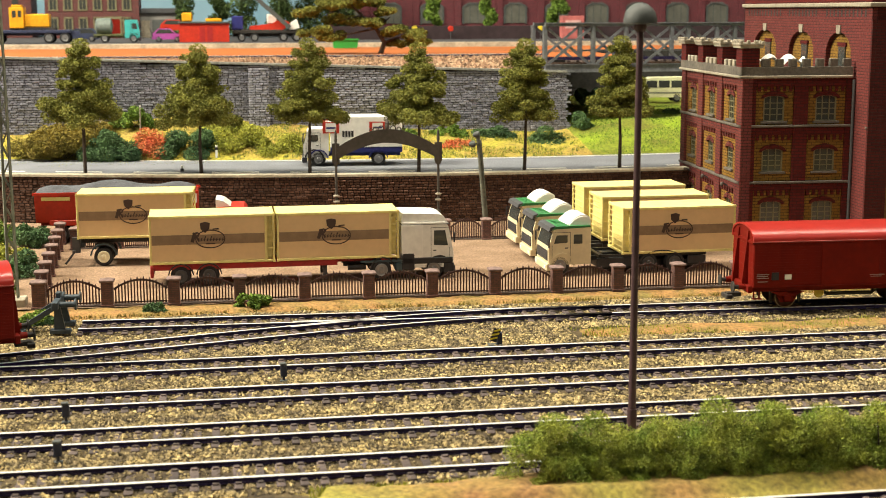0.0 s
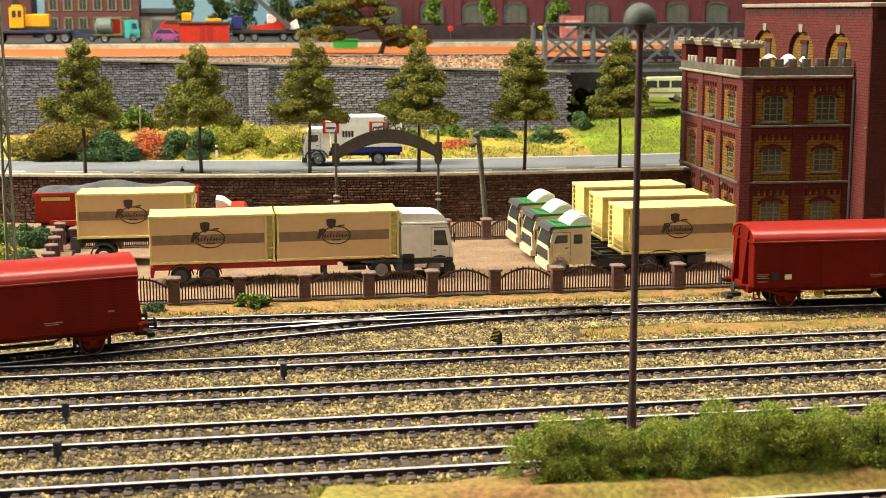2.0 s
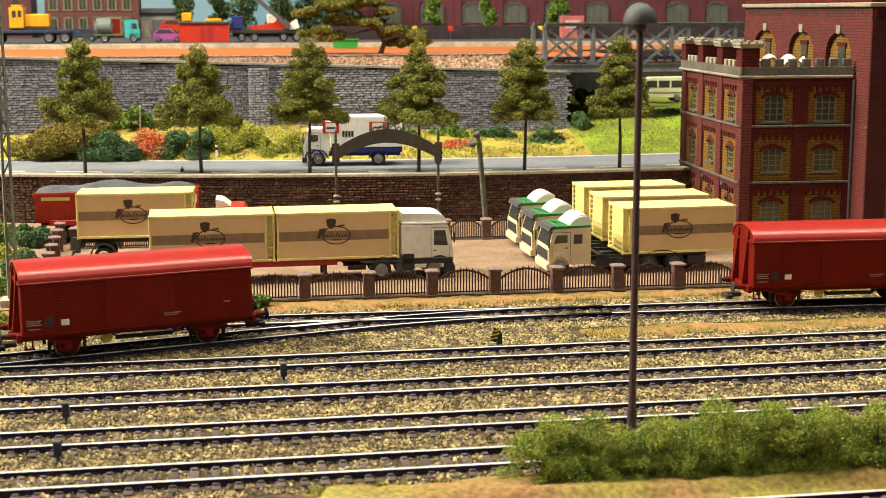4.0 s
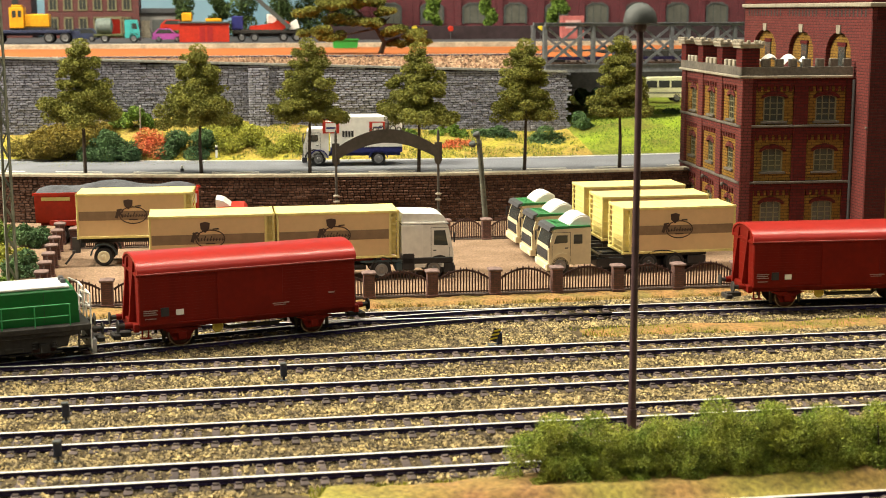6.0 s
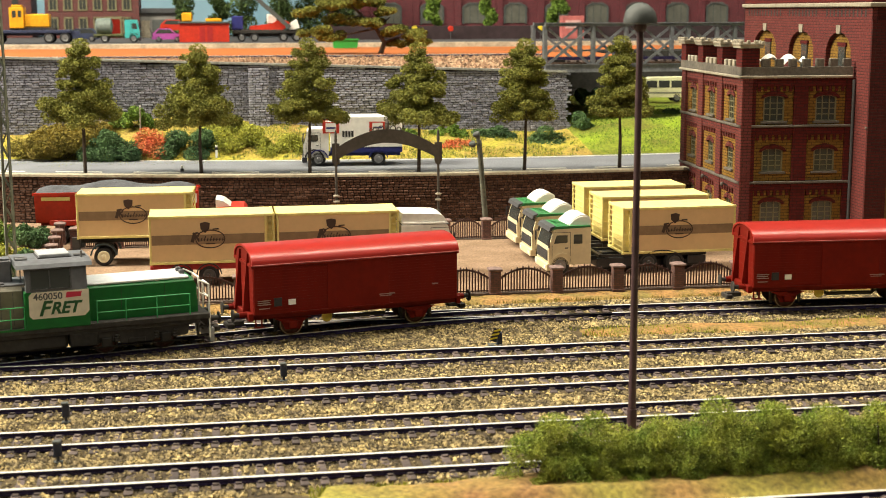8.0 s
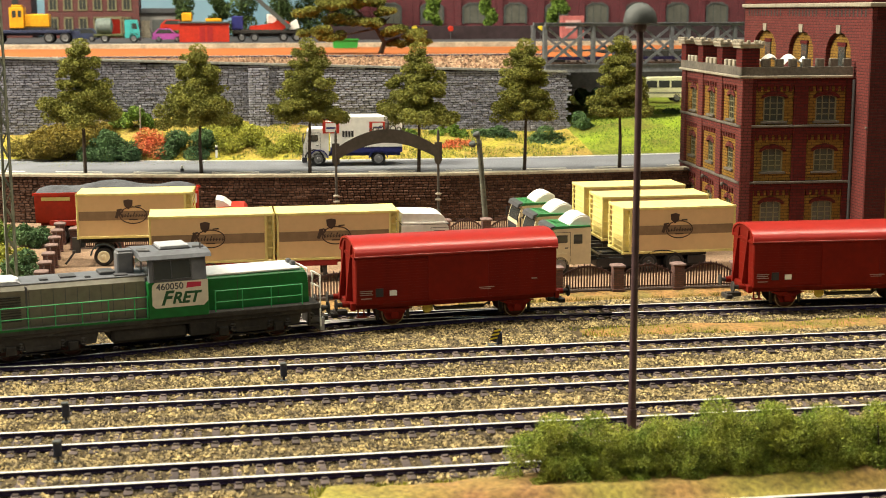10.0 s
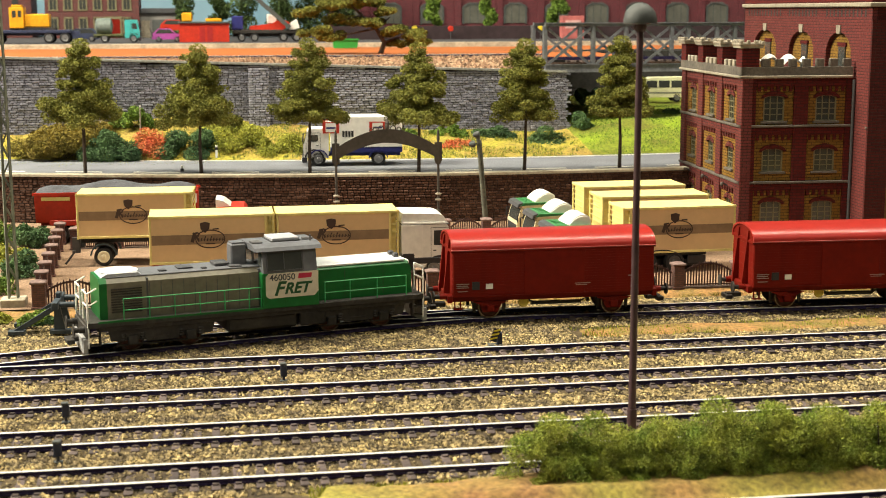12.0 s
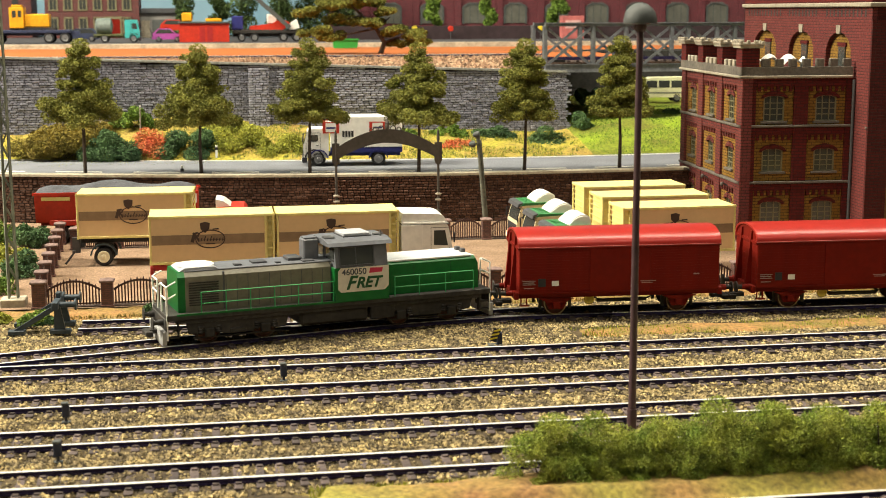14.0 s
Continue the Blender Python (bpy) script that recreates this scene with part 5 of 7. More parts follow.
    # ends
    for e in (-1, 1):
        x0 = e * 6.95
        part("end_beam", Shape().box(min(x0, x0 + e * 0.1), max(x0, x0 + e * 0.1), -1.35, 1.35, 0.72, 1.2, 0.03), soot, l)
        part("snow_plough", Shape().prism([(-1.25, 0.15), (1.25, 0.15), (1.3, 0.7), (-1.3, 0.7)], min(x0 + e * 0.05, x0 + e * 0.22), max(x0 + e * 0.05, x0 + e * 0.22), "x"), mat("plough_grey", (0.4, 0.4, 0.4), 0.5, 0, 0.1, 4, 0.1), l, "grey rail guard")
        for yy in (-0.87, 0.87):
            buffer(l, x0 + e * 0.05, yy, 1.02, e * 0.85, soot)
        part("coupler", Shape().box(min(x0, x0 + e * 0.5), max(x0, x0 + e * 0.5), -0.18, 0.18, 0.42, 0.62, 0.03).box(min(x0 + e * 0.4, x0 + e * 0.7), max(x0 + e * 0.4, x0 + e * 0.7), -0.4, 0.4, 0.36, 0.56, 0.03), soot, l)
        for s in (-1, 1):
            y1 = s * 1.33
            xr = e * 6.98
            handrail(l, [(e * 6.6, y1, 2.7), (xr, y1, 2.5), (xr, y1, 0.35)], 0.036, white_paint, "white end handrail")
            handrail(l, [(xr, y1, 2.5), (xr, s * 0.35, 2.5), (xr, s * 0.35, 1.36)], 0.036, white_paint)
            handrail(l, [(e * 6.6, y1, 2.2), (xr, y1, 2.0), (xr, s * 0.35, 2.0)], 0.034, white_paint)
            part("steps", Shape().box(min(e * 6.55, xr), max(e * 6.55, xr), min(y1, y1 - s * 0.25), max(y1, y1 - s * 0.25), 0.42, 0.47).box(min(e * 6.55, xr), max(e * 6.55, xr), min(y1, y1 - s * 0.25), max(y1, y1 - s * 0.25), 0.78, 0.83).box(min(e * 6.5, e * 6.55), max(e * 6.5, e * 6.55), min(y1, y1 - s * 0.25), max(y1, y1 - s * 0.25), 0.4, 1.15), soot, l, "dark entry steps")
    # running gear
    part("fuel_tank", Shape().box(-1.5, 1.5, -1.2, 1.2, 0.4, 1.05, 0.12), soot, l, "dark fuel tank")
    part("battery_box", Shape().box(1.55, 2.6, -1.3, 1.3, 0.45, 1.0, 0.04), soot, l)
    for c in (-4.1, 4.1):
        bg = part("bogie", Shape().box(c - 2.0, c + 2.0, -1.12, -0.95, 0.5, 0.86, 0.03).box(c - 2.0, c + 2.0, 0.95, 1.12, 0.5, 0.86, 0.03).box(c - 0.3, c + 0.3, -1.0, 1.0, 0.5, 0.95), soot, l, "dark bogie frame")
        for s in (-1, 1):
            side_out = [(c - 2.1, 0.95), (c - 2.0, 0.55), (c - 1.6, 0.5), (c - 1.3, 0.72), (c - 0.9, 0.72), (c - 0.6, 0.42), (c + 0.6, 0.42), (c + 0.9, 0.72), (c + 1.3, 0.72), (c + 1.6, 0.5), (c + 2.0, 0.55), (c + 2.1, 0.95)]
            part("side_frame", Shape().prism(side_out, min(s * 1.13, s * 1.2), max(s * 1.13, s * 1.2)), soot, bg, "dark cast side frame")
        for d in (-1.15, 1.15):
            wheelset(bg, c + d, 0.5, ring=dark_steel)
            for s in (-1, 1):
                part("axle_box", Shape().box(c + d - 0.2, c + d + 0.2, min(s * 1.1, s * 1.25), max(s * 1.1, s * 1.25), 0.32, 0.7, 0.04), soot, bg)
                part("coil_spring", Shape().lathe([(0.11, 0.5), (0.13, 0.55), (0.1, 0.6), (0.13, 0.65), (0.1, 0.7), (0.13, 0.75), (0.1, 0.8)], (c + d + 0.38, s * 1.16, 0), "z", 8).lathe([(0.11, 0.5), (0.13, 0.55), (0.1, 0.6), (0.13, 0.65), (0.1, 0.7), (0.13, 0.75), (0.1, 0.8)], (c + d - 0.38, s * 1.16, 0), "z", 8), soot, bg)
        for s in (-1, 1):
            part("brake_rod", Shape().bar((c - 1.8, s * 1.1, 0.32), (c + 1.8, s * 1.1, 0.32), 0.05).box(c - 0.35, c + 0.35, min(s * 1.1, s * 1.22), max(s * 1.1, s * 1.22), 0.4, 0.62, 0.03), soot, bg)
    return l


pushed_wagon = wagon("oxide red covered wagon pushed along the branch", 7.8, 0.3, 0)
standing_wagon = wagon("oxide red covered wagon standing on the main track", 18.15, float(main_y(18.15)), -1.83)
loco = locomotive()


def on_branch(x, half):
    """The pose of a vehicle whose two pivots, half a base before and behind x, ride on the branch."""
    a, b = float(branch_y(x - half)), float(branch_y(x + half))
    return at(x, (a + b) / 2, 0, 0, 0, math.degrees(math.atan2(b - a, 2 * half)))


# the leading wagon's rear axle along the line, in seconds and metres
AXLE = [(0.0, -24.6), (1.0, -22.37), (2.0, -20.13), (3.0, -17.88), (4.0, -15.72), (5.0, -13.6), (5.5, -12.55), (6.0, -11.46), (6.5, -10.38), (7.0, -9.25),
        (7.5, -8.12), (8.0, -6.98), (9.0, -4.7), (10.0, -2.5), (10.5, -1.42), (11.0, -0.28), (11.5, 0.81), (12.0, 1.93), (12.5, 3.03), (13.0, 4.14), (13.25, 4.48), (13.5, 4.66), (14.0, 4.92)]


def motions():
    walk(pushed_wagon, [(t, on_branch(x + 2.75, 2.75)) for t, x in AXLE])
    walk(loco, [(t, on_branch(x + 2.75 - 12.85, 4.1)) for t, x in AXLE])
    shove = [(0.0, 0.0), (13.0, 0.0), (13.25, 0.05), (13.5, 0.09), (14.0, 0.15)]
    walk(standing_wagon, [(t, at(18.15 + d, float(main_y(18.15 + d)), 0, 0, 0, -1.83)) for t, d in shove])


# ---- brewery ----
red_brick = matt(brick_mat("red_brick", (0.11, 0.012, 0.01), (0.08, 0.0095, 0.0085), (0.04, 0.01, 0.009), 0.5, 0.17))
# Darker copy of the red brick: the tower front's shade is in the colour.
shaded_front_brick = matt(brick_mat("sooty_red_brick", (0.075, 0.011, 0.009), (0.055, 0.009, 0.008), (0.035, 0.013, 0.01), 0.5, 0.17))
# Lighter copy of the brick: light from the left painted on west sides.
lit_side_brick = matt(brick_mat("weathered_red_brick", (0.15, 0.034, 0.03), (0.12, 0.028, 0.025), (0.055, 0.02, 0.018), 0.5, 0.17))
yellow_brick = matt(brick_mat("ochre_brick", (0.25, 0.135, 0.024), (0.2, 0.105, 0.02), (0.075, 0.04, 0.012), 0.5, 0.17))
sand_stone = mat("grey_sandstone", (0.14, 0.122, 0.1), 0.8, 0, 0.18, 5, 0.3)
pale_stone = mat("pale_stone", (0.33, 0.29, 0.22), 0.75, 0, 0.12, 5, 0.2)
frame_cream = mat("window_cream", (0.19, 0.175, 0.095), 0.5, 0, 0.08, 5, 0.05)
roof_felt = mat("roof_felt", (0.09, 0.085, 0.08), 0.9, 0, 0.2, 6, 0.3)


def window(parent, m, w, h, arch=0.16, name="window"):
    """A sash with a flat arch; m places its lower middle on the wall's outer face, -y outwards."""
    out = [(-w / 2, 0), (w / 2, 0), (w / 2, h)] + [(w / 2 * math.cos(a), h + arch * math.sin(a)) for a in np.linspace(0, math.pi, 9)[1:-1]] + [(-w / 2, h)]
    inn = [(x * 0.86, 0.05 + z * 0.94) for x, z in out]
    wn = part(name, Shape().prism(inn, 0.13, 0.15), glass, parent, "dark multi-pane window", at=m)
    fr = Shape()
    n = len(out)
    p = [(x, y, z) for y in (0.08, 0.16) for ring in (out, inn) for x, z in ring]
    f = []
    for k in range(n):
        j = (k + 1) % n
        f += [(k, j, n + j, n + k), (2 * n + k, 3 * n + k, 3 * n + j, 2 * n + j), (k, 2 * n + k, 2 * n + j, j), (n + k, n + j, 3 * n + j, 3 * n + k)]
    fr.add(p, f)
    for k in (1, 2):
        fr.box(-w / 2 + k * w / 3 - 0.03, -w / 2 + k * w / 3 + 0.03, 0.08, 0.13, 0.05, h + arch * 0.7)
    for k in (1, 2, 3):
        fr.box(-w / 2 + 0.03, w / 2 - 0.03, 0.085, 0.13, k * h / 4 + 0.03, k * h / 4 + 0.08)
    part("window_frame", fr, frame_cream, wn, "cream glazing bars")
    return wn


def arch_band(parent, m, w, h, t, arch, material, name="lintel"):
    s = Shape()
    pts = np.linspace(0, math.pi, 9)
    o = [((w / 2 + t * 0.6) * math.cos(a), h + (arch + t) * math.sin(a)) for a in pts]
    i = [(w / 2 * math.cos(a), h + arch * math.sin(a)) for a in pts[::-1]]
    s.prism(o + i, -0.06, 0.1)
    s.prism([(-0.1, h + arch * 0.9), (0.1, h + arch * 0.9), (0.14, h + arch + t * 1.15), (-0.14, h + arch + t * 1.15)], -0.09, 0.1)
    part(name, s, material, parent, "", at=m)


def pierced(x0, x1, z0, z1, ox, ow, oz, oh, y0, y1):
    """A wall panel with one opening right through it."""
    s = Shape()
    s.box(x0, ox - ow / 2, y0, y1, z0, z1).box(ox + ow / 2, x1, y0, y1, z0, z1)
    s.box(ox - ow / 2, ox + ow / 2, y0, y1, z0, oz).box(ox - ow / 2, ox + ow / 2, y0, y1, oz + oh, z1)
    return s


def facade(house, m, edges, piers, storeys, win_w, brick):
    """edges: pier centres along the wall; storeys: (floor, top, sill, window height)."""
    for k, x in enumerate(edges):
        w = piers
        part("pier", Shape().box(x - w / 2, x + w / 2, -0.12, 0.5, 0, 9.3, 0.02), brick, house, "red brick pier", at=m)
    for a, b in zip(edges[:-1], edges[1:]):
        x0, x1 = a + piers / 2, b - piers / 2
        xm = (x0 + x1) / 2
        for z0, z1, sill, hh in storeys:
            part("panel", pierced(x0, x1, z0, z1 - 0.45, xm, win_w, sill, hh + 0.16, 0.05, 0.5), yellow_brick, house, "ochre brick infill", at=m)
            part("spandrel", Shape().box(x0, x1, -0.06, 0.5, z1 - 0.45, z1, 0.01), brick, house, "red brick band", at=m)
            for i in range(6):
                cx = x0 + (i + 0.5) * (x1 - x0) / 6
                part("corbel", Shape().box(-0.09, 0.09, -0.05, 0.3, 0, 0.3).mesh("corbel", brick) if (brick.name + "corbel") not in CORBELS else CORBELS[brick.name + "corbel"], brick, house, at=m @ at(cx, 0, z1 - 0.75))
            mm = m @ at(xm, 0.02, sill)
            window(house, mm, win_w, hh)
            arch_band(house, mm, win_w + 0.05, hh, 0.25, 0.16, brick)
            part("sill", Shape().box(xm - win_w / 2 - 0.15, xm + win_w / 2 + 0.15, -0.1, 0.25, sill - 0.14, sill, 0.02), sand_stone, house, "grey stone sill", at=m)


CORBELS = {}


def brewery():
    h = thing("brewery_building", "red and ochre brick brewery house with battlements", "building", 20.13, 17.36, 0, -3.0)
    for b in (red_brick, lit_side_brick):
        CORBELS[b.name + "corbel"] = Shape().box(-0.09, 0.09, -0.05, 0.3, 0, 0.3).mesh("corbel", b)
    storeys = [(0.0, 3.3, 0.95, 1.1), (3.3, 6.5, 3.95, 1.15), (6.6, 9.3, 6.85, 1.3)]
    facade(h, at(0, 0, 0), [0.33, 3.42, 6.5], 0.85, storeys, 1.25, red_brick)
    facade(h, at(0, 12.25, 0, 0, 0, -90), [0.4, 4.2, 8.15, 12.0], 0.95, storeys, 1.1, lit_side_brick)
    part("core", Shape().box(0.5, 6.5, 0.5, 12.0, 0, 9.2), mat("dark_interior", (0.03, 0.025, 0.02), 0.9, 0, 0.1, 3, 0), h)
    for z in (3.25, 6.5):
        part("string_course", Shape().box(-0.2, 6.5, -0.2, 0.1, z, z + 0.14, 0.03).box(-0.2, 0.1, -0.2, 12.35, z, z + 0.14, 0.03), sand_stone, h, "grey stone string course")
    part("cornice", Shape().box(-0.28, 6.4, -0.28, 0.3, 9.3, 9.46, 0.04).box(-0.28, 0.3, -0.28, 12.5, 9.3, 9.46, 0.04), pale_stone, h, "pale moulded cornice")
    part("parapet", Shape().box(-0.18, 6.4, -0.18, 0.12, 9.46, 9.95, 0.02).box(-0.18, 0.12, -0.18, 12.4, 9.46, 9.95, 0.02), sand_stone, h, "stone parapet")
    part("roof_deck", Shape().box(0, 6.5, 0, 12.2, 9.15, 9.4), roof_felt, h, "dark roof felt")
    merlon = Shape().box(-0.24, 0.24, -0.16, 0.1, 9.94, 10.4, 0.03).mesh("merlon", sand_stone)
    for k in range(7):
        part("merlon", merlon, sand_stone, h, "stone merlon", at=at(1.25 + k * 0.8, 0, 0))
    tur = Shape().box(-0.52, 0.52, -0.52, 0.52, 9.46, 11.0, 0.02).mesh("turret", red_brick)
    tcap = Shape().box(-0.68, 0.68, -0.68, 0.68, 11.0, 11.16, 0.03).box(-0.74, 0.74, -0.74, 0.74, 11.16, 11.3, 0.03)
    for i in range(4):
        for s in (-1, 1):
            tcap.box(-0.72 + i * 0.42, -0.54 + i * 0.42, s * 0.65 - 0.09, s * 0.65 + 0.09, 11.28, 11.42, 0.02)
            tcap.box(s * 0.65 - 0.09, s * 0.65 + 0.09, -0.72 + i * 0.42, -0.54 + i * 0.42, 11.28, 11.42, 0.02)
    tcap = tcap.mesh("turret_cap", pale_stone)
    for y in (0.38, 4.1, 8.05, 11.85):
        t = part("turret", tur, red_brick, h, "red brick corner turret", at=at(0.35, y, 0))
        part("turret_cap", tcap, pale_stone, t, "crenellated stone cap")
    m2 = Shape().box(-0.16, 0.1, -0.2, 0.2, 9.94, 10.3, 0.03).mesh("merlon", pale_stone)
    for a in (0.38, 4.1, 8.05):
        for k in range(3):
            part("merlon", m2, pale_stone, h, "stone merlon", at=at(0, a + 1.1 + k * 0.78, 0))
    for y in (2.1, 6.1, 10.0):
        lp = part("wall_lamp", Shape().rod((-0.05, y, 2.9), (-0.4, y, 3.1), 0.05, 6), dark_grey, h, "small wall lamp")
        part("lamp_globe", Shape().lathe([(0.02, 2.9), (0.08, 2.94), (0.1, 3.02), (0.07, 3.1), (0.02, 3.13)], (-0.42, y, 0), "z", 10), sand_stone, lp)
    # tall tower behind
    t = thing("brewery_tower", "tall red brick brewery tower with arched recesses", "building", 20.13, 17.36, 0, -3.0)
    x0, y0, y1 = 6.55, -2.1, 20.0
    wall = Shape()
    arches = [(2.6, 1.95), (8.75, 2.2), (15.6, 2.3)]
    wall.box(x0 + 0.3, x0 + 14, y0, y1, 0, 9.0).box(x0 + 0.3, x0 + 14, y0, y1, 12.35, 13.3)
    wall.box(x0 + 0.6, x0 + 14, y0 + 0.1, y1 - 0.1, 9.0, 12.4)
    part("wall", wall, shaded_front_brick, t, "red brick wall, colour darkened for the shaded front")
    part("side_wall", Shape().box(x0, x0 + 0.3, y0, y1, 0, 9.0).box(x0, x0 + 0.3, y0, y1, 12.35, 13.3), lit_side_brick, t, "red brick side, colour lightened for light from the left")
    pos = y0
    for c, hw in arches:
        part("side_wall", Shape().box(x0, x0 + 0.3, pos, c - hw, 9.0, 12.35), lit_side_brick, t)
        sp = Shape()
        n = 12
        arc = [(c + hw * math.cos(a), 10.3 + 1.55 * math.sin(a) ** 0.8) for a in np.linspace(math.pi, 0, n)]
        sp.prism(arc + [(c + hw, 12.35), (c - hw, 12.35)], x0, x0 + 0.3, "x")
        part("arch", sp, lit_side_brick, t, "round brick arch")
        part("recess", Shape().box(x0 + 0.29, x0 + 0.62, c - hw, c + hw, 9.0, 12.2), yellow_brick, t, "ochre brick recess")
        part("slit_window", Shape().box(x0 + 0.2, x0 + 0.3, c - 0.5, c + 0.5, 9.2, 11.0), glass, t, "dark narrow window")
        part("keystone", Shape().prism([(c - 0.25, 11.75), (c + 0.25, 11.75), (c + 0.35, 12.25), (c - 0.35, 12.25)], x0 - 0.07, x0 + 0.2, "x"), pale_stone, t, "pale keystone")
        part("slit_head", Shape().box(x0 + 0.18, x0 + 0.31, c - 0.62, c + 0.62, 11.0, 11.25), red_brick, t)
        pos = c + hw
    part("side_wall", Shape().box(x0, x0 + 0.3, pos, y1, 9.0, 12.35), lit_side_brick, t)
    # Black blocks, slightly proud of the wall, paint the shade of open slots.
    slot = Shape().box(-0.02, 0.05, -0.11, 0.11, 0, 0.42).mesh("frieze_slot", soot)
    for k in range(36):
        y = y0 + 0.9 + k * 0.58
        if min(abs(y - 5.4), abs(y - 11.9)) > 0.5:
            part("frieze_slot", slot, soot, t, at=at(x0 + 0.01, y, 12.75))
    part("tower_cornice", Shape().box(x0 - 0.25, x0 + 14, y0 - 0.25, y1, 13.3, 13.55, 0.05), pale_stone, t, "pale cornice")
    part("tower_top", Shape().box(x0 - 0.05, x0 + 14, y0 - 0.05, y1, 13.55, 16.0), red_brick, t)
    for z in (6.5,):
        part("string_course", Shape().box(x0 - 0.1, x0 + 14, y0 - 0.12, y0 + 0.1, z, z + 0.14, 0.02), sand_stone, t)
    part("front_pier", Shape().box(x0 - 0.02, x0 + 1.2, y0 - 0.18, y0 + 0.02, 0, 12.6), shaded_front_brick, t, "red brick corner pier")
    # Ochre brick darkened to paint in the front's shade.
    part("front_panel", Shape().box(x0 + 1.2, x0 + 4.2, y0 - 0.06, y0 + 0.02, 0.3, 11.8), mat("sooty_ochre", (0.16, 0.09, 0.02), 0.8, 0, 0.15, 5, 0.2), t, "ochre brick panel, colour darkened for the shaded front")
    part("downpipe", Shape().rod((x0 - 0.1, -0.25, 0), (x0 - 0.1, -0.25, 9.2), 0.09, 8), dark_grey, t, "dark downpipe")
    # white covers drying on the roof
    s = thing("white_sheet", "crumpled white sheet lying on the roof parapet", "cloth", 20.13, 17.36, 0, -3.0)
    X, Y = np.meshgrid(np.linspace(1.0, 3.7, 28), np.linspace(0.1, 1.6, 12))
    Z = 10.12 + 0.42 * np.abs(np.sin(X * 2.6 + 0.6 * np.sin(Y * 3))) + 0.12 * np.cos(Y * 4 + X)
    i = np.arange(336).reshape(12, 28)
    f = np.stack([i[:-1, :-1], i[:-1, 1:], i[1:, 1:], i[1:, :-1]], -1).reshape(-1, 4)
    part("cloth", quick("cloth", np.stack([X, Y, Z], -1).reshape(-1, 3), f, white_paint), white_paint, s, "white cloth")
    s2 = Shape().box(1.4, 1.6, 0.5, 0.7, 9.4, 10.0).box(3.1, 3.3, 0.5, 0.7, 9.4, 10.0)
    part("support", s2, dark_grey, s)


brewery()

# ---- bridge ----
def bridge():
    b = thing("truss_bridge", "grey steel truss railway bridge with crossed braces", "bridge", 15.3, 46.2, 8.45, 0, kind="structure")
    L, H, bay = 19.0, 3.75, 3.8
    for y in (0.0, 4.0):
        part("top_chord", Shape().box(0, L, y - 0.16, y + 0.16, H - 0.26, H, 0.02).box(0, L, y - 0.24, y + 0.24, H - 0.05, H), steel_grey, b, "grey top chord")
        part("bottom_chord", Shape().box(0, L, y - 0.18, y + 0.18, 0, 0.62, 0.02).box(0, L, y - 0.3, y + 0.3, 0, 0.08).box(0, L, y - 0.26, y + 0.26, 0.56, 0.62), steel_grey, b)
        for k in range(6):
            x = k * bay
            part("post", Shape().box(x - 0.13, x + 0.13, y - 0.14, y + 0.14, 0.4, H - 0.2, 0.01).box(x - 0.2, x + 0.2, y - 0.03, y + 0.03, 0.4, H - 0.2), steel_grey, b, "upright post")
            if k < 5:
                for a, c, o in ((0.5, H - 0.3, -0.06), (H - 0.3, 0.5, 0.06)):
                    part("brace", Shape().bar((x + 0.1, y + o, a), (x + bay - 0.1, y + o, c), 0.1, 0.2), steel_grey, b, "diagonal brace")
    part("deck", Shape().box(-0.3, L, 0.3, 3.7, 0.5, 0.75), mat("bridge_deck", (0.16, 0.1, 0.07), 0.8, 0, 0.2, 6, 0.3), b, "brown deck")
    part("walkway_rail", Shape().bar((0, 0.3, 1.6), (L, 0.3, 1.6), 0.05).bar((0, 3.7, 1.6), (L, 3.7, 1.6), 0.05), steel_grey, b)
    for o in (1.25, 2.78):
        part("bridge_rail", Shape().box(-0.3, L, o - 0.05, o + 0.05, 0.9, 1.08), rail_side, b)
    for k in range(27):
        part("bridge_sleeper", Shape().box(k * 0.7 - 0.13, k * 0.7 + 0.13, 0.7, 3.3, 0.75, 0.9), sleeper_mat, b)
    # abutment of the stone wall
    part("bearing", Shape().box(-0.6, 0.6, -0.2, 4.2, -0.45, 0.0, 0.03), concrete, b, "pale bearing block")


bridge()

# ---- trees ----
bark = mat("bark", (0.08, 0.06, 0.045), 0.9, 0, 0.25, 8, 0.5)
olive = mat("olive_foliage", (0.215, 0.22, 0.034), 0.9, 0, 0.2, 3, 0, second=(0.13, 0.135, 0.02), blotch=0.8, island=0.22)
deep_green = mat("deep_green_foliage", (0.085, 0.155, 0.05), 0.9, 0, 0.2, 3, 0, second=(0.04, 0.09, 0.035), blotch=0.8, island=0.4)
fresh_green = mat("fresh_green_foliage", (0.16, 0.25, 0.03), 0.9, 0, 0.2, 3, 0, second=(0.09, 0.16, 0.02), blotch=0.9, island=0.4)
yellow_green = mat("yellow_green_foliage", (0.33, 0.33, 0.04), 0.9, 0, 0.2, 3, 0, second=(0.22, 0.24, 0.03), blotch=0.9, island=0.4)
rust_leaf = mat("rust_foliage", (0.24, 0.18, 0.025), 0.9, 0, 0.2, 3, 0, second=(0.17, 0.14, 0.02), blotch=0.9, island=0.4)
red_leaf = mat("red_flowers", (0.6, 0.12, 0.05), 0.85, 0, 0.2, 3, 0, second=(0.45, 0.2, 0.06), blotch=1.2, island=0.4)
hedge_leaf = mat("hedge_foliage", (0.31, 0.34, 0.045), 0.9, 0, 0.25, 3, 0, second=(0.13, 0.21, 0.025), blotch=0.9, island=0.4)
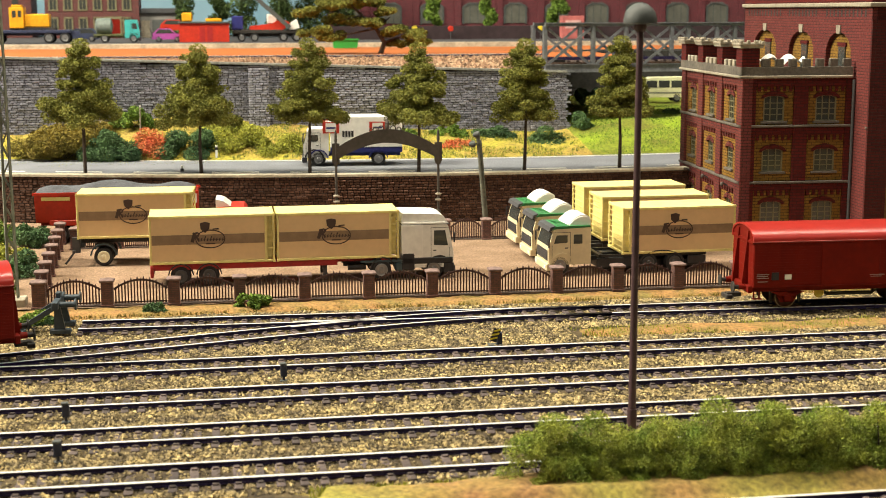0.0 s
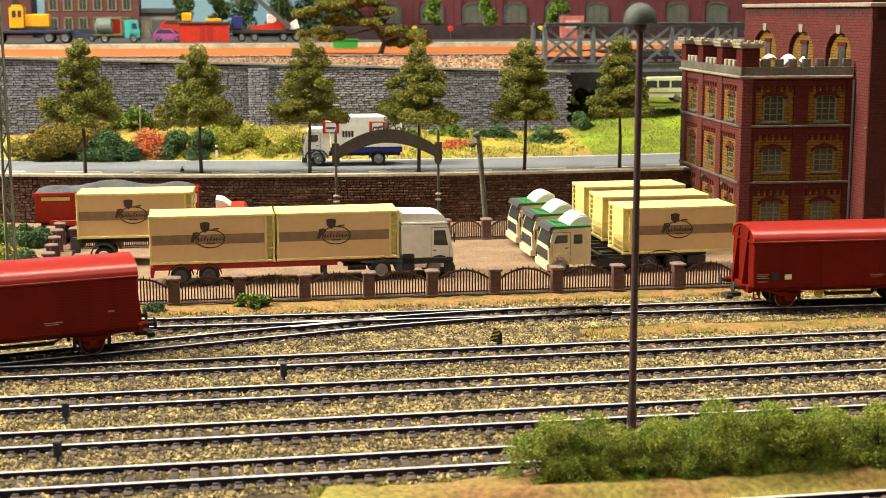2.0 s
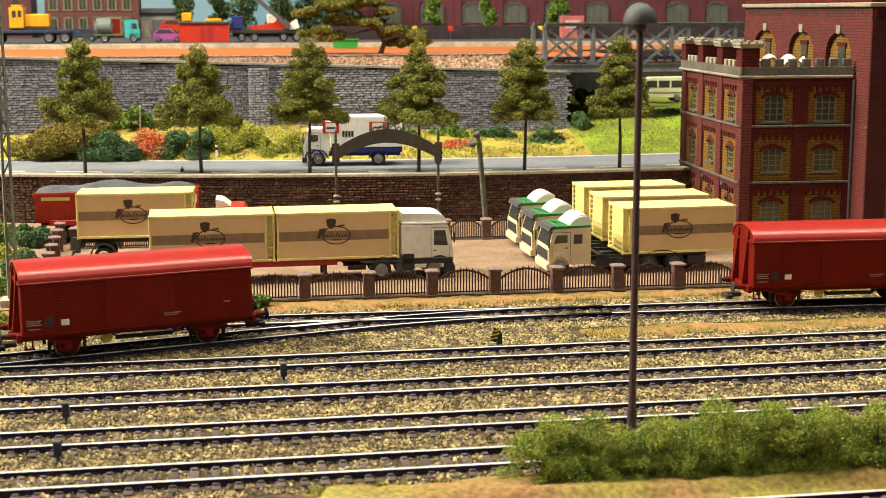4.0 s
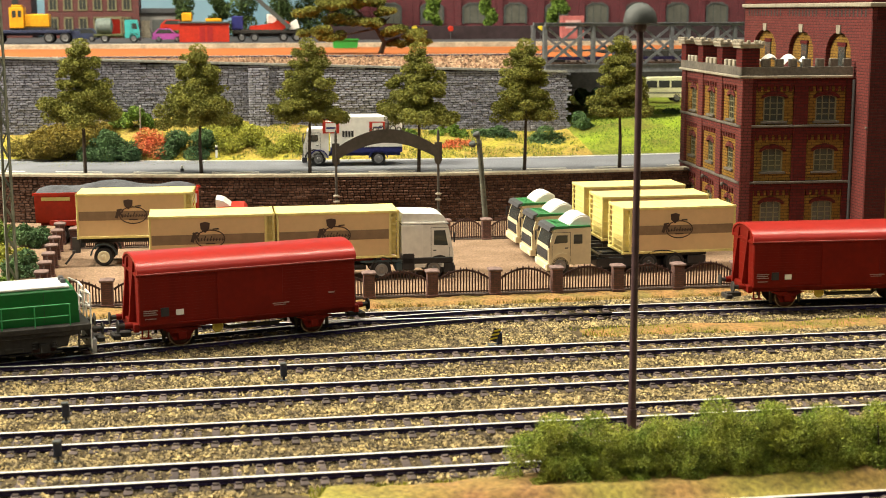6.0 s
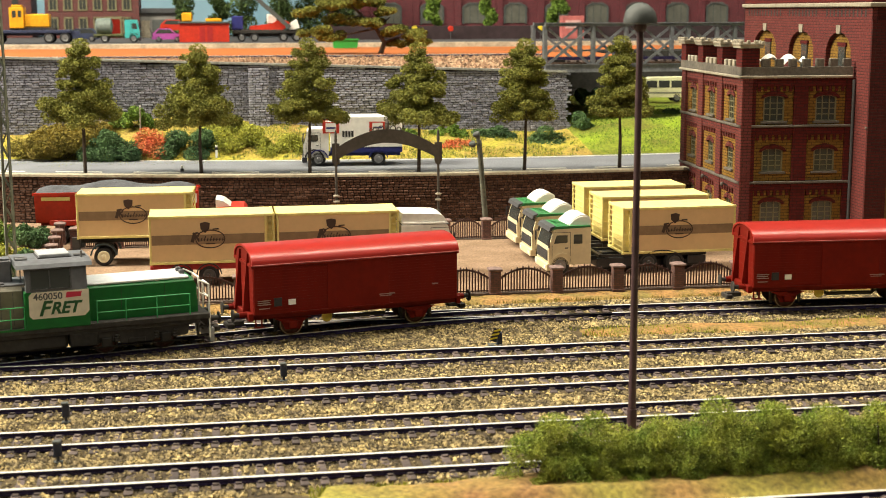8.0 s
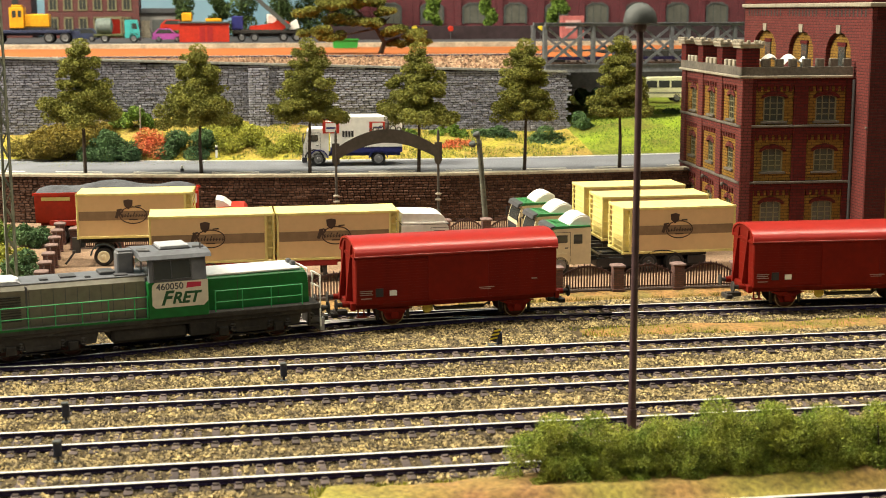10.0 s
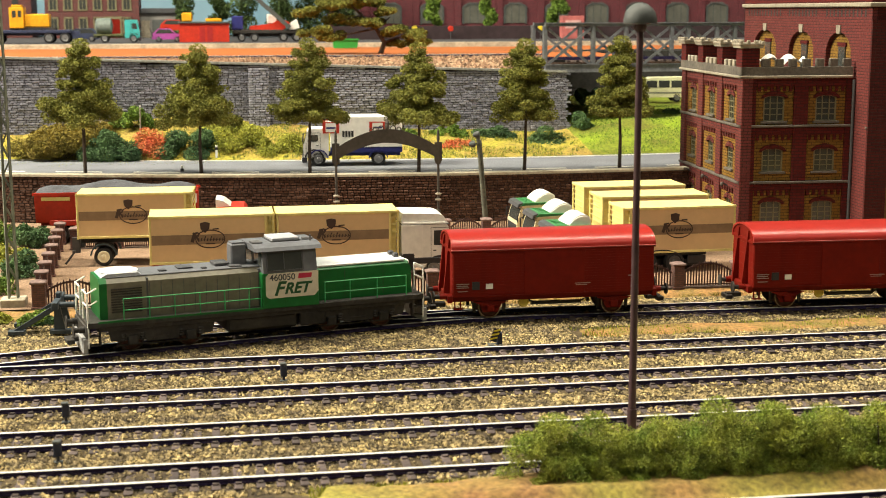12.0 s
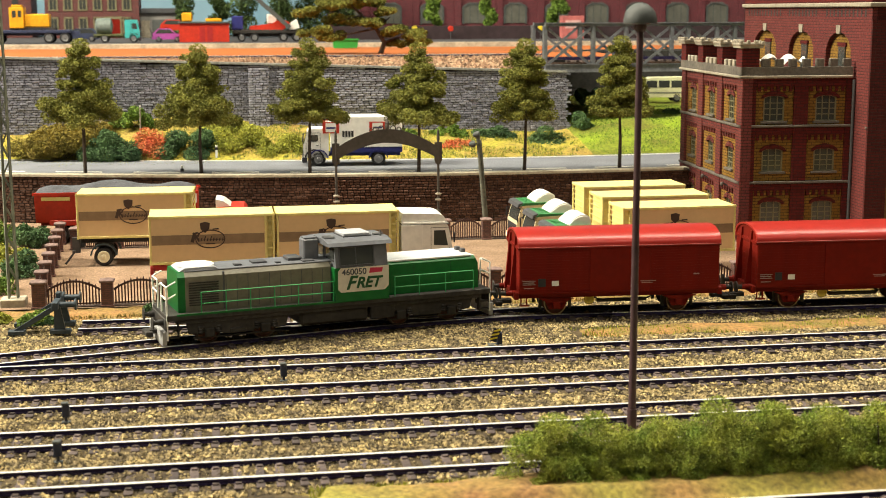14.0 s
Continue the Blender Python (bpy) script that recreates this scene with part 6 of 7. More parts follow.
turq_leaf = mat("turquoise_foliage", (0.12, 0.26, 0.14), 0.9, 0, 0.2, 3, 0, blotch=0.9, island=0.4)


def trunk_shape(points, r0, r1, n=7):
    s = Shape()
    m = len(points) - 1
    for k, (a, b) in enumerate(zip(points[:-1], points[1:])):
        s.rod(a, b, r0 + (r1 - r0) * k / m, n, r0 + (r1 - r0) * (k + 1) / m)
    return s


def street_tree(x, y, z, h, seed, label, leaf=olive, spread=1.0):
    rnd = random.Random(seed)
    t = thing("street_tree", label, "tree", x, y, z, group="row of street trees")
    tr = trunk_shape([(0, 0, -0.1), (rnd.uniform(-0.06, 0.06), 0, h * 0.22), (rnd.uniform(-0.1, 0.1), 0, h * 0.45), (rnd.uniform(-0.1, 0.1), 0, h * 0.7), (0, 0, h * 0.94)], 0.13, 0.03)
    cs, rs = [], []
    tiers = 7
    for k in range(tiers):
        f = k / (tiers - 1)
        zz = h * (0.46 + 0.45 * f)
        reach = spread * (1.38 * (1 - f) ** 0.8 + 0.6) * rnd.uniform(0.85, 1.12)
        pads = 6 - k // 2
        for q in range(pads):
            a = 6.283 * (q + 0.5 * (k % 2)) / pads + rnd.uniform(-0.35, 0.35) + seed
            d = reach * rnd.uniform(0.5, 0.86)
            c = (d * math.cos(a), d * math.sin(a), zz - 0.12 * d + rnd.uniform(-0.16, 0.16))
            r = (0.42 + 0.27 * reach) * rnd.uniform(0.75, 1.15)
            tr.rod((0, 0, zz - d * 0.3), (c[0] * 0.9, c[1] * 0.9, c[2] - 0.08), 0.045, 5, 0.015)
            for j in range(4):
                e = rnd.uniform(0, 6.283)
                cs.append((c[0] + 0.55 * r * math.cos(e), c[1] + 0.55 * r * math.sin(e), c[2] + rnd.uniform(-0.1, 0.16)))
                rs.append(r * rnd.uniform(0.42, 0.66))
        cs.append((rnd.uniform(-0.1, 0.1), 0, zz + 0.1))
        rs.append(0.4 + 0.24 * reach)
    cs.append((0, 0, h * 0.97))
    rs.append(0.55)
    part("trunk", tr, bark, t, "dark slender trunk")
    v, f = leaves(cs, rs, 46000, 0.062, 0.72, 0.5)
    ob = part("crown", quick("crown", v, f, leaf), leaf, t, "clumpy olive crown")
    return t


for _k, (_x, _y, _h) in enumerate([(-17.94, 31.9, 8.5), (-10.65, 30.7, 8.1), (-3.82, 29.8, 8.5), (3.09, 29.2, 8.2), (9.84, 28.4, 8.4), (16.36, 29.1, 8.5)]):
    street_tree(_x, _y, ROAD_Z, _h, 11 + _k * 3, "slender olive-green street tree on the roadside", spread=(1.2, 1.22, 1.22, 1.1, 1.12, 1.0)[_k])


def bush(x, y, z, w, d, h, leaf, seed, label, n=1800, size=0.075, name="bush"):
    rnd = random.Random(seed)
    b = thing(name, label, "bush", x, y, z)
    cs, rs = [], []
    for k in range(16):
        a, q = rnd.uniform(0, 6.28), rnd.random() ** 0.5
        cx, cy = q * math.cos(a) * w / 2 * 0.8, q * math.sin(a) * d / 2 * 0.8
        r = min(w, d, 1.5 * h) * (rnd.uniform(0.26, 0.4) if name == "hedge_bush" else rnd.uniform(0.16, 0.27))
        cs.append((cx, cy, max(r * 0.4, h * (1 - q * q * 0.7) * rnd.uniform(0.55, 1.0) - r * 0.6)))
        rs.append(r)
    v, f = leaves(cs, rs, n, size, 0.8, 0.45)
    v[:, 2] = np.maximum(v[:, 2], -0.05)
    part("foliage", quick("foliage", v, f, leaf), leaf, b)
    st = Shape()
    for k in range(0, 16, 2):
        st.rod((cs[k][0] * 0.3, cs[k][1] * 0.3, -0.15), cs[k], 0.03, 5, 0.012)
    part("stem", st, bark, b, "woody stems")
    return b


def planting():
    for i, (x, y, z, w, d, h, leaf, label) in enumerate([
            (-16.9, 40.8, 3.0, 3.6, 2.6, 2.0, deep_green, "dark green flocked shrub on the slope"), (-14.2, 41.0, 3.1, 2.4, 2.4, 1.9, red_leaf, "shrub with dense red flowers"),
            (-11.4, 40.6, 3.0, 3.4, 2.6, 2.1, deep_green, "dark green flocked shrub on the slope"), (-8.0, 41.6, 3.1, 4.2, 3.2, 2.2, yellow_green, "yellow-green rambling shrub on the slope"),
            (-5.0, 40.6, 2.9, 3.8, 2.8, 1.7, yellow_green, "yellow-green rambling shrub on the slope"), (-20.6, 41.6, 3.2, 5.0, 3.4, 2.4, rust_leaf, "rust-brown flocked shrub on the slope"),
            (-18.8, 43.6, 3.9, 3.2, 2.4, 2.0, rust_leaf, "rust-brown flocked shrub on the slope"), (-15.6, 44.6, 4.9, 2.6, 1.6, 1.6, fresh_green, "fresh green shrub under the stone wall"),
            (-9.0, 43.8, 4.2, 3.4, 2.4, 1.5, yellow_green, "yellow-green rambling shrub on the slope"), (10.8, 44.4, 3.6, 3.2, 1.8, 1.2, deep_green, "dark green low shrub under the wall"),
            (7.6, 44.4, 3.7, 2.6, 1.8, 1.1, fresh_green, "fresh green low shrub under the wall"), (14.6, 42.4, 2.9, 2.9, 2.2, 1.5, deep_green, "dark green shrub at the wall's end"),
            (7.4, 40.8, 3.1, 2.4, 2.0, 1.0, red_leaf, "low shrub with red flowers"), (17.9, 45.2, 3.3, 1.5, 1.8, 2.3, deep_green, "tall dark green shrub beside the bridge"),
            (26.8, 50.0, 4.4, 1.8, 1.6, 0.9, deep_green, "small dark green shrub on the lawn"), (21.5, 57.0, 5.0, 6.5, 3.0, 1.5, turq_leaf, "pale blue-green hedge under the bridge"),
            (3.0, 44.6, 3.8, 4.0, 1.6, 1.0, fresh_green, "fresh green low shrub under the wall"), (-8.1, 3.85, -0.2, 1.95, 0.9, 1.0, fresh_green, "fresh green shrub at the fence"),
            (-12.5, 3.75, -0.2, 1.3, 0.8, 0.55, deep_green, "small green shrub at the fence"), (-17.3, 2.4, -0.25, 1.5, 1.0, 0.75, deep_green, "dark green tuft beside the buffer stop"),
            (-19.6, 3.0, -0.25, 2.2, 1.6, 0.8, yellow_green, "yellow-green tuft at the mast"), (-21.2, 17.5, 0.0, 3.0, 5.0, 1.4, yellow_green, "yellow-green bushes outside the yard"),
            (-19.6, 13.5, 0.0, 2.2, 3.4, 1.3, deep_green, "dark green bushes outside the yard"), (-20.4, 22.5, 0.0, 3.4, 4.0, 1.4, deep_green, "dark green bushes outside the yard"),
            (-20.5, 9.0, 0.0, 2.6, 3.4, 1.3, fresh_green, "fresh green bushes outside the yard"), (-22.5, 24.0, 0.0, 2.6, 3.6, 1.8, fresh_green, "fresh green bushes outside the yard")]):
        bush(x, y, z, w * (1.4 if y > 30 else 1), d * (1.2 if y > 30 else 1), h * (1.12 if y > 30 else 1), leaf, i * 7 + 3, label, n=int(900 + (900 if leaf == red_leaf else 2300 if y > 30 else 1100) * w * h), size=0.07)
    # hedge at the layout's edge
    for i, (x, y, w, d, h) in enumerate([(-0.3, -21.8, 3.4, 1.5, 2.0), (1.4, -21.8, 3.4, 1.5, 2.15), (3.0, -21.9, 3.4, 1.6, 1.95), (4.6, -22.0, 3.6, 1.6, 2.25), (6.2, -22.1, 3.6, 1.6, 2.45), (7.8, -22.1, 3.6, 1.6, 2.5), (9.4, -22.2, 3.6, 1.6, 2.6), (11.2, -22.2, 3.6, 1.6, 2.5)]):
        bush(x, y, 0.02, w, d, h, hedge_leaf, 90 + i, "soft green bush at the layout's front edge", n=30000, size=0.028, name="hedge_bush")
    for i in range(7):
        bush(0.0 + i * 1.7, -22.4 - 0.04 * i, 0.0, 2.8, 0.8, 1.2, hedge_leaf, 120 + i, "low soft green bush at the layout's front edge", n=13000, size=0.028, name="hedge_bush")


planting()


def grass_tufts(name, xr, yr, zfun, n, leaf, label, size=0.11):
    X, Y = rng.uniform(*xr, n), rng.uniform(*yr, n)
    keep = fnoise(X, Y, 0.8) + 0.6 * fnoise(X, Y, 2.1, 1.0) > -0.2
    X, Y = X[keep], Y[keep]
    m = len(X)
    Z = zfun(X, Y)
    a = rng.uniform(0, 3.14, m)
    w = size * rng.uniform(0.5, 1.2, m)
    h = size * rng.uniform(0.8, 2.6, m)
    dx, dy = np.cos(a) * w * 0.5, np.sin(a) * w * 0.5
    tip = rng.normal(0, 0.5, (m, 2)) * size
    v = np.stack([np.stack([X - dx, Y - dy, Z - 0.03], -1), np.stack([X + dx, Y + dy, Z - 0.03], -1), np.stack([X + tip[:, 0], Y + tip[:, 1], Z + h], -1)], 1).reshape(-1, 3)
    ob = new(name, quick(name, v, np.arange(3 * m).reshape(-1, 3), leaf))
    tagged(ob, label, "grass", "", "stuff")


grass_tufts("slope_grass", (-28, 16.8), (37, 45.8), lambda X, Y: slope_height(X, Y), 30000, yellow_green, "dry yellow-green grass on the slope", 0.075)
grass_tufts("slope_weeds", (-28, 16.8), (37, 45.8), lambda X, Y: slope_height(X, Y), 9000, deep_green, "dark green weeds on the slope", 0.08)
grass_tufts("lawn_grass", (17.2, 34), (37, 56), lambda X, Y: slope_height(X, Y), 16000, fresh_green, "bright green grass on the lawn", 0.07)
grass_tufts("fence_grass", (-24, 34), (3.0, 4.7), lambda X, Y: -0.16 + 0 * X, 16000, rust_leaf, "dry ochre grass along the fence", 0.055)
grass_tufts("path_grass", (5, 34), (-4.2, -2.2), lambda X, Y: -0.2 + 0 * X, 5000, yellow_green, "sparse grass on the sandy strip", 0.06)
grass_tufts("edge_grass", (-7.2, 14), (-23.2, -21.5), lambda X, Y: 0.08 + 0 * X, 9000, yellow_green, "yellow-green grass at the front edge", 0.07)


def pine():
    t = thing("umbrella_pine", "old pine with flat layered olive crowns", "tree", 4.4, 62, 9.45)
    tr = trunk_shape([(0, 0, -0.1), (0.4, 0, 1.0), (-0.3, 0, 2.2), (-1.5, 0, 3.3), (-2.4, 0, 4.2)], 0.25, 0.08)
    tr.rod((0.4, 0, 1.0), (2.2, 0, 1.6), 0.15, 6, 0.05).rod((-0.3, 0, 2.2), (1.0, 0.3, 3.2), 0.12, 6, 0.04).rod((-1.5, 0, 3.3), (-4.6, 0, 2.6), 0.1, 6, 0.04).rod((-0.3, 0, 2.2), (-4.4, 0, 1.4), 0.1, 6, 0.04)
    part("trunk", tr, bark, t, "crooked trunk")
    cs, rs = [], []
    rnd = random.Random(5)
    for cx, cz, w in ((-6.1, 3.6, 1.5), (-4.3, 4.3, 1.4), (-2.6, 4.5, 2.0), (-0.9, 4.7, 1.9), (-5.6, 2.0, 1.7), (-4.2, 1.5, 1.5), (-3.4, 3.0, 1.6), (-1.9, 2.7, 1.8), (-0.3, 2.7, 1.6), (1.2, 2.0, 1.6), (2.6, 1.6, 1.5), (3.4, 1.0, 1.2), (1.6, 0.9, 1.1), (0.4, 3.7, 1.2)):
        for k in range(6):
            cs.append((cx + rnd.uniform(-0.6, 0.6) * w, rnd.uniform(-1.2, 1.2), cz + rnd.uniform(-0.2, 0.25)))
            rs.append(w * rnd.uniform(0.3, 0.46))
    v, f = leaves(cs, rs, 48000, 0.09, 0.55, 0.45)
    part("crown", quick("crown", v, f, olive), olive, t, "layered olive crown")


pine()


# ---- masts, lamps, signals, gate ----
pole_brown = mat("lamp_post_brown", (0.075, 0.04, 0.045), 0.45, 0.1, 0.1, 3, 0.05)
lamp_grey = mat("lamp_shade_grey", (0.075, 0.083, 0.08), 0.6, 0, 0.1, 3, 0.1)
mast_grey = mat("mast_grey_green", (0.22, 0.24, 0.19), 0.6, 0.1, 0.15, 4, 0.1)
blue_black = mat("signal_blue_black", (0.02, 0.025, 0.05), 0.5, 0, 0.1, 4, 0.05)
wood_grey = mat("weathered_pole", (0.13, 0.13, 0.1), 0.8, 0, 0.2, 6, 0.3)


def lamp_post():
    p = thing("lamp_post", "tall brown lamp post with grey domed head", "lamp post", 3.49, -16.75, 0)
    part("post", Shape().rod((0, 0, -0.3), (0, 0, 12.7), 0.125, 12, 0.1).rod((0, 0, -0.3), (0, 0, 0.5), 0.16, 12), pole_brown, p, "brown tapered post")
    part("collar", Shape().lathe([(0.13, 12.5), (0.2, 12.6), (0.2, 12.75), (0.12, 12.8)]), pole_brown, p)
    part("lamp_head", Shape().lathe([(0.2, 12.72), (0.5, 12.75), (0.52, 12.85), (0.46, 13.08), (0.34, 13.25), (0.18, 13.35), (0.03, 13.38)], n=20), lamp_grey, p, "grey domed lamp head")


def lattice_mast():
    p = thing("catenary_mast", "grey-green lattice catenary mast on concrete foot", "mast", -18.85, 5.6, 0)
    part("foot", Shape().box(-0.55, 0.55, -0.5, 0.5, -0.3, 0.35, 0.04), concrete, p, "concrete foot")
    def leg(s, t, z):
        w = 0.2 - 0.006 * z
        return (s * w, t * w * 0.7, z)
    for s in (-1, 1):
        for t in (-1, 1):
            part("leg", Shape().bar(leg(s, t, 0.3), leg(s, t, 14.2), 0.075), mast_grey, p, "corner angle")
    for k in range(20):
        z0, z1 = 0.5 + k * 0.68, 0.5 + (k + 1) * 0.68
        for t in (-1, 1):
            s = 1 if k % 2 else -1
            part("lattice_bar", Shape().bar(leg(s, t, z0), leg(-s, t, z1), 0.045), mast_grey, p, "lattice bar")


def dwarf_signal(x, y, z=-0.22):
    d = thing("dwarf_signal", "small blue-black ground signal in the ballast", "signal", x, y, z, group="ground signals")
    part("base", Shape().box(-0.2, 0.2, -0.15, 0.15, 0, 0.12, 0.02), lamp_grey, d, "grey base")
    part("post", Shape().box(-0.06, 0.06, -0.06, 0.06, 0.1, 0.4), blue_black, d)
    part("head", Shape().box(-0.17, 0.17, -0.12, 0.12, 0.3, 0.86, 0.04), blue_black, d, "blue-black signal head")
    part("hood", Shape().box(-0.2, 0.14, -0.16, 0.14, 0.84, 0.95, 0.03), lamp_grey, d, "pale hood")
    # Shrunk to the size it shows from the camera.
    d.scale = (0.72, 0.72, 0.78)


def striped_marker():
    d = thing("marker_board", "yellow and black striped marker beside the track", "sign", 1.39, -4.7, -0.27)
    part("base", Shape().box(-0.3, 0.3, -0.2, 0.2, 0, 0.1, 0.02), lamp_grey, d)
    part("stem", Shape().box(0.05, 0.28, -0.1, 0.1, 0.1, 0.6, 0.03), blue_black, d)
    b = part("board", Shape().prism([(-0.26, 0.3), (0.02, 0.2), (0.22, 0.72), (-0.06, 0.8)], -0.14, -0.1), black_plastic, d, "black board")
    yl = mat("marker_yellow", (0.7, 0.55, 0.03), 0.5, 0, 0.1, 4, 0)
    for k in range(3):
        z = 0.3 + 0.16 * k
        part("stripe", Shape().prism([(-0.25 + 0.07 * k, z + 0.02), (0.05 + 0.07 * k, z + 0.06), (0.08 + 0.07 * k, z + 0.14), (-0.22 + 0.07 * k, z + 0.09)], -0.155, -0.14), yl, b, "yellow stripe")


def buffer_stop():
    b = thing("buffer_stop", "slate-blue buffer stop at the siding's end", "buffer stop", -16.3, float(main_y(-16.3)) - 0.25, 0, -1.8)
    pt = mat("buffer_slate", (0.045, 0.062, 0.078), 0.55, 0.1, 0.15, 4, 0.1)
    for s in (-1, 1):
        y = s * 0.75
        part("upright", Shape().prism([(-0.12, -0.05), (0.35, -0.05), (0.12, 1.15), (-0.1, 1.15)], y - 0.09, y + 0.09), pt, b, "slate upright")
        part("strut", Shape().bar((-0.05, y, 1.0), (-1.7, y, 0.0), 0.16, 0.2), pt, b, "slanting strut")
        part("foot", Shape().box(-0.3, 0.55, y - 0.2, y + 0.2, -0.12, 0.06, 0.02).box(-2.0, -1.3, y - 0.2, y + 0.2, -0.12, 0.06, 0.02), pt, b)
        part("stop_buffer", Shape().rod((0.1, y, 1.1), (0.75, y, 1.1), 0.12, 10).lathe([(0.24, 0.75), (0.24, 0.82), (0.05, 0.84)], (0, y, 1.1), "x", 14), pt, b, "round buffer")
    part("crossbeam", Shape().box(-0.15, 0.12, -1.2, 1.2, 0.95, 1.28, 0.03), pt, b, "slate crossbeam")
    part("lamp_box", Shape().box(-0.1, 0.1, -0.2, 0.2, 1.28, 1.5, 0.02), pt, b)
    v, f = leaves([(-1.2, 0, 0.35), (-0.8, 0, 0.5), (-1.5, 0.1, 0.2)], [0.35, 0.32, 0.3], 900, 0.06)
    w = thing("weeds", "fresh green weeds growing in the buffer stop", "weeds", -16.3, float(main_y(-16.3)) - 0.25, 0, -1.8)
    part("foliage", quick("foliage", v, f, fresh_green), fresh_green, w)


def gate_arch():
    g = thing("gate_arch", "dark grey arched sign on two posts over the gate", "gate", 0.3, 22.6, 0, -1.0)
    gm = mat("gate_iron", (0.075, 0.065, 0.055), 0.55, 0.2, 0.12, 4, 0.1)
    for s in (-1, 1):
        x = s * 3.03
        part("post", Shape().rod((x, 0, -0.1), (x, 0, 6.15), 0.075, 8).lathe([(0.1, 0), (0.16, 0.05), (0.16, 1.4), (0.1, 1.5)], (x, 0, 0)), gm, g, "slim iron post")
        for z in (2.35, 2.0):
            part("ring", Shape().lathe([(0.08, z), (0.19, z + 0.03), (0.19, z + 0.1), (0.08, z + 0.13)], (x, 0, 0)), pale_stone, g, "pale post ring")
        part("side_plate", Shape().prism([(x - 0.22, 4.4), (x - 0.12, 4.2), (x + 0.12, 4.2), (x + 0.22, 4.4), (x + 0.22, 5.5), (x - 0.22, 5.5)], -0.05, 0.05), gm, g, "end plate")
        part("finial", Shape().lathe([(0.03, 5.5), (0.1, 5.7), (0.03, 5.9), (0.08, 6.05), (0.02, 6.3)], (x, 0, 0), n=8), gm, g)
    n = 20
    top = [(-2.95 + 5.9 * k / n, 5.25 + 1.05 * math.sin(math.pi * k / n) ** 0.9) for k in range(n + 1)]
    bot = [(-2.95 + 5.9 * k / n, 4.55 + 0.95 * math.sin(math.pi * k / n) ** 0.9) for k in range(n, -1, -1)]
    part("sign_band", Shape().prism(top + bot, -0.06, 0.06), gm, g, "plain arched sign band")
    sc = Shape()
    for s in (-1, 1):
        for c, r in ((0.35, 0.16), (0.7, 0.12), (0.95, 0.09)):
            for k in range(8):
                a, b = k * math.pi / 4, (k + 1) * math.pi / 4
                sc.bar((s * c + r * math.cos(a), 0, 6.38 - c * 0.12 + r * math.sin(a)), (s * c + r * math.cos(b), 0, 6.38 - c * 0.12 + r * math.sin(b)), 0.05)
    sc.lathe([(0.12, 6.3), (0.16, 6.45), (0.1, 6.6), (0.14, 6.65), (0.02, 6.9)], n=8)
    part("scrollwork", sc, gm, g, "curled iron scrollwork")


def leaning_pole():
    p = thing("yard_light_pole", "leaning weathered pole with two floodlights", "lamp post", 6.6, 24.5, 0, 0, ry=-5.2)
    part("post", Shape().rod((0, 0, -0.2), (0, 0, 5.9), 0.17, 10, 0.12), wood_grey, p, "weathered post")
    part("bracket", Shape().bar((-0.3, 0, 5.2), (0.2, 0, 5.2), 0.08), dark_grey, p)
    for x, z in ((-0.35, 5.2), (-0.05, 5.75)):
        part("floodlight", Shape().lathe([(0.08, -0.25), (0.2, -0.1), (0.22, 0.1), (0.12, 0.15)], (x, 0, z), "x", 12), lamp_grey, p, "grey floodlight")
    part("ladder_strip", Shape().box(0.1, 0.16, -0.16, -0.1, 0, 5.4), wood_grey, p)


lamp_post()
lattice_mast()
gate_arch()
leaning_pole()
buffer_stop()
striped_marker()
for _x, _y in ((-7.32, -9.0), (-14.63, -13.0), (-14.43, -17.2)):
    dwarf_signal(_x, _y)


# ---- traffic on the road ----
def delivery_truck():
    t = thing("delivery_truck", "white box truck with blue chassis driving on the road", "truck", -0.6, 34.9, ROAD_Z + 0.03, 176.0)
    chassis(t, -3.2, 2.6, 0.62, 0.84, blue_paint)
    cab(t, 2.45, 1.7, 2.3, 2.5, white_paint)
    part("box_body", Shape().box(-3.3, 1.5, -1.22, 1.22, 1.25, 3.3, 0.04), white_paint, t, "white box body")
    part("skirt", Shape().box(-3.3, 1.5, -1.2, 1.2, 0.9, 1.24, 0.03), blue_paint, t, "dark blue skirt")
    for s in (-1, 1):
        y = s * 1.22
        lo, hi = min(y, y + s * 0.012), max(y, y + s * 0.012)
        for x in (1.9, -1.2):
            lg = part("logo", Shape().box(x - 1.0, x + 0.1, lo, hi, 2.2, 2.95), bright_red, t, "red and blue square emblem")
            part("logo_field", Shape().box(x - 0.8, x - 0.1, min(y, y + s * 0.018), max(y, y + s * 0.018), 2.28, 2.87), white_paint, lg)
            part("logo_bar", Shape().box(x - 0.75, x - 0.15, min(y, y + s * 0.022), max(y, y + s * 0.022), 2.5, 2.62), blue_paint, lg)
        for k in range(4):
            part("letter_bar", Shape().box(-0.05 + k * 0.2, 0.1 + k * 0.2, lo, hi, 1.95, 2.35), black_plastic, t, "dark letter bar")
    for xx in (2.3, -1.7):
        axle(t, xx, 0.48, 1.15)
        for s in (-1, 1):
            part("mudguard", Shape().prism([(xx + math.cos(a) * r, 0.48 + math.sin(a) * r) for r, q in ((0.66, 0), (0.58, 1)) for a in (np.linspace(0.1, 3.04, 9) if q == 0 else np.linspace(3.04, 0.1, 9))], s * 1.0 - 0.22, s * 1.0 + 0.22), blue_paint, t)


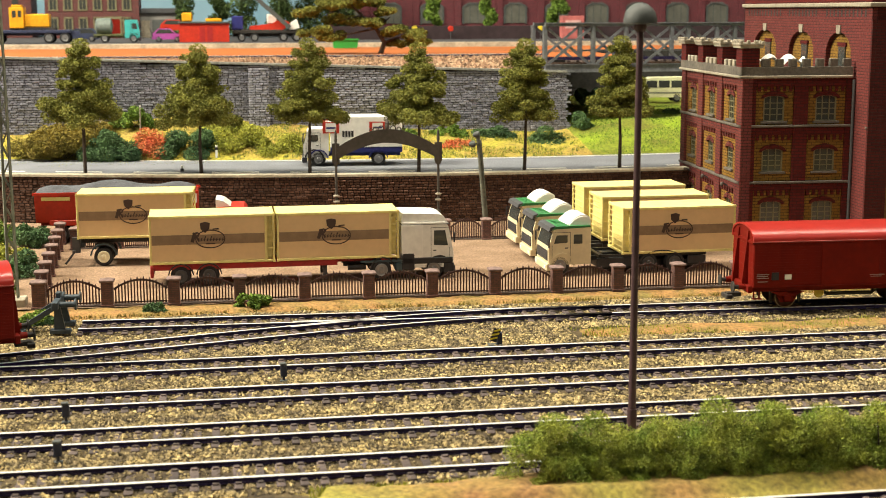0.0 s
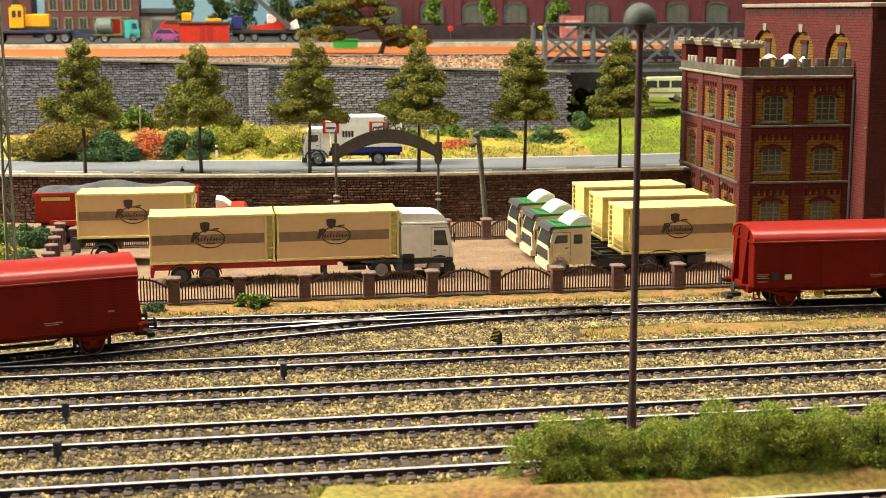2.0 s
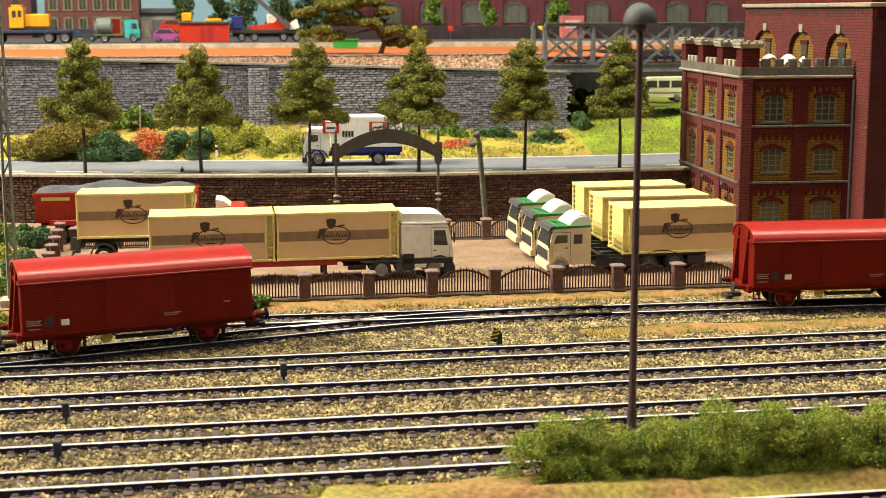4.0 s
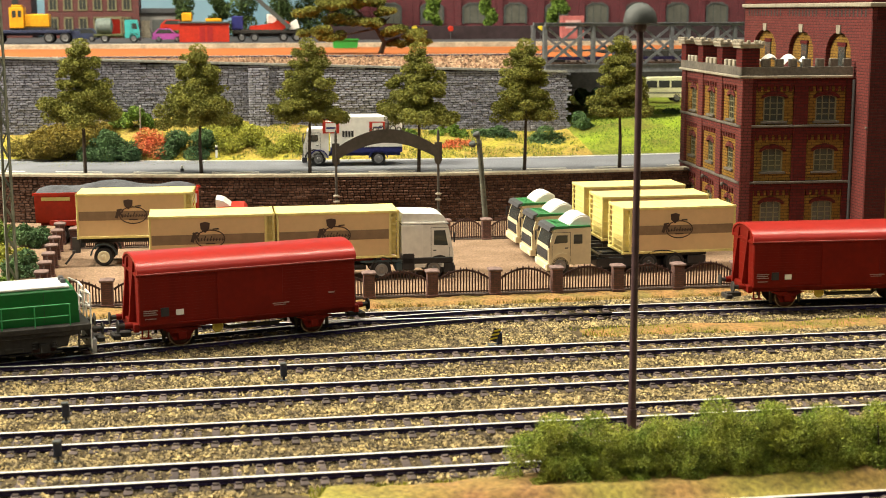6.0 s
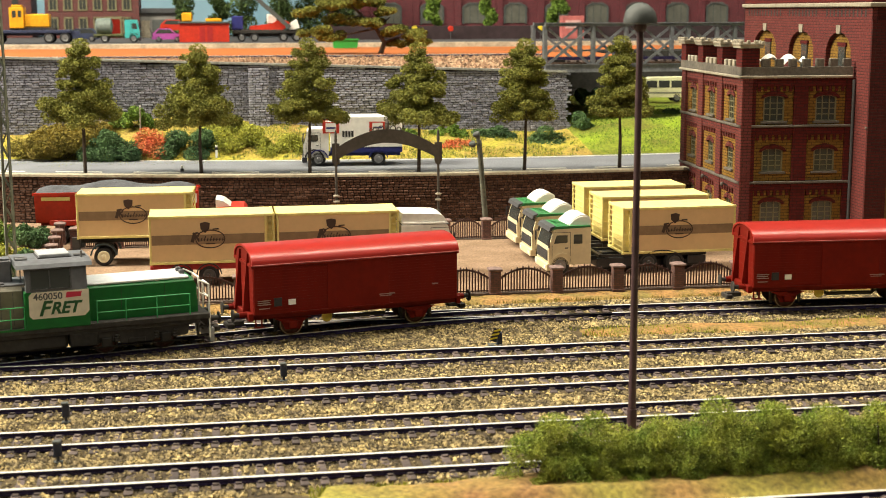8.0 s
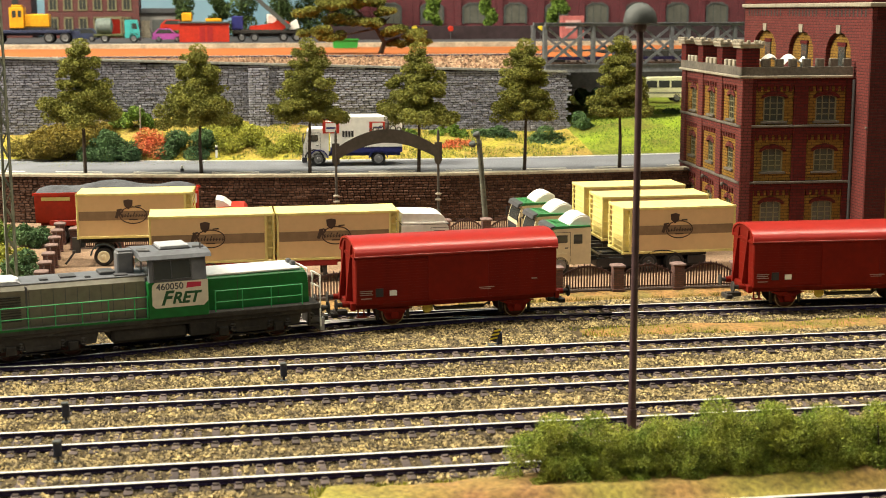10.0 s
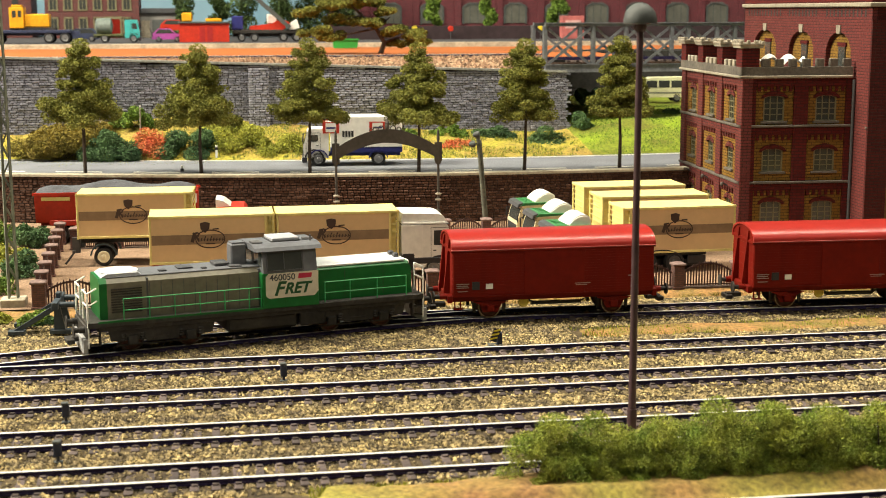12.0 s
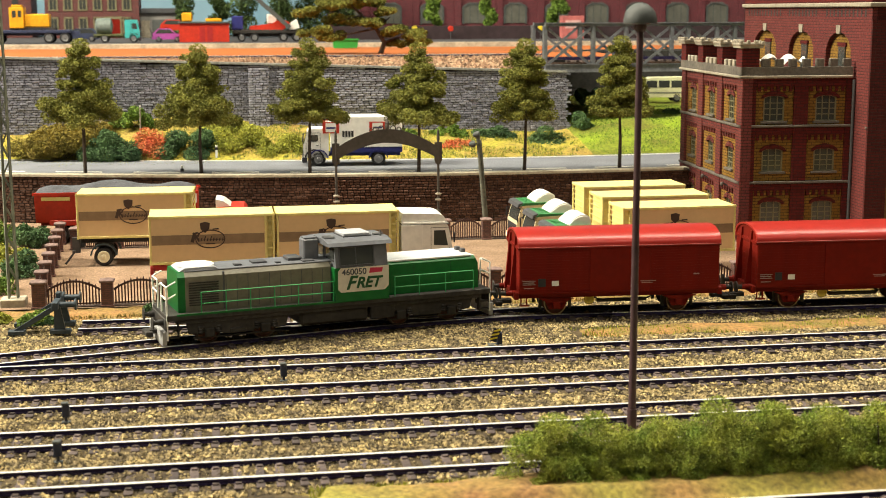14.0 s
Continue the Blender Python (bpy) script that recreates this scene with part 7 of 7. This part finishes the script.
def van(x, y, z, rz):
    t = thing("minibus", "cream minibus parked behind the bridge", "van", x, y, z, rz)
    out = [(-2.2, 0.4), (2.3, 0.4), (2.35, 1.0), (1.75, 1.2), (1.2, 1.95), (0.9, 2.1), (-2.1, 2.15), (-2.25, 1.9)]
    part("body", Shape().prism(out, -0.9, 0.9), mat("minibus_cream", (0.72, 0.7, 0.45), 0.4, 0, 0.05, 4, 0.03), t, "cream body")
    for s in (-1, 1):
        lo, hi = min(s * 0.9, s * 0.912), max(s * 0.9, s * 0.912)
        for a, b in ((0.35, 1.2), (-0.75, 0.2), (-1.95, -0.9)):
            part("side_window", Shape().prism([(a, 1.25), (b + (0.35 if b == 1.2 else 0), 1.25), (b, 1.85), (a, 1.85)], lo, hi), glass, t)
        part("side_stripe", Shape().box(-2.15, 2.2, lo, hi, 0.75, 0.85), rim_silver, t)
    part("windscreen", Shape().add([(1.76, -0.75, 1.22), (1.76, 0.75, 1.22), (1.24, 0.72, 1.92), (1.24, -0.72, 1.92), (1.72, -0.75, 1.2), (1.72, 0.75, 1.2), (1.2, 0.72, 1.9), (1.2, -0.72, 1.9)], [(0, 1, 2, 3), (7, 6, 5, 4), (0, 4, 5, 1), (1, 5, 6, 2), (2, 6, 7, 3), (3, 7, 4, 0)]), glass, t)
    for xx in (1.45, -1.4):
        axle(t, xx, 0.36, 0.9, w=0.25)


def small_car(x, y, z, rz, paint, label, l=3.9):
    t = thing("parked_car", label, "car", x, y, z, rz)
    out = [(-l / 2, 0.3), (l / 2, 0.3), (l / 2, 0.75), (l / 2 - 0.9, 0.9), (l / 2 - 1.5, 1.4), (-l / 2 + 0.7, 1.42), (-l / 2 + 0.1, 0.9)]
    part("body", Shape().prism(out, -0.8, 0.8), paint, t)
    for s in (-1, 1):
        part("side_window", Shape().prism([(l / 2 - 1.05, 0.92), (l / 2 - 1.52, 1.33), (-l / 2 + 0.75, 1.34), (-l / 2 + 0.4, 0.92)], min(s * 0.8, s * 0.812), max(s * 0.8, s * 0.812)), glass, t)
    for xx in (l / 2 - 0.75, -l / 2 + 0.75):
        axle(t, xx, 0.32, 0.8, w=0.2)


delivery_truck()
van(28.4, 58.5, 5.3, 175)
for _x in (-9.7, 20.5, -25.5):
    _m = thing("road_marker", "white roadside marker post with black band", "marker post", _x, float(road_y(_x)) + 10.6, 2.9, group="roadside markers")
    part("post", Shape().box(-0.08, 0.08, -0.06, 0.06, -0.1, 1.05, 0.02), white_paint, _m)
    part("black_band", Shape().box(-0.085, 0.085, -0.065, 0.065, 0.72, 0.9), black_plastic, _m)


def slope_stake():
    p = thing("slope_stake", "thin pale wooden stake on the meadow slope", "stake", -15.05, 43.0, float(slope_height(np.array(-15.05), np.array(43.0))))
    part("stake", Shape().rod((0, 0, -0.2), (0.03, 0, 2.1), 0.05, 6, 0.04), pale_stone, p)
    part("tip", Shape().rod((0.03, 0, 2.1), (0.03, 0, 2.25), 0.055, 6), white_paint, p, "white tip")
    b = thing("kerb_bollard", "small black and white bollard on the road", "bollard", -11.9, float(road_y(-11.9)) + 3.4, ROAD_Z + 0.02)
    part("foot", Shape().lathe([(0.13, 0.0), (0.13, 0.12), (0.08, 0.2)], n=8), black_plastic, b)
    part("top", Shape().lathe([(0.08, 0.18), (0.1, 0.3), (0.05, 0.4)], n=8), white_paint, b, "white top")


slope_stake()


# ---- upper level ----
def upper_level():
    gz = 9.95
    yellow = mat("crane_yellow", (0.75, 0.36, 0.01), 0.45, 0, 0.08, 3, 0.03)
    turquoise = mat("turquoise_cab", (0.05, 0.42, 0.42), 0.45, 0, 0.06, 3, 0.03)
    tank = mat("tank_grey_green", (0.16, 0.2, 0.18), 0.6, 0, 0.1, 3, 0.05)
    navy = mat("navy_steel", (0.03, 0.04, 0.09), 0.5, 0, 0.1, 3, 0.05)
    t = thing("low_loader", "navy low-loader trailer carrying a yellow shunter", "trailer", -29.5, 91, gz)
    chassis(t, -6, 6, 0.8, 1.25, navy, 6)
    part("bed", Shape().box(-6, 5.2, -1.3, 1.3, 1.05, 1.35, 0.04), navy, t, "navy load bed")
    for xx in (-3.6, -2.0, 3.0, 4.6):
        axle(t, xx, 0.55, 1.25)
    s = thing("yellow_shunter", "yellow shunting engine loaded on the trailer", "locomotive", -28.7, 91, gz + 1.36)
    part("cab", Shape().box(-2.3, -0.3, -1.3, 1.3, 0.2, 2.7, 0.08), yellow, s, "yellow cab")
    part("cab_window", Shape().box(-1.9, -1.35, -1.32, -1.29, 1.5, 2.3).box(-1.1, -0.6, -1.32, -1.29, 1.5, 2.3), glass, s)
    part("hood", Shape().box(-0.3, 3.2, -1.0, 1.0, 0.3, 1.9, 0.15), yellow, s, "yellow engine hood")
    part("cab_top", Shape().box(-2.0, -0.6, -1.0, 1.0, 2.7, 3.0, 0.1), yellow, s)
    part("underframe", Shape().box(-2.3, 4.0, -1.1, 1.1, 0.0, 0.3, 0.03), soot, s)
    # This scale and those set below are fitted to the camera's view.
    s.scale = (0.72, 0.8, 0.85)
    k = thing("tank_truck", "turquoise truck with grey-green tank", "truck", -19.6, 92, gz)
    chassis(k, -3.2, 2.6, 0.6, 0.85, mat("olive_bed", (0.12, 0.13, 0.05), 0.6, 0, 0.1, 3, 0.05))
    cab(k, 1.75, 1.9, 2.3, 2.75, turquoise)
    part("tank", Shape().lathe([(0.5, -3.0), (0.95, -2.8), (1.0, -1.0), (0.5, -0.8)], (0, 0, 2.0), "x", 16), tank, k, "grey-green tank")
    part("bed", Shape().box(-3.2, 0.6, -1.15, 1.15, 0.85, 1.05), MATS["olive_bed"], k)
    for xx in (1.9, -1.8):
        axle(k, xx, 0.5, 1.15)
    k.scale = (0.8, 0.85, 0.85)
    small_car(-24.0, 97, gz, 180, navy, "dark blue car parked on the street")
    small_car(-14.6, 93, gz, 0, mat("violet_paint", (0.4, 0.08, 0.36), 0.4, 0, 0.05, 3, 0), "violet car parked on the street", 3.4)
    small_car(-13.8, 97, gz + 0.9, 0, bright_red, "red car on a low wall", 3.6)
    sh = thing("red_shed", "flat red kiosk with orange crates on top", "shed", -10.8, 92.5, gz)
    part("wall", Shape().box(-3.6, 3.6, -1.4, 1.4, 0, 2.3, 0.03), bright_red, sh, "red wall")
    part("roof", Shape().box(-3.8, 3.8, -1.6, 1.6, 2.3, 2.5, 0.03), lamp_grey, sh, "grey flat roof")
    part("door", Shape().box(-0.7, 0.1, -1.43, -1.4, 0, 1.9).box(0.4, 1.2, -1.43, -1.4, 0, 1.9), red_paint, sh)
    part("crate", Shape().box(-3.2, -1.7, -0.8, 0.8, 2.5, 3.6, 0.15), yellow, sh, "orange crate")
    part("box", Shape().box(0.2, 2.6, -0.6, 0.6, 2.5, 2.9, 0.08), yellow, sh, "orange box")
    sh.scale = (0.72, 0.9, 0.85)
    c = thing("mobile_crane", "red and blue mobile crane with a grey boom", "crane", -4.0, 93, gz)
    chassis(c, -4.5, 4.5, 0.6, 1.0, soot)
    part("carrier", Shape().box(-4.5, 4.0, -1.2, 1.2, 0.95, 1.4, 0.05), soot, c)
    part("upper_body", Shape().prism([(-2.4, 1.4), (1.8, 1.4), (2.6, 2.2), (1.6, 2.7), (0.4, 2.1), (-2.4, 1.8)], -1.1, 1.1), bright_red, c, "red slewing body")
    part("cab", Shape().box(-4.6, -3.2, -1.0, 1.0, 1.4, 3.0, 0.1), blue_paint, c, "blue cab")
    part("counterweight", Shape().prism([(2.4, 1.2), (3.8, 1.6), (3.5, 2.6), (2.8, 2.2)], -1.15, 1.15), white_paint, c, "white counterweight")
    part("boom", Shape().bar((2.6, -1.3, 1.6), (-3.6, -1.3, 6.8), 0.5, 0.5), lamp_grey, c, "grey boom")
    part("boom_bracket", Shape().box(-0.2, 1.0, -0.5, 0.5, 2.1, 3.2, 0.08), white_paint, c)
    for xx in (-3.4, -1.8, 1.8, 3.4):
        axle(c, xx, 0.5, 1.15)
    c.scale = (0.85, 0.9, 0.9)
    g = thing("green_skip", "bright green skip beside the upper track", "container", 2.83, 78, 9.5)
    g.scale = (0.5, 0.8, 0.9)
    part("tub", Shape().prism([(-2.2, 0.1), (2.2, 0.1), (2.5, 1.0), (-2.5, 1.0)], -0.9, 0.9), mat("skip_green", (0.03, 0.32, 0.05), 0.45, 0, 0.06, 3, 0), g, "green tub")
    part("rim", Shape().box(-2.6, 2.6, -1.0, -0.85, 0.95, 1.08).box(-2.6, 2.6, 0.85, 1.0, 0.95, 1.08), MATS["skip_green"], g)
    b = thing("low_wall", "low dark wall along the upper street", "wall", 25, 99, gz, kind="structure")
    part("wall_body", Shape().box(-22, 40, -0.2, 0.2, -0.1, 1.5, 0.03), mat("sooty_plum", (0.035, 0.018, 0.022), 0.85, 0, 0.15, 2, 0.1), b)
    for x, z, col, n in ((12.5, 0.9, "marker_yellow", "yellow round sign"), (16.6, 1.3, "bright_red", "red sign"), (27.0, 0.9, "marker_yellow", "yellow round sign")):
        sg = thing("street_sign", n + " at the low wall", "sign", x, 98.2, gz)
        part("pole", Shape().rod((0, 0, -0.05), (0, 0, 1.0), 0.05, 6), dark_grey, sg)
        part("disc", Shape().lathe([(0.3, -0.05), (0.34, 0), (0.3, 0.05)], (0, 0, 1.2), "y", 14), MATS[col], sg, n)
    bx = thing("vending_kiosk", "pink-red kiosk on the upper street", "kiosk", 30.5, 97.5, gz)
    part("body", Shape().box(-1.3, 1.3, -0.6, 0.6, 0, 2.6, 0.05), mat("faded_pink", (0.5, 0.14, 0.13), 0.6, 0, 0.12, 2, 0), bx)
    part("hatch", Shape().box(-0.9, 0.9, -0.63, -0.6, 1.2, 2.1), mat("pale_pink", (0.62, 0.4, 0.38), 0.6, 0, 0.1, 2, 0), bx)

    # houses behind
    far_red = brick_mat("far_red_brick", (0.13, 0.032, 0.03), (0.1, 0.026, 0.025), (0.08, 0.04, 0.035), 0.6, 0.2)
    plum = brick_mat("plum_brick", (0.13, 0.022, 0.03), (0.1, 0.018, 0.026), (0.075, 0.022, 0.026), 0.6, 0.2)
    h = thing("town_house", "red brick town house with pale window surrounds", "house", -24.5, 118, gz)
    part("wall", Shape().box(-5.6, 5.6, 0, 6, 0, 9), far_red, h, "red brick wall")
    part("roof", Shape().prism([(-0.4, 9), (6.4, 9), (3, 11.5)], -5.9, 5.9, "x"), roof_felt, h, "dark roof")
    for r in range(3):
        for i in range(6):
            x = -4.6 + i * 1.75
            if r == 0 and i == 4:
                d = part("door", Shape().box(x - 0.9, x + 0.9, -0.06, 0, 0, 2.3), wagon_red, h, "brown door")
                part("door_surround", Shape().box(x - 1.1, x - 0.9, -0.1, 0, 0, 2.4).box(x + 0.9, x + 1.1, -0.1, 0, 0, 2.4).box(x - 1.1, x + 1.1, -0.1, 0, 2.3, 2.6), frame_cream, d)
                continue
            z = 0.75 + r * 2.7
            w = part("window", Shape().box(x - 0.38, x + 0.38, -0.03, 0.02, z, z + 1.6), glass, h, "dark window")
            part("surround", Shape().box(x - 0.55, x - 0.38, -0.08, 0, z - 0.1, z + 1.75).box(x + 0.38, x + 0.55, -0.08, 0, z - 0.1, z + 1.75).box(x - 0.55, x + 0.55, -0.08, 0, z + 1.6, z + 1.8).box(x - 0.6, x + 0.6, -0.1, 0, z - 0.15, z).box(x - 0.03, x + 0.03, -0.05, 0, z, z + 1.6), frame_cream, w)
    h2 = thing("brick_house", "red brick house at the street's end", "house", -37.5, 122, gz)
    part("wall", Shape().box(-6, 5.3, 0, 6, 0, 9), far_red, h2)
    part("roof", Shape().prism([(-0.4, 9), (6.4, 9), (3, 11.5)], -6.3, 5.6, "x"), roof_felt, h2)
    for r in range(3):
        for i in range(4):
            x = -4.4 + i * 2.6
            part("window", Shape().box(x - 0.4, x + 0.4, -0.04, 0.02, 0.8 + r * 2.7, 2.4 + r * 2.7), glass, h2)
    ga = thing("garage", "grey flat-roofed garage beside the town house", "garage", -16.4, 119, gz)
    part("wall", Shape().box(-2.6, 2.6, 0, 4, 0, 3.0), mat("garage_grey", (0.22, 0.21, 0.2), 0.8, 0, 0.1, 1, 0.05), ga)
    part("roof", Shape().box(-2.9, 2.9, -0.4, 4.2, 3.0, 3.6, 0.04), dark_grey, ga, "dark fascia")
    part("gate", Shape().box(-1.0, 2.2, -0.06, 0, 0, 2.2), lamp_grey, ga, "grey roller gate")
    part("side_door", Shape().box(-2.3, -1.3, -0.06, 0, 0, 2.1), pale_stone, ga)
    f = thing("factory_building", "long plum-red brick factory with arched windows", "factory", 45, 121, gz)
    part("wall", Shape().box(-40, 62, 0.5, 8, -0.5, 14), plum, f, "plum brick wall")
    for i in range(18):
        x = -38.0 + i * 5.5
        part("pilaster", Shape().box(x - 2.1 - 0.4, x - 2.1 + 0.4, 0.2, 0.5, 0, 14), plum, f)
        w = part("window", Shape().prism([(x - 1.3, 1.6), (x + 1.3, 1.6), (x + 1.3, 3.6), (x + 0.7, 4.0), (x - 0.7, 4.0), (x - 1.3, 3.6)], 0.4, 0.5), mat("dusty_glass", (0.12, 0.12, 0.1), 0.4, 0, 0.1, 2, 0), f, "dusty arched window")
        part("surround", Shape().box(x - 1.55, x - 1.3, 0.3, 0.5, 1.5, 3.7).box(x + 1.3, x + 1.55, 0.3, 0.5, 1.5, 3.7).bar((x - 1.4, 0.4, 3.7), (x - 0.7, 0.4, 4.1), 0.25).bar((x + 1.4, 0.4, 3.7), (x + 0.7, 0.4, 4.1), 0.25).box(x - 0.75, x + 0.75, 0.3, 0.5, 4.0, 4.25), lamp_grey, w)
        for q in (-0.5, 0.5):
            part("bar", Shape().box(x + q - 0.05, x + q + 0.05, 0.36, 0.42, 1.6, 3.9), lamp_grey, w)
    poplar = mat("poplar_foliage", (0.07, 0.11, 0.025), 0.9, 0, 0.2, 2, 0, second=(0.03, 0.06, 0.015), blotch=0.6, island=0.4)
    for i, (x, y, r, hh, leaf) in enumerate(((-13.6, 112, 1.3, 9, poplar), (-6.5, 114, 2.0, 9, poplar), (-2.0, 113, 1.8, 9, poplar), (1.8, 116, 2.2, 9, poplar), (-9.2, 116, 1.2, 9, poplar), (5.5, 117, 2.0, 9, poplar), (16.0, 106, 1.05, 8, fresh_green), (22.6, 106, 1.05, 8.5, fresh_green), (30.6, 105, 1.1, 9, fresh_green))):
        t = thing("poplar_tree", "tall narrow green tree behind the street", "tree", x, y, gz, group="street poplars")
        z0 = 1.3 if i > 5 else 0.3
        part("trunk", Shape().rod((0, 0, -0.1), (0, 0, hh * 0.8), 0.16, 6, 0.04), bark, t)
        rnd = random.Random(i)
        cs = [(rnd.uniform(-0.6, 0.6) * r, rnd.uniform(-0.6, 0.6) * r, z0 + k * (hh - z0) / 14) for k in range(1, 15)]
        v, fc = leaves(cs, [r * rnd.uniform(0.5, 0.75) * (1 if k < 10 else 0.7) for k in range(14)], 4200, 0.17, 1.0, 0.4)
        v[:, 2] = np.maximum(v[:, 2], 0.2)
        part("crown", quick("crown", v, fc, leaf), leaf, t)
    sky = mat("painted_sky", (0.15, 0.31, 0.42), 0.9, 0, 0.05, 0.05, 0, second=(0.22, 0.34, 0.42), blotch=0.05)
    tagged(part("backdrop", Shape().box(-91, 111, 135, 137, -1.8, 60), sky), "painted pale blue sky board behind the layout", "backdrop", "", "structure")


upper_level()
courses("brick", WALL, -24, 21, road_y, 0.02, lambda x: 2.94, 0.36, 0.17, brown_brick, (-3, 5, 1.4, 3), 0.022)
courses("stone", STONE, -26, 16.95, stone_y, 3.4, lambda x: float(stone_top(x)) + 0.02, 0.5, 0.18, grey_stone, (-5, 3, 6, 9), 0.02)


motions()
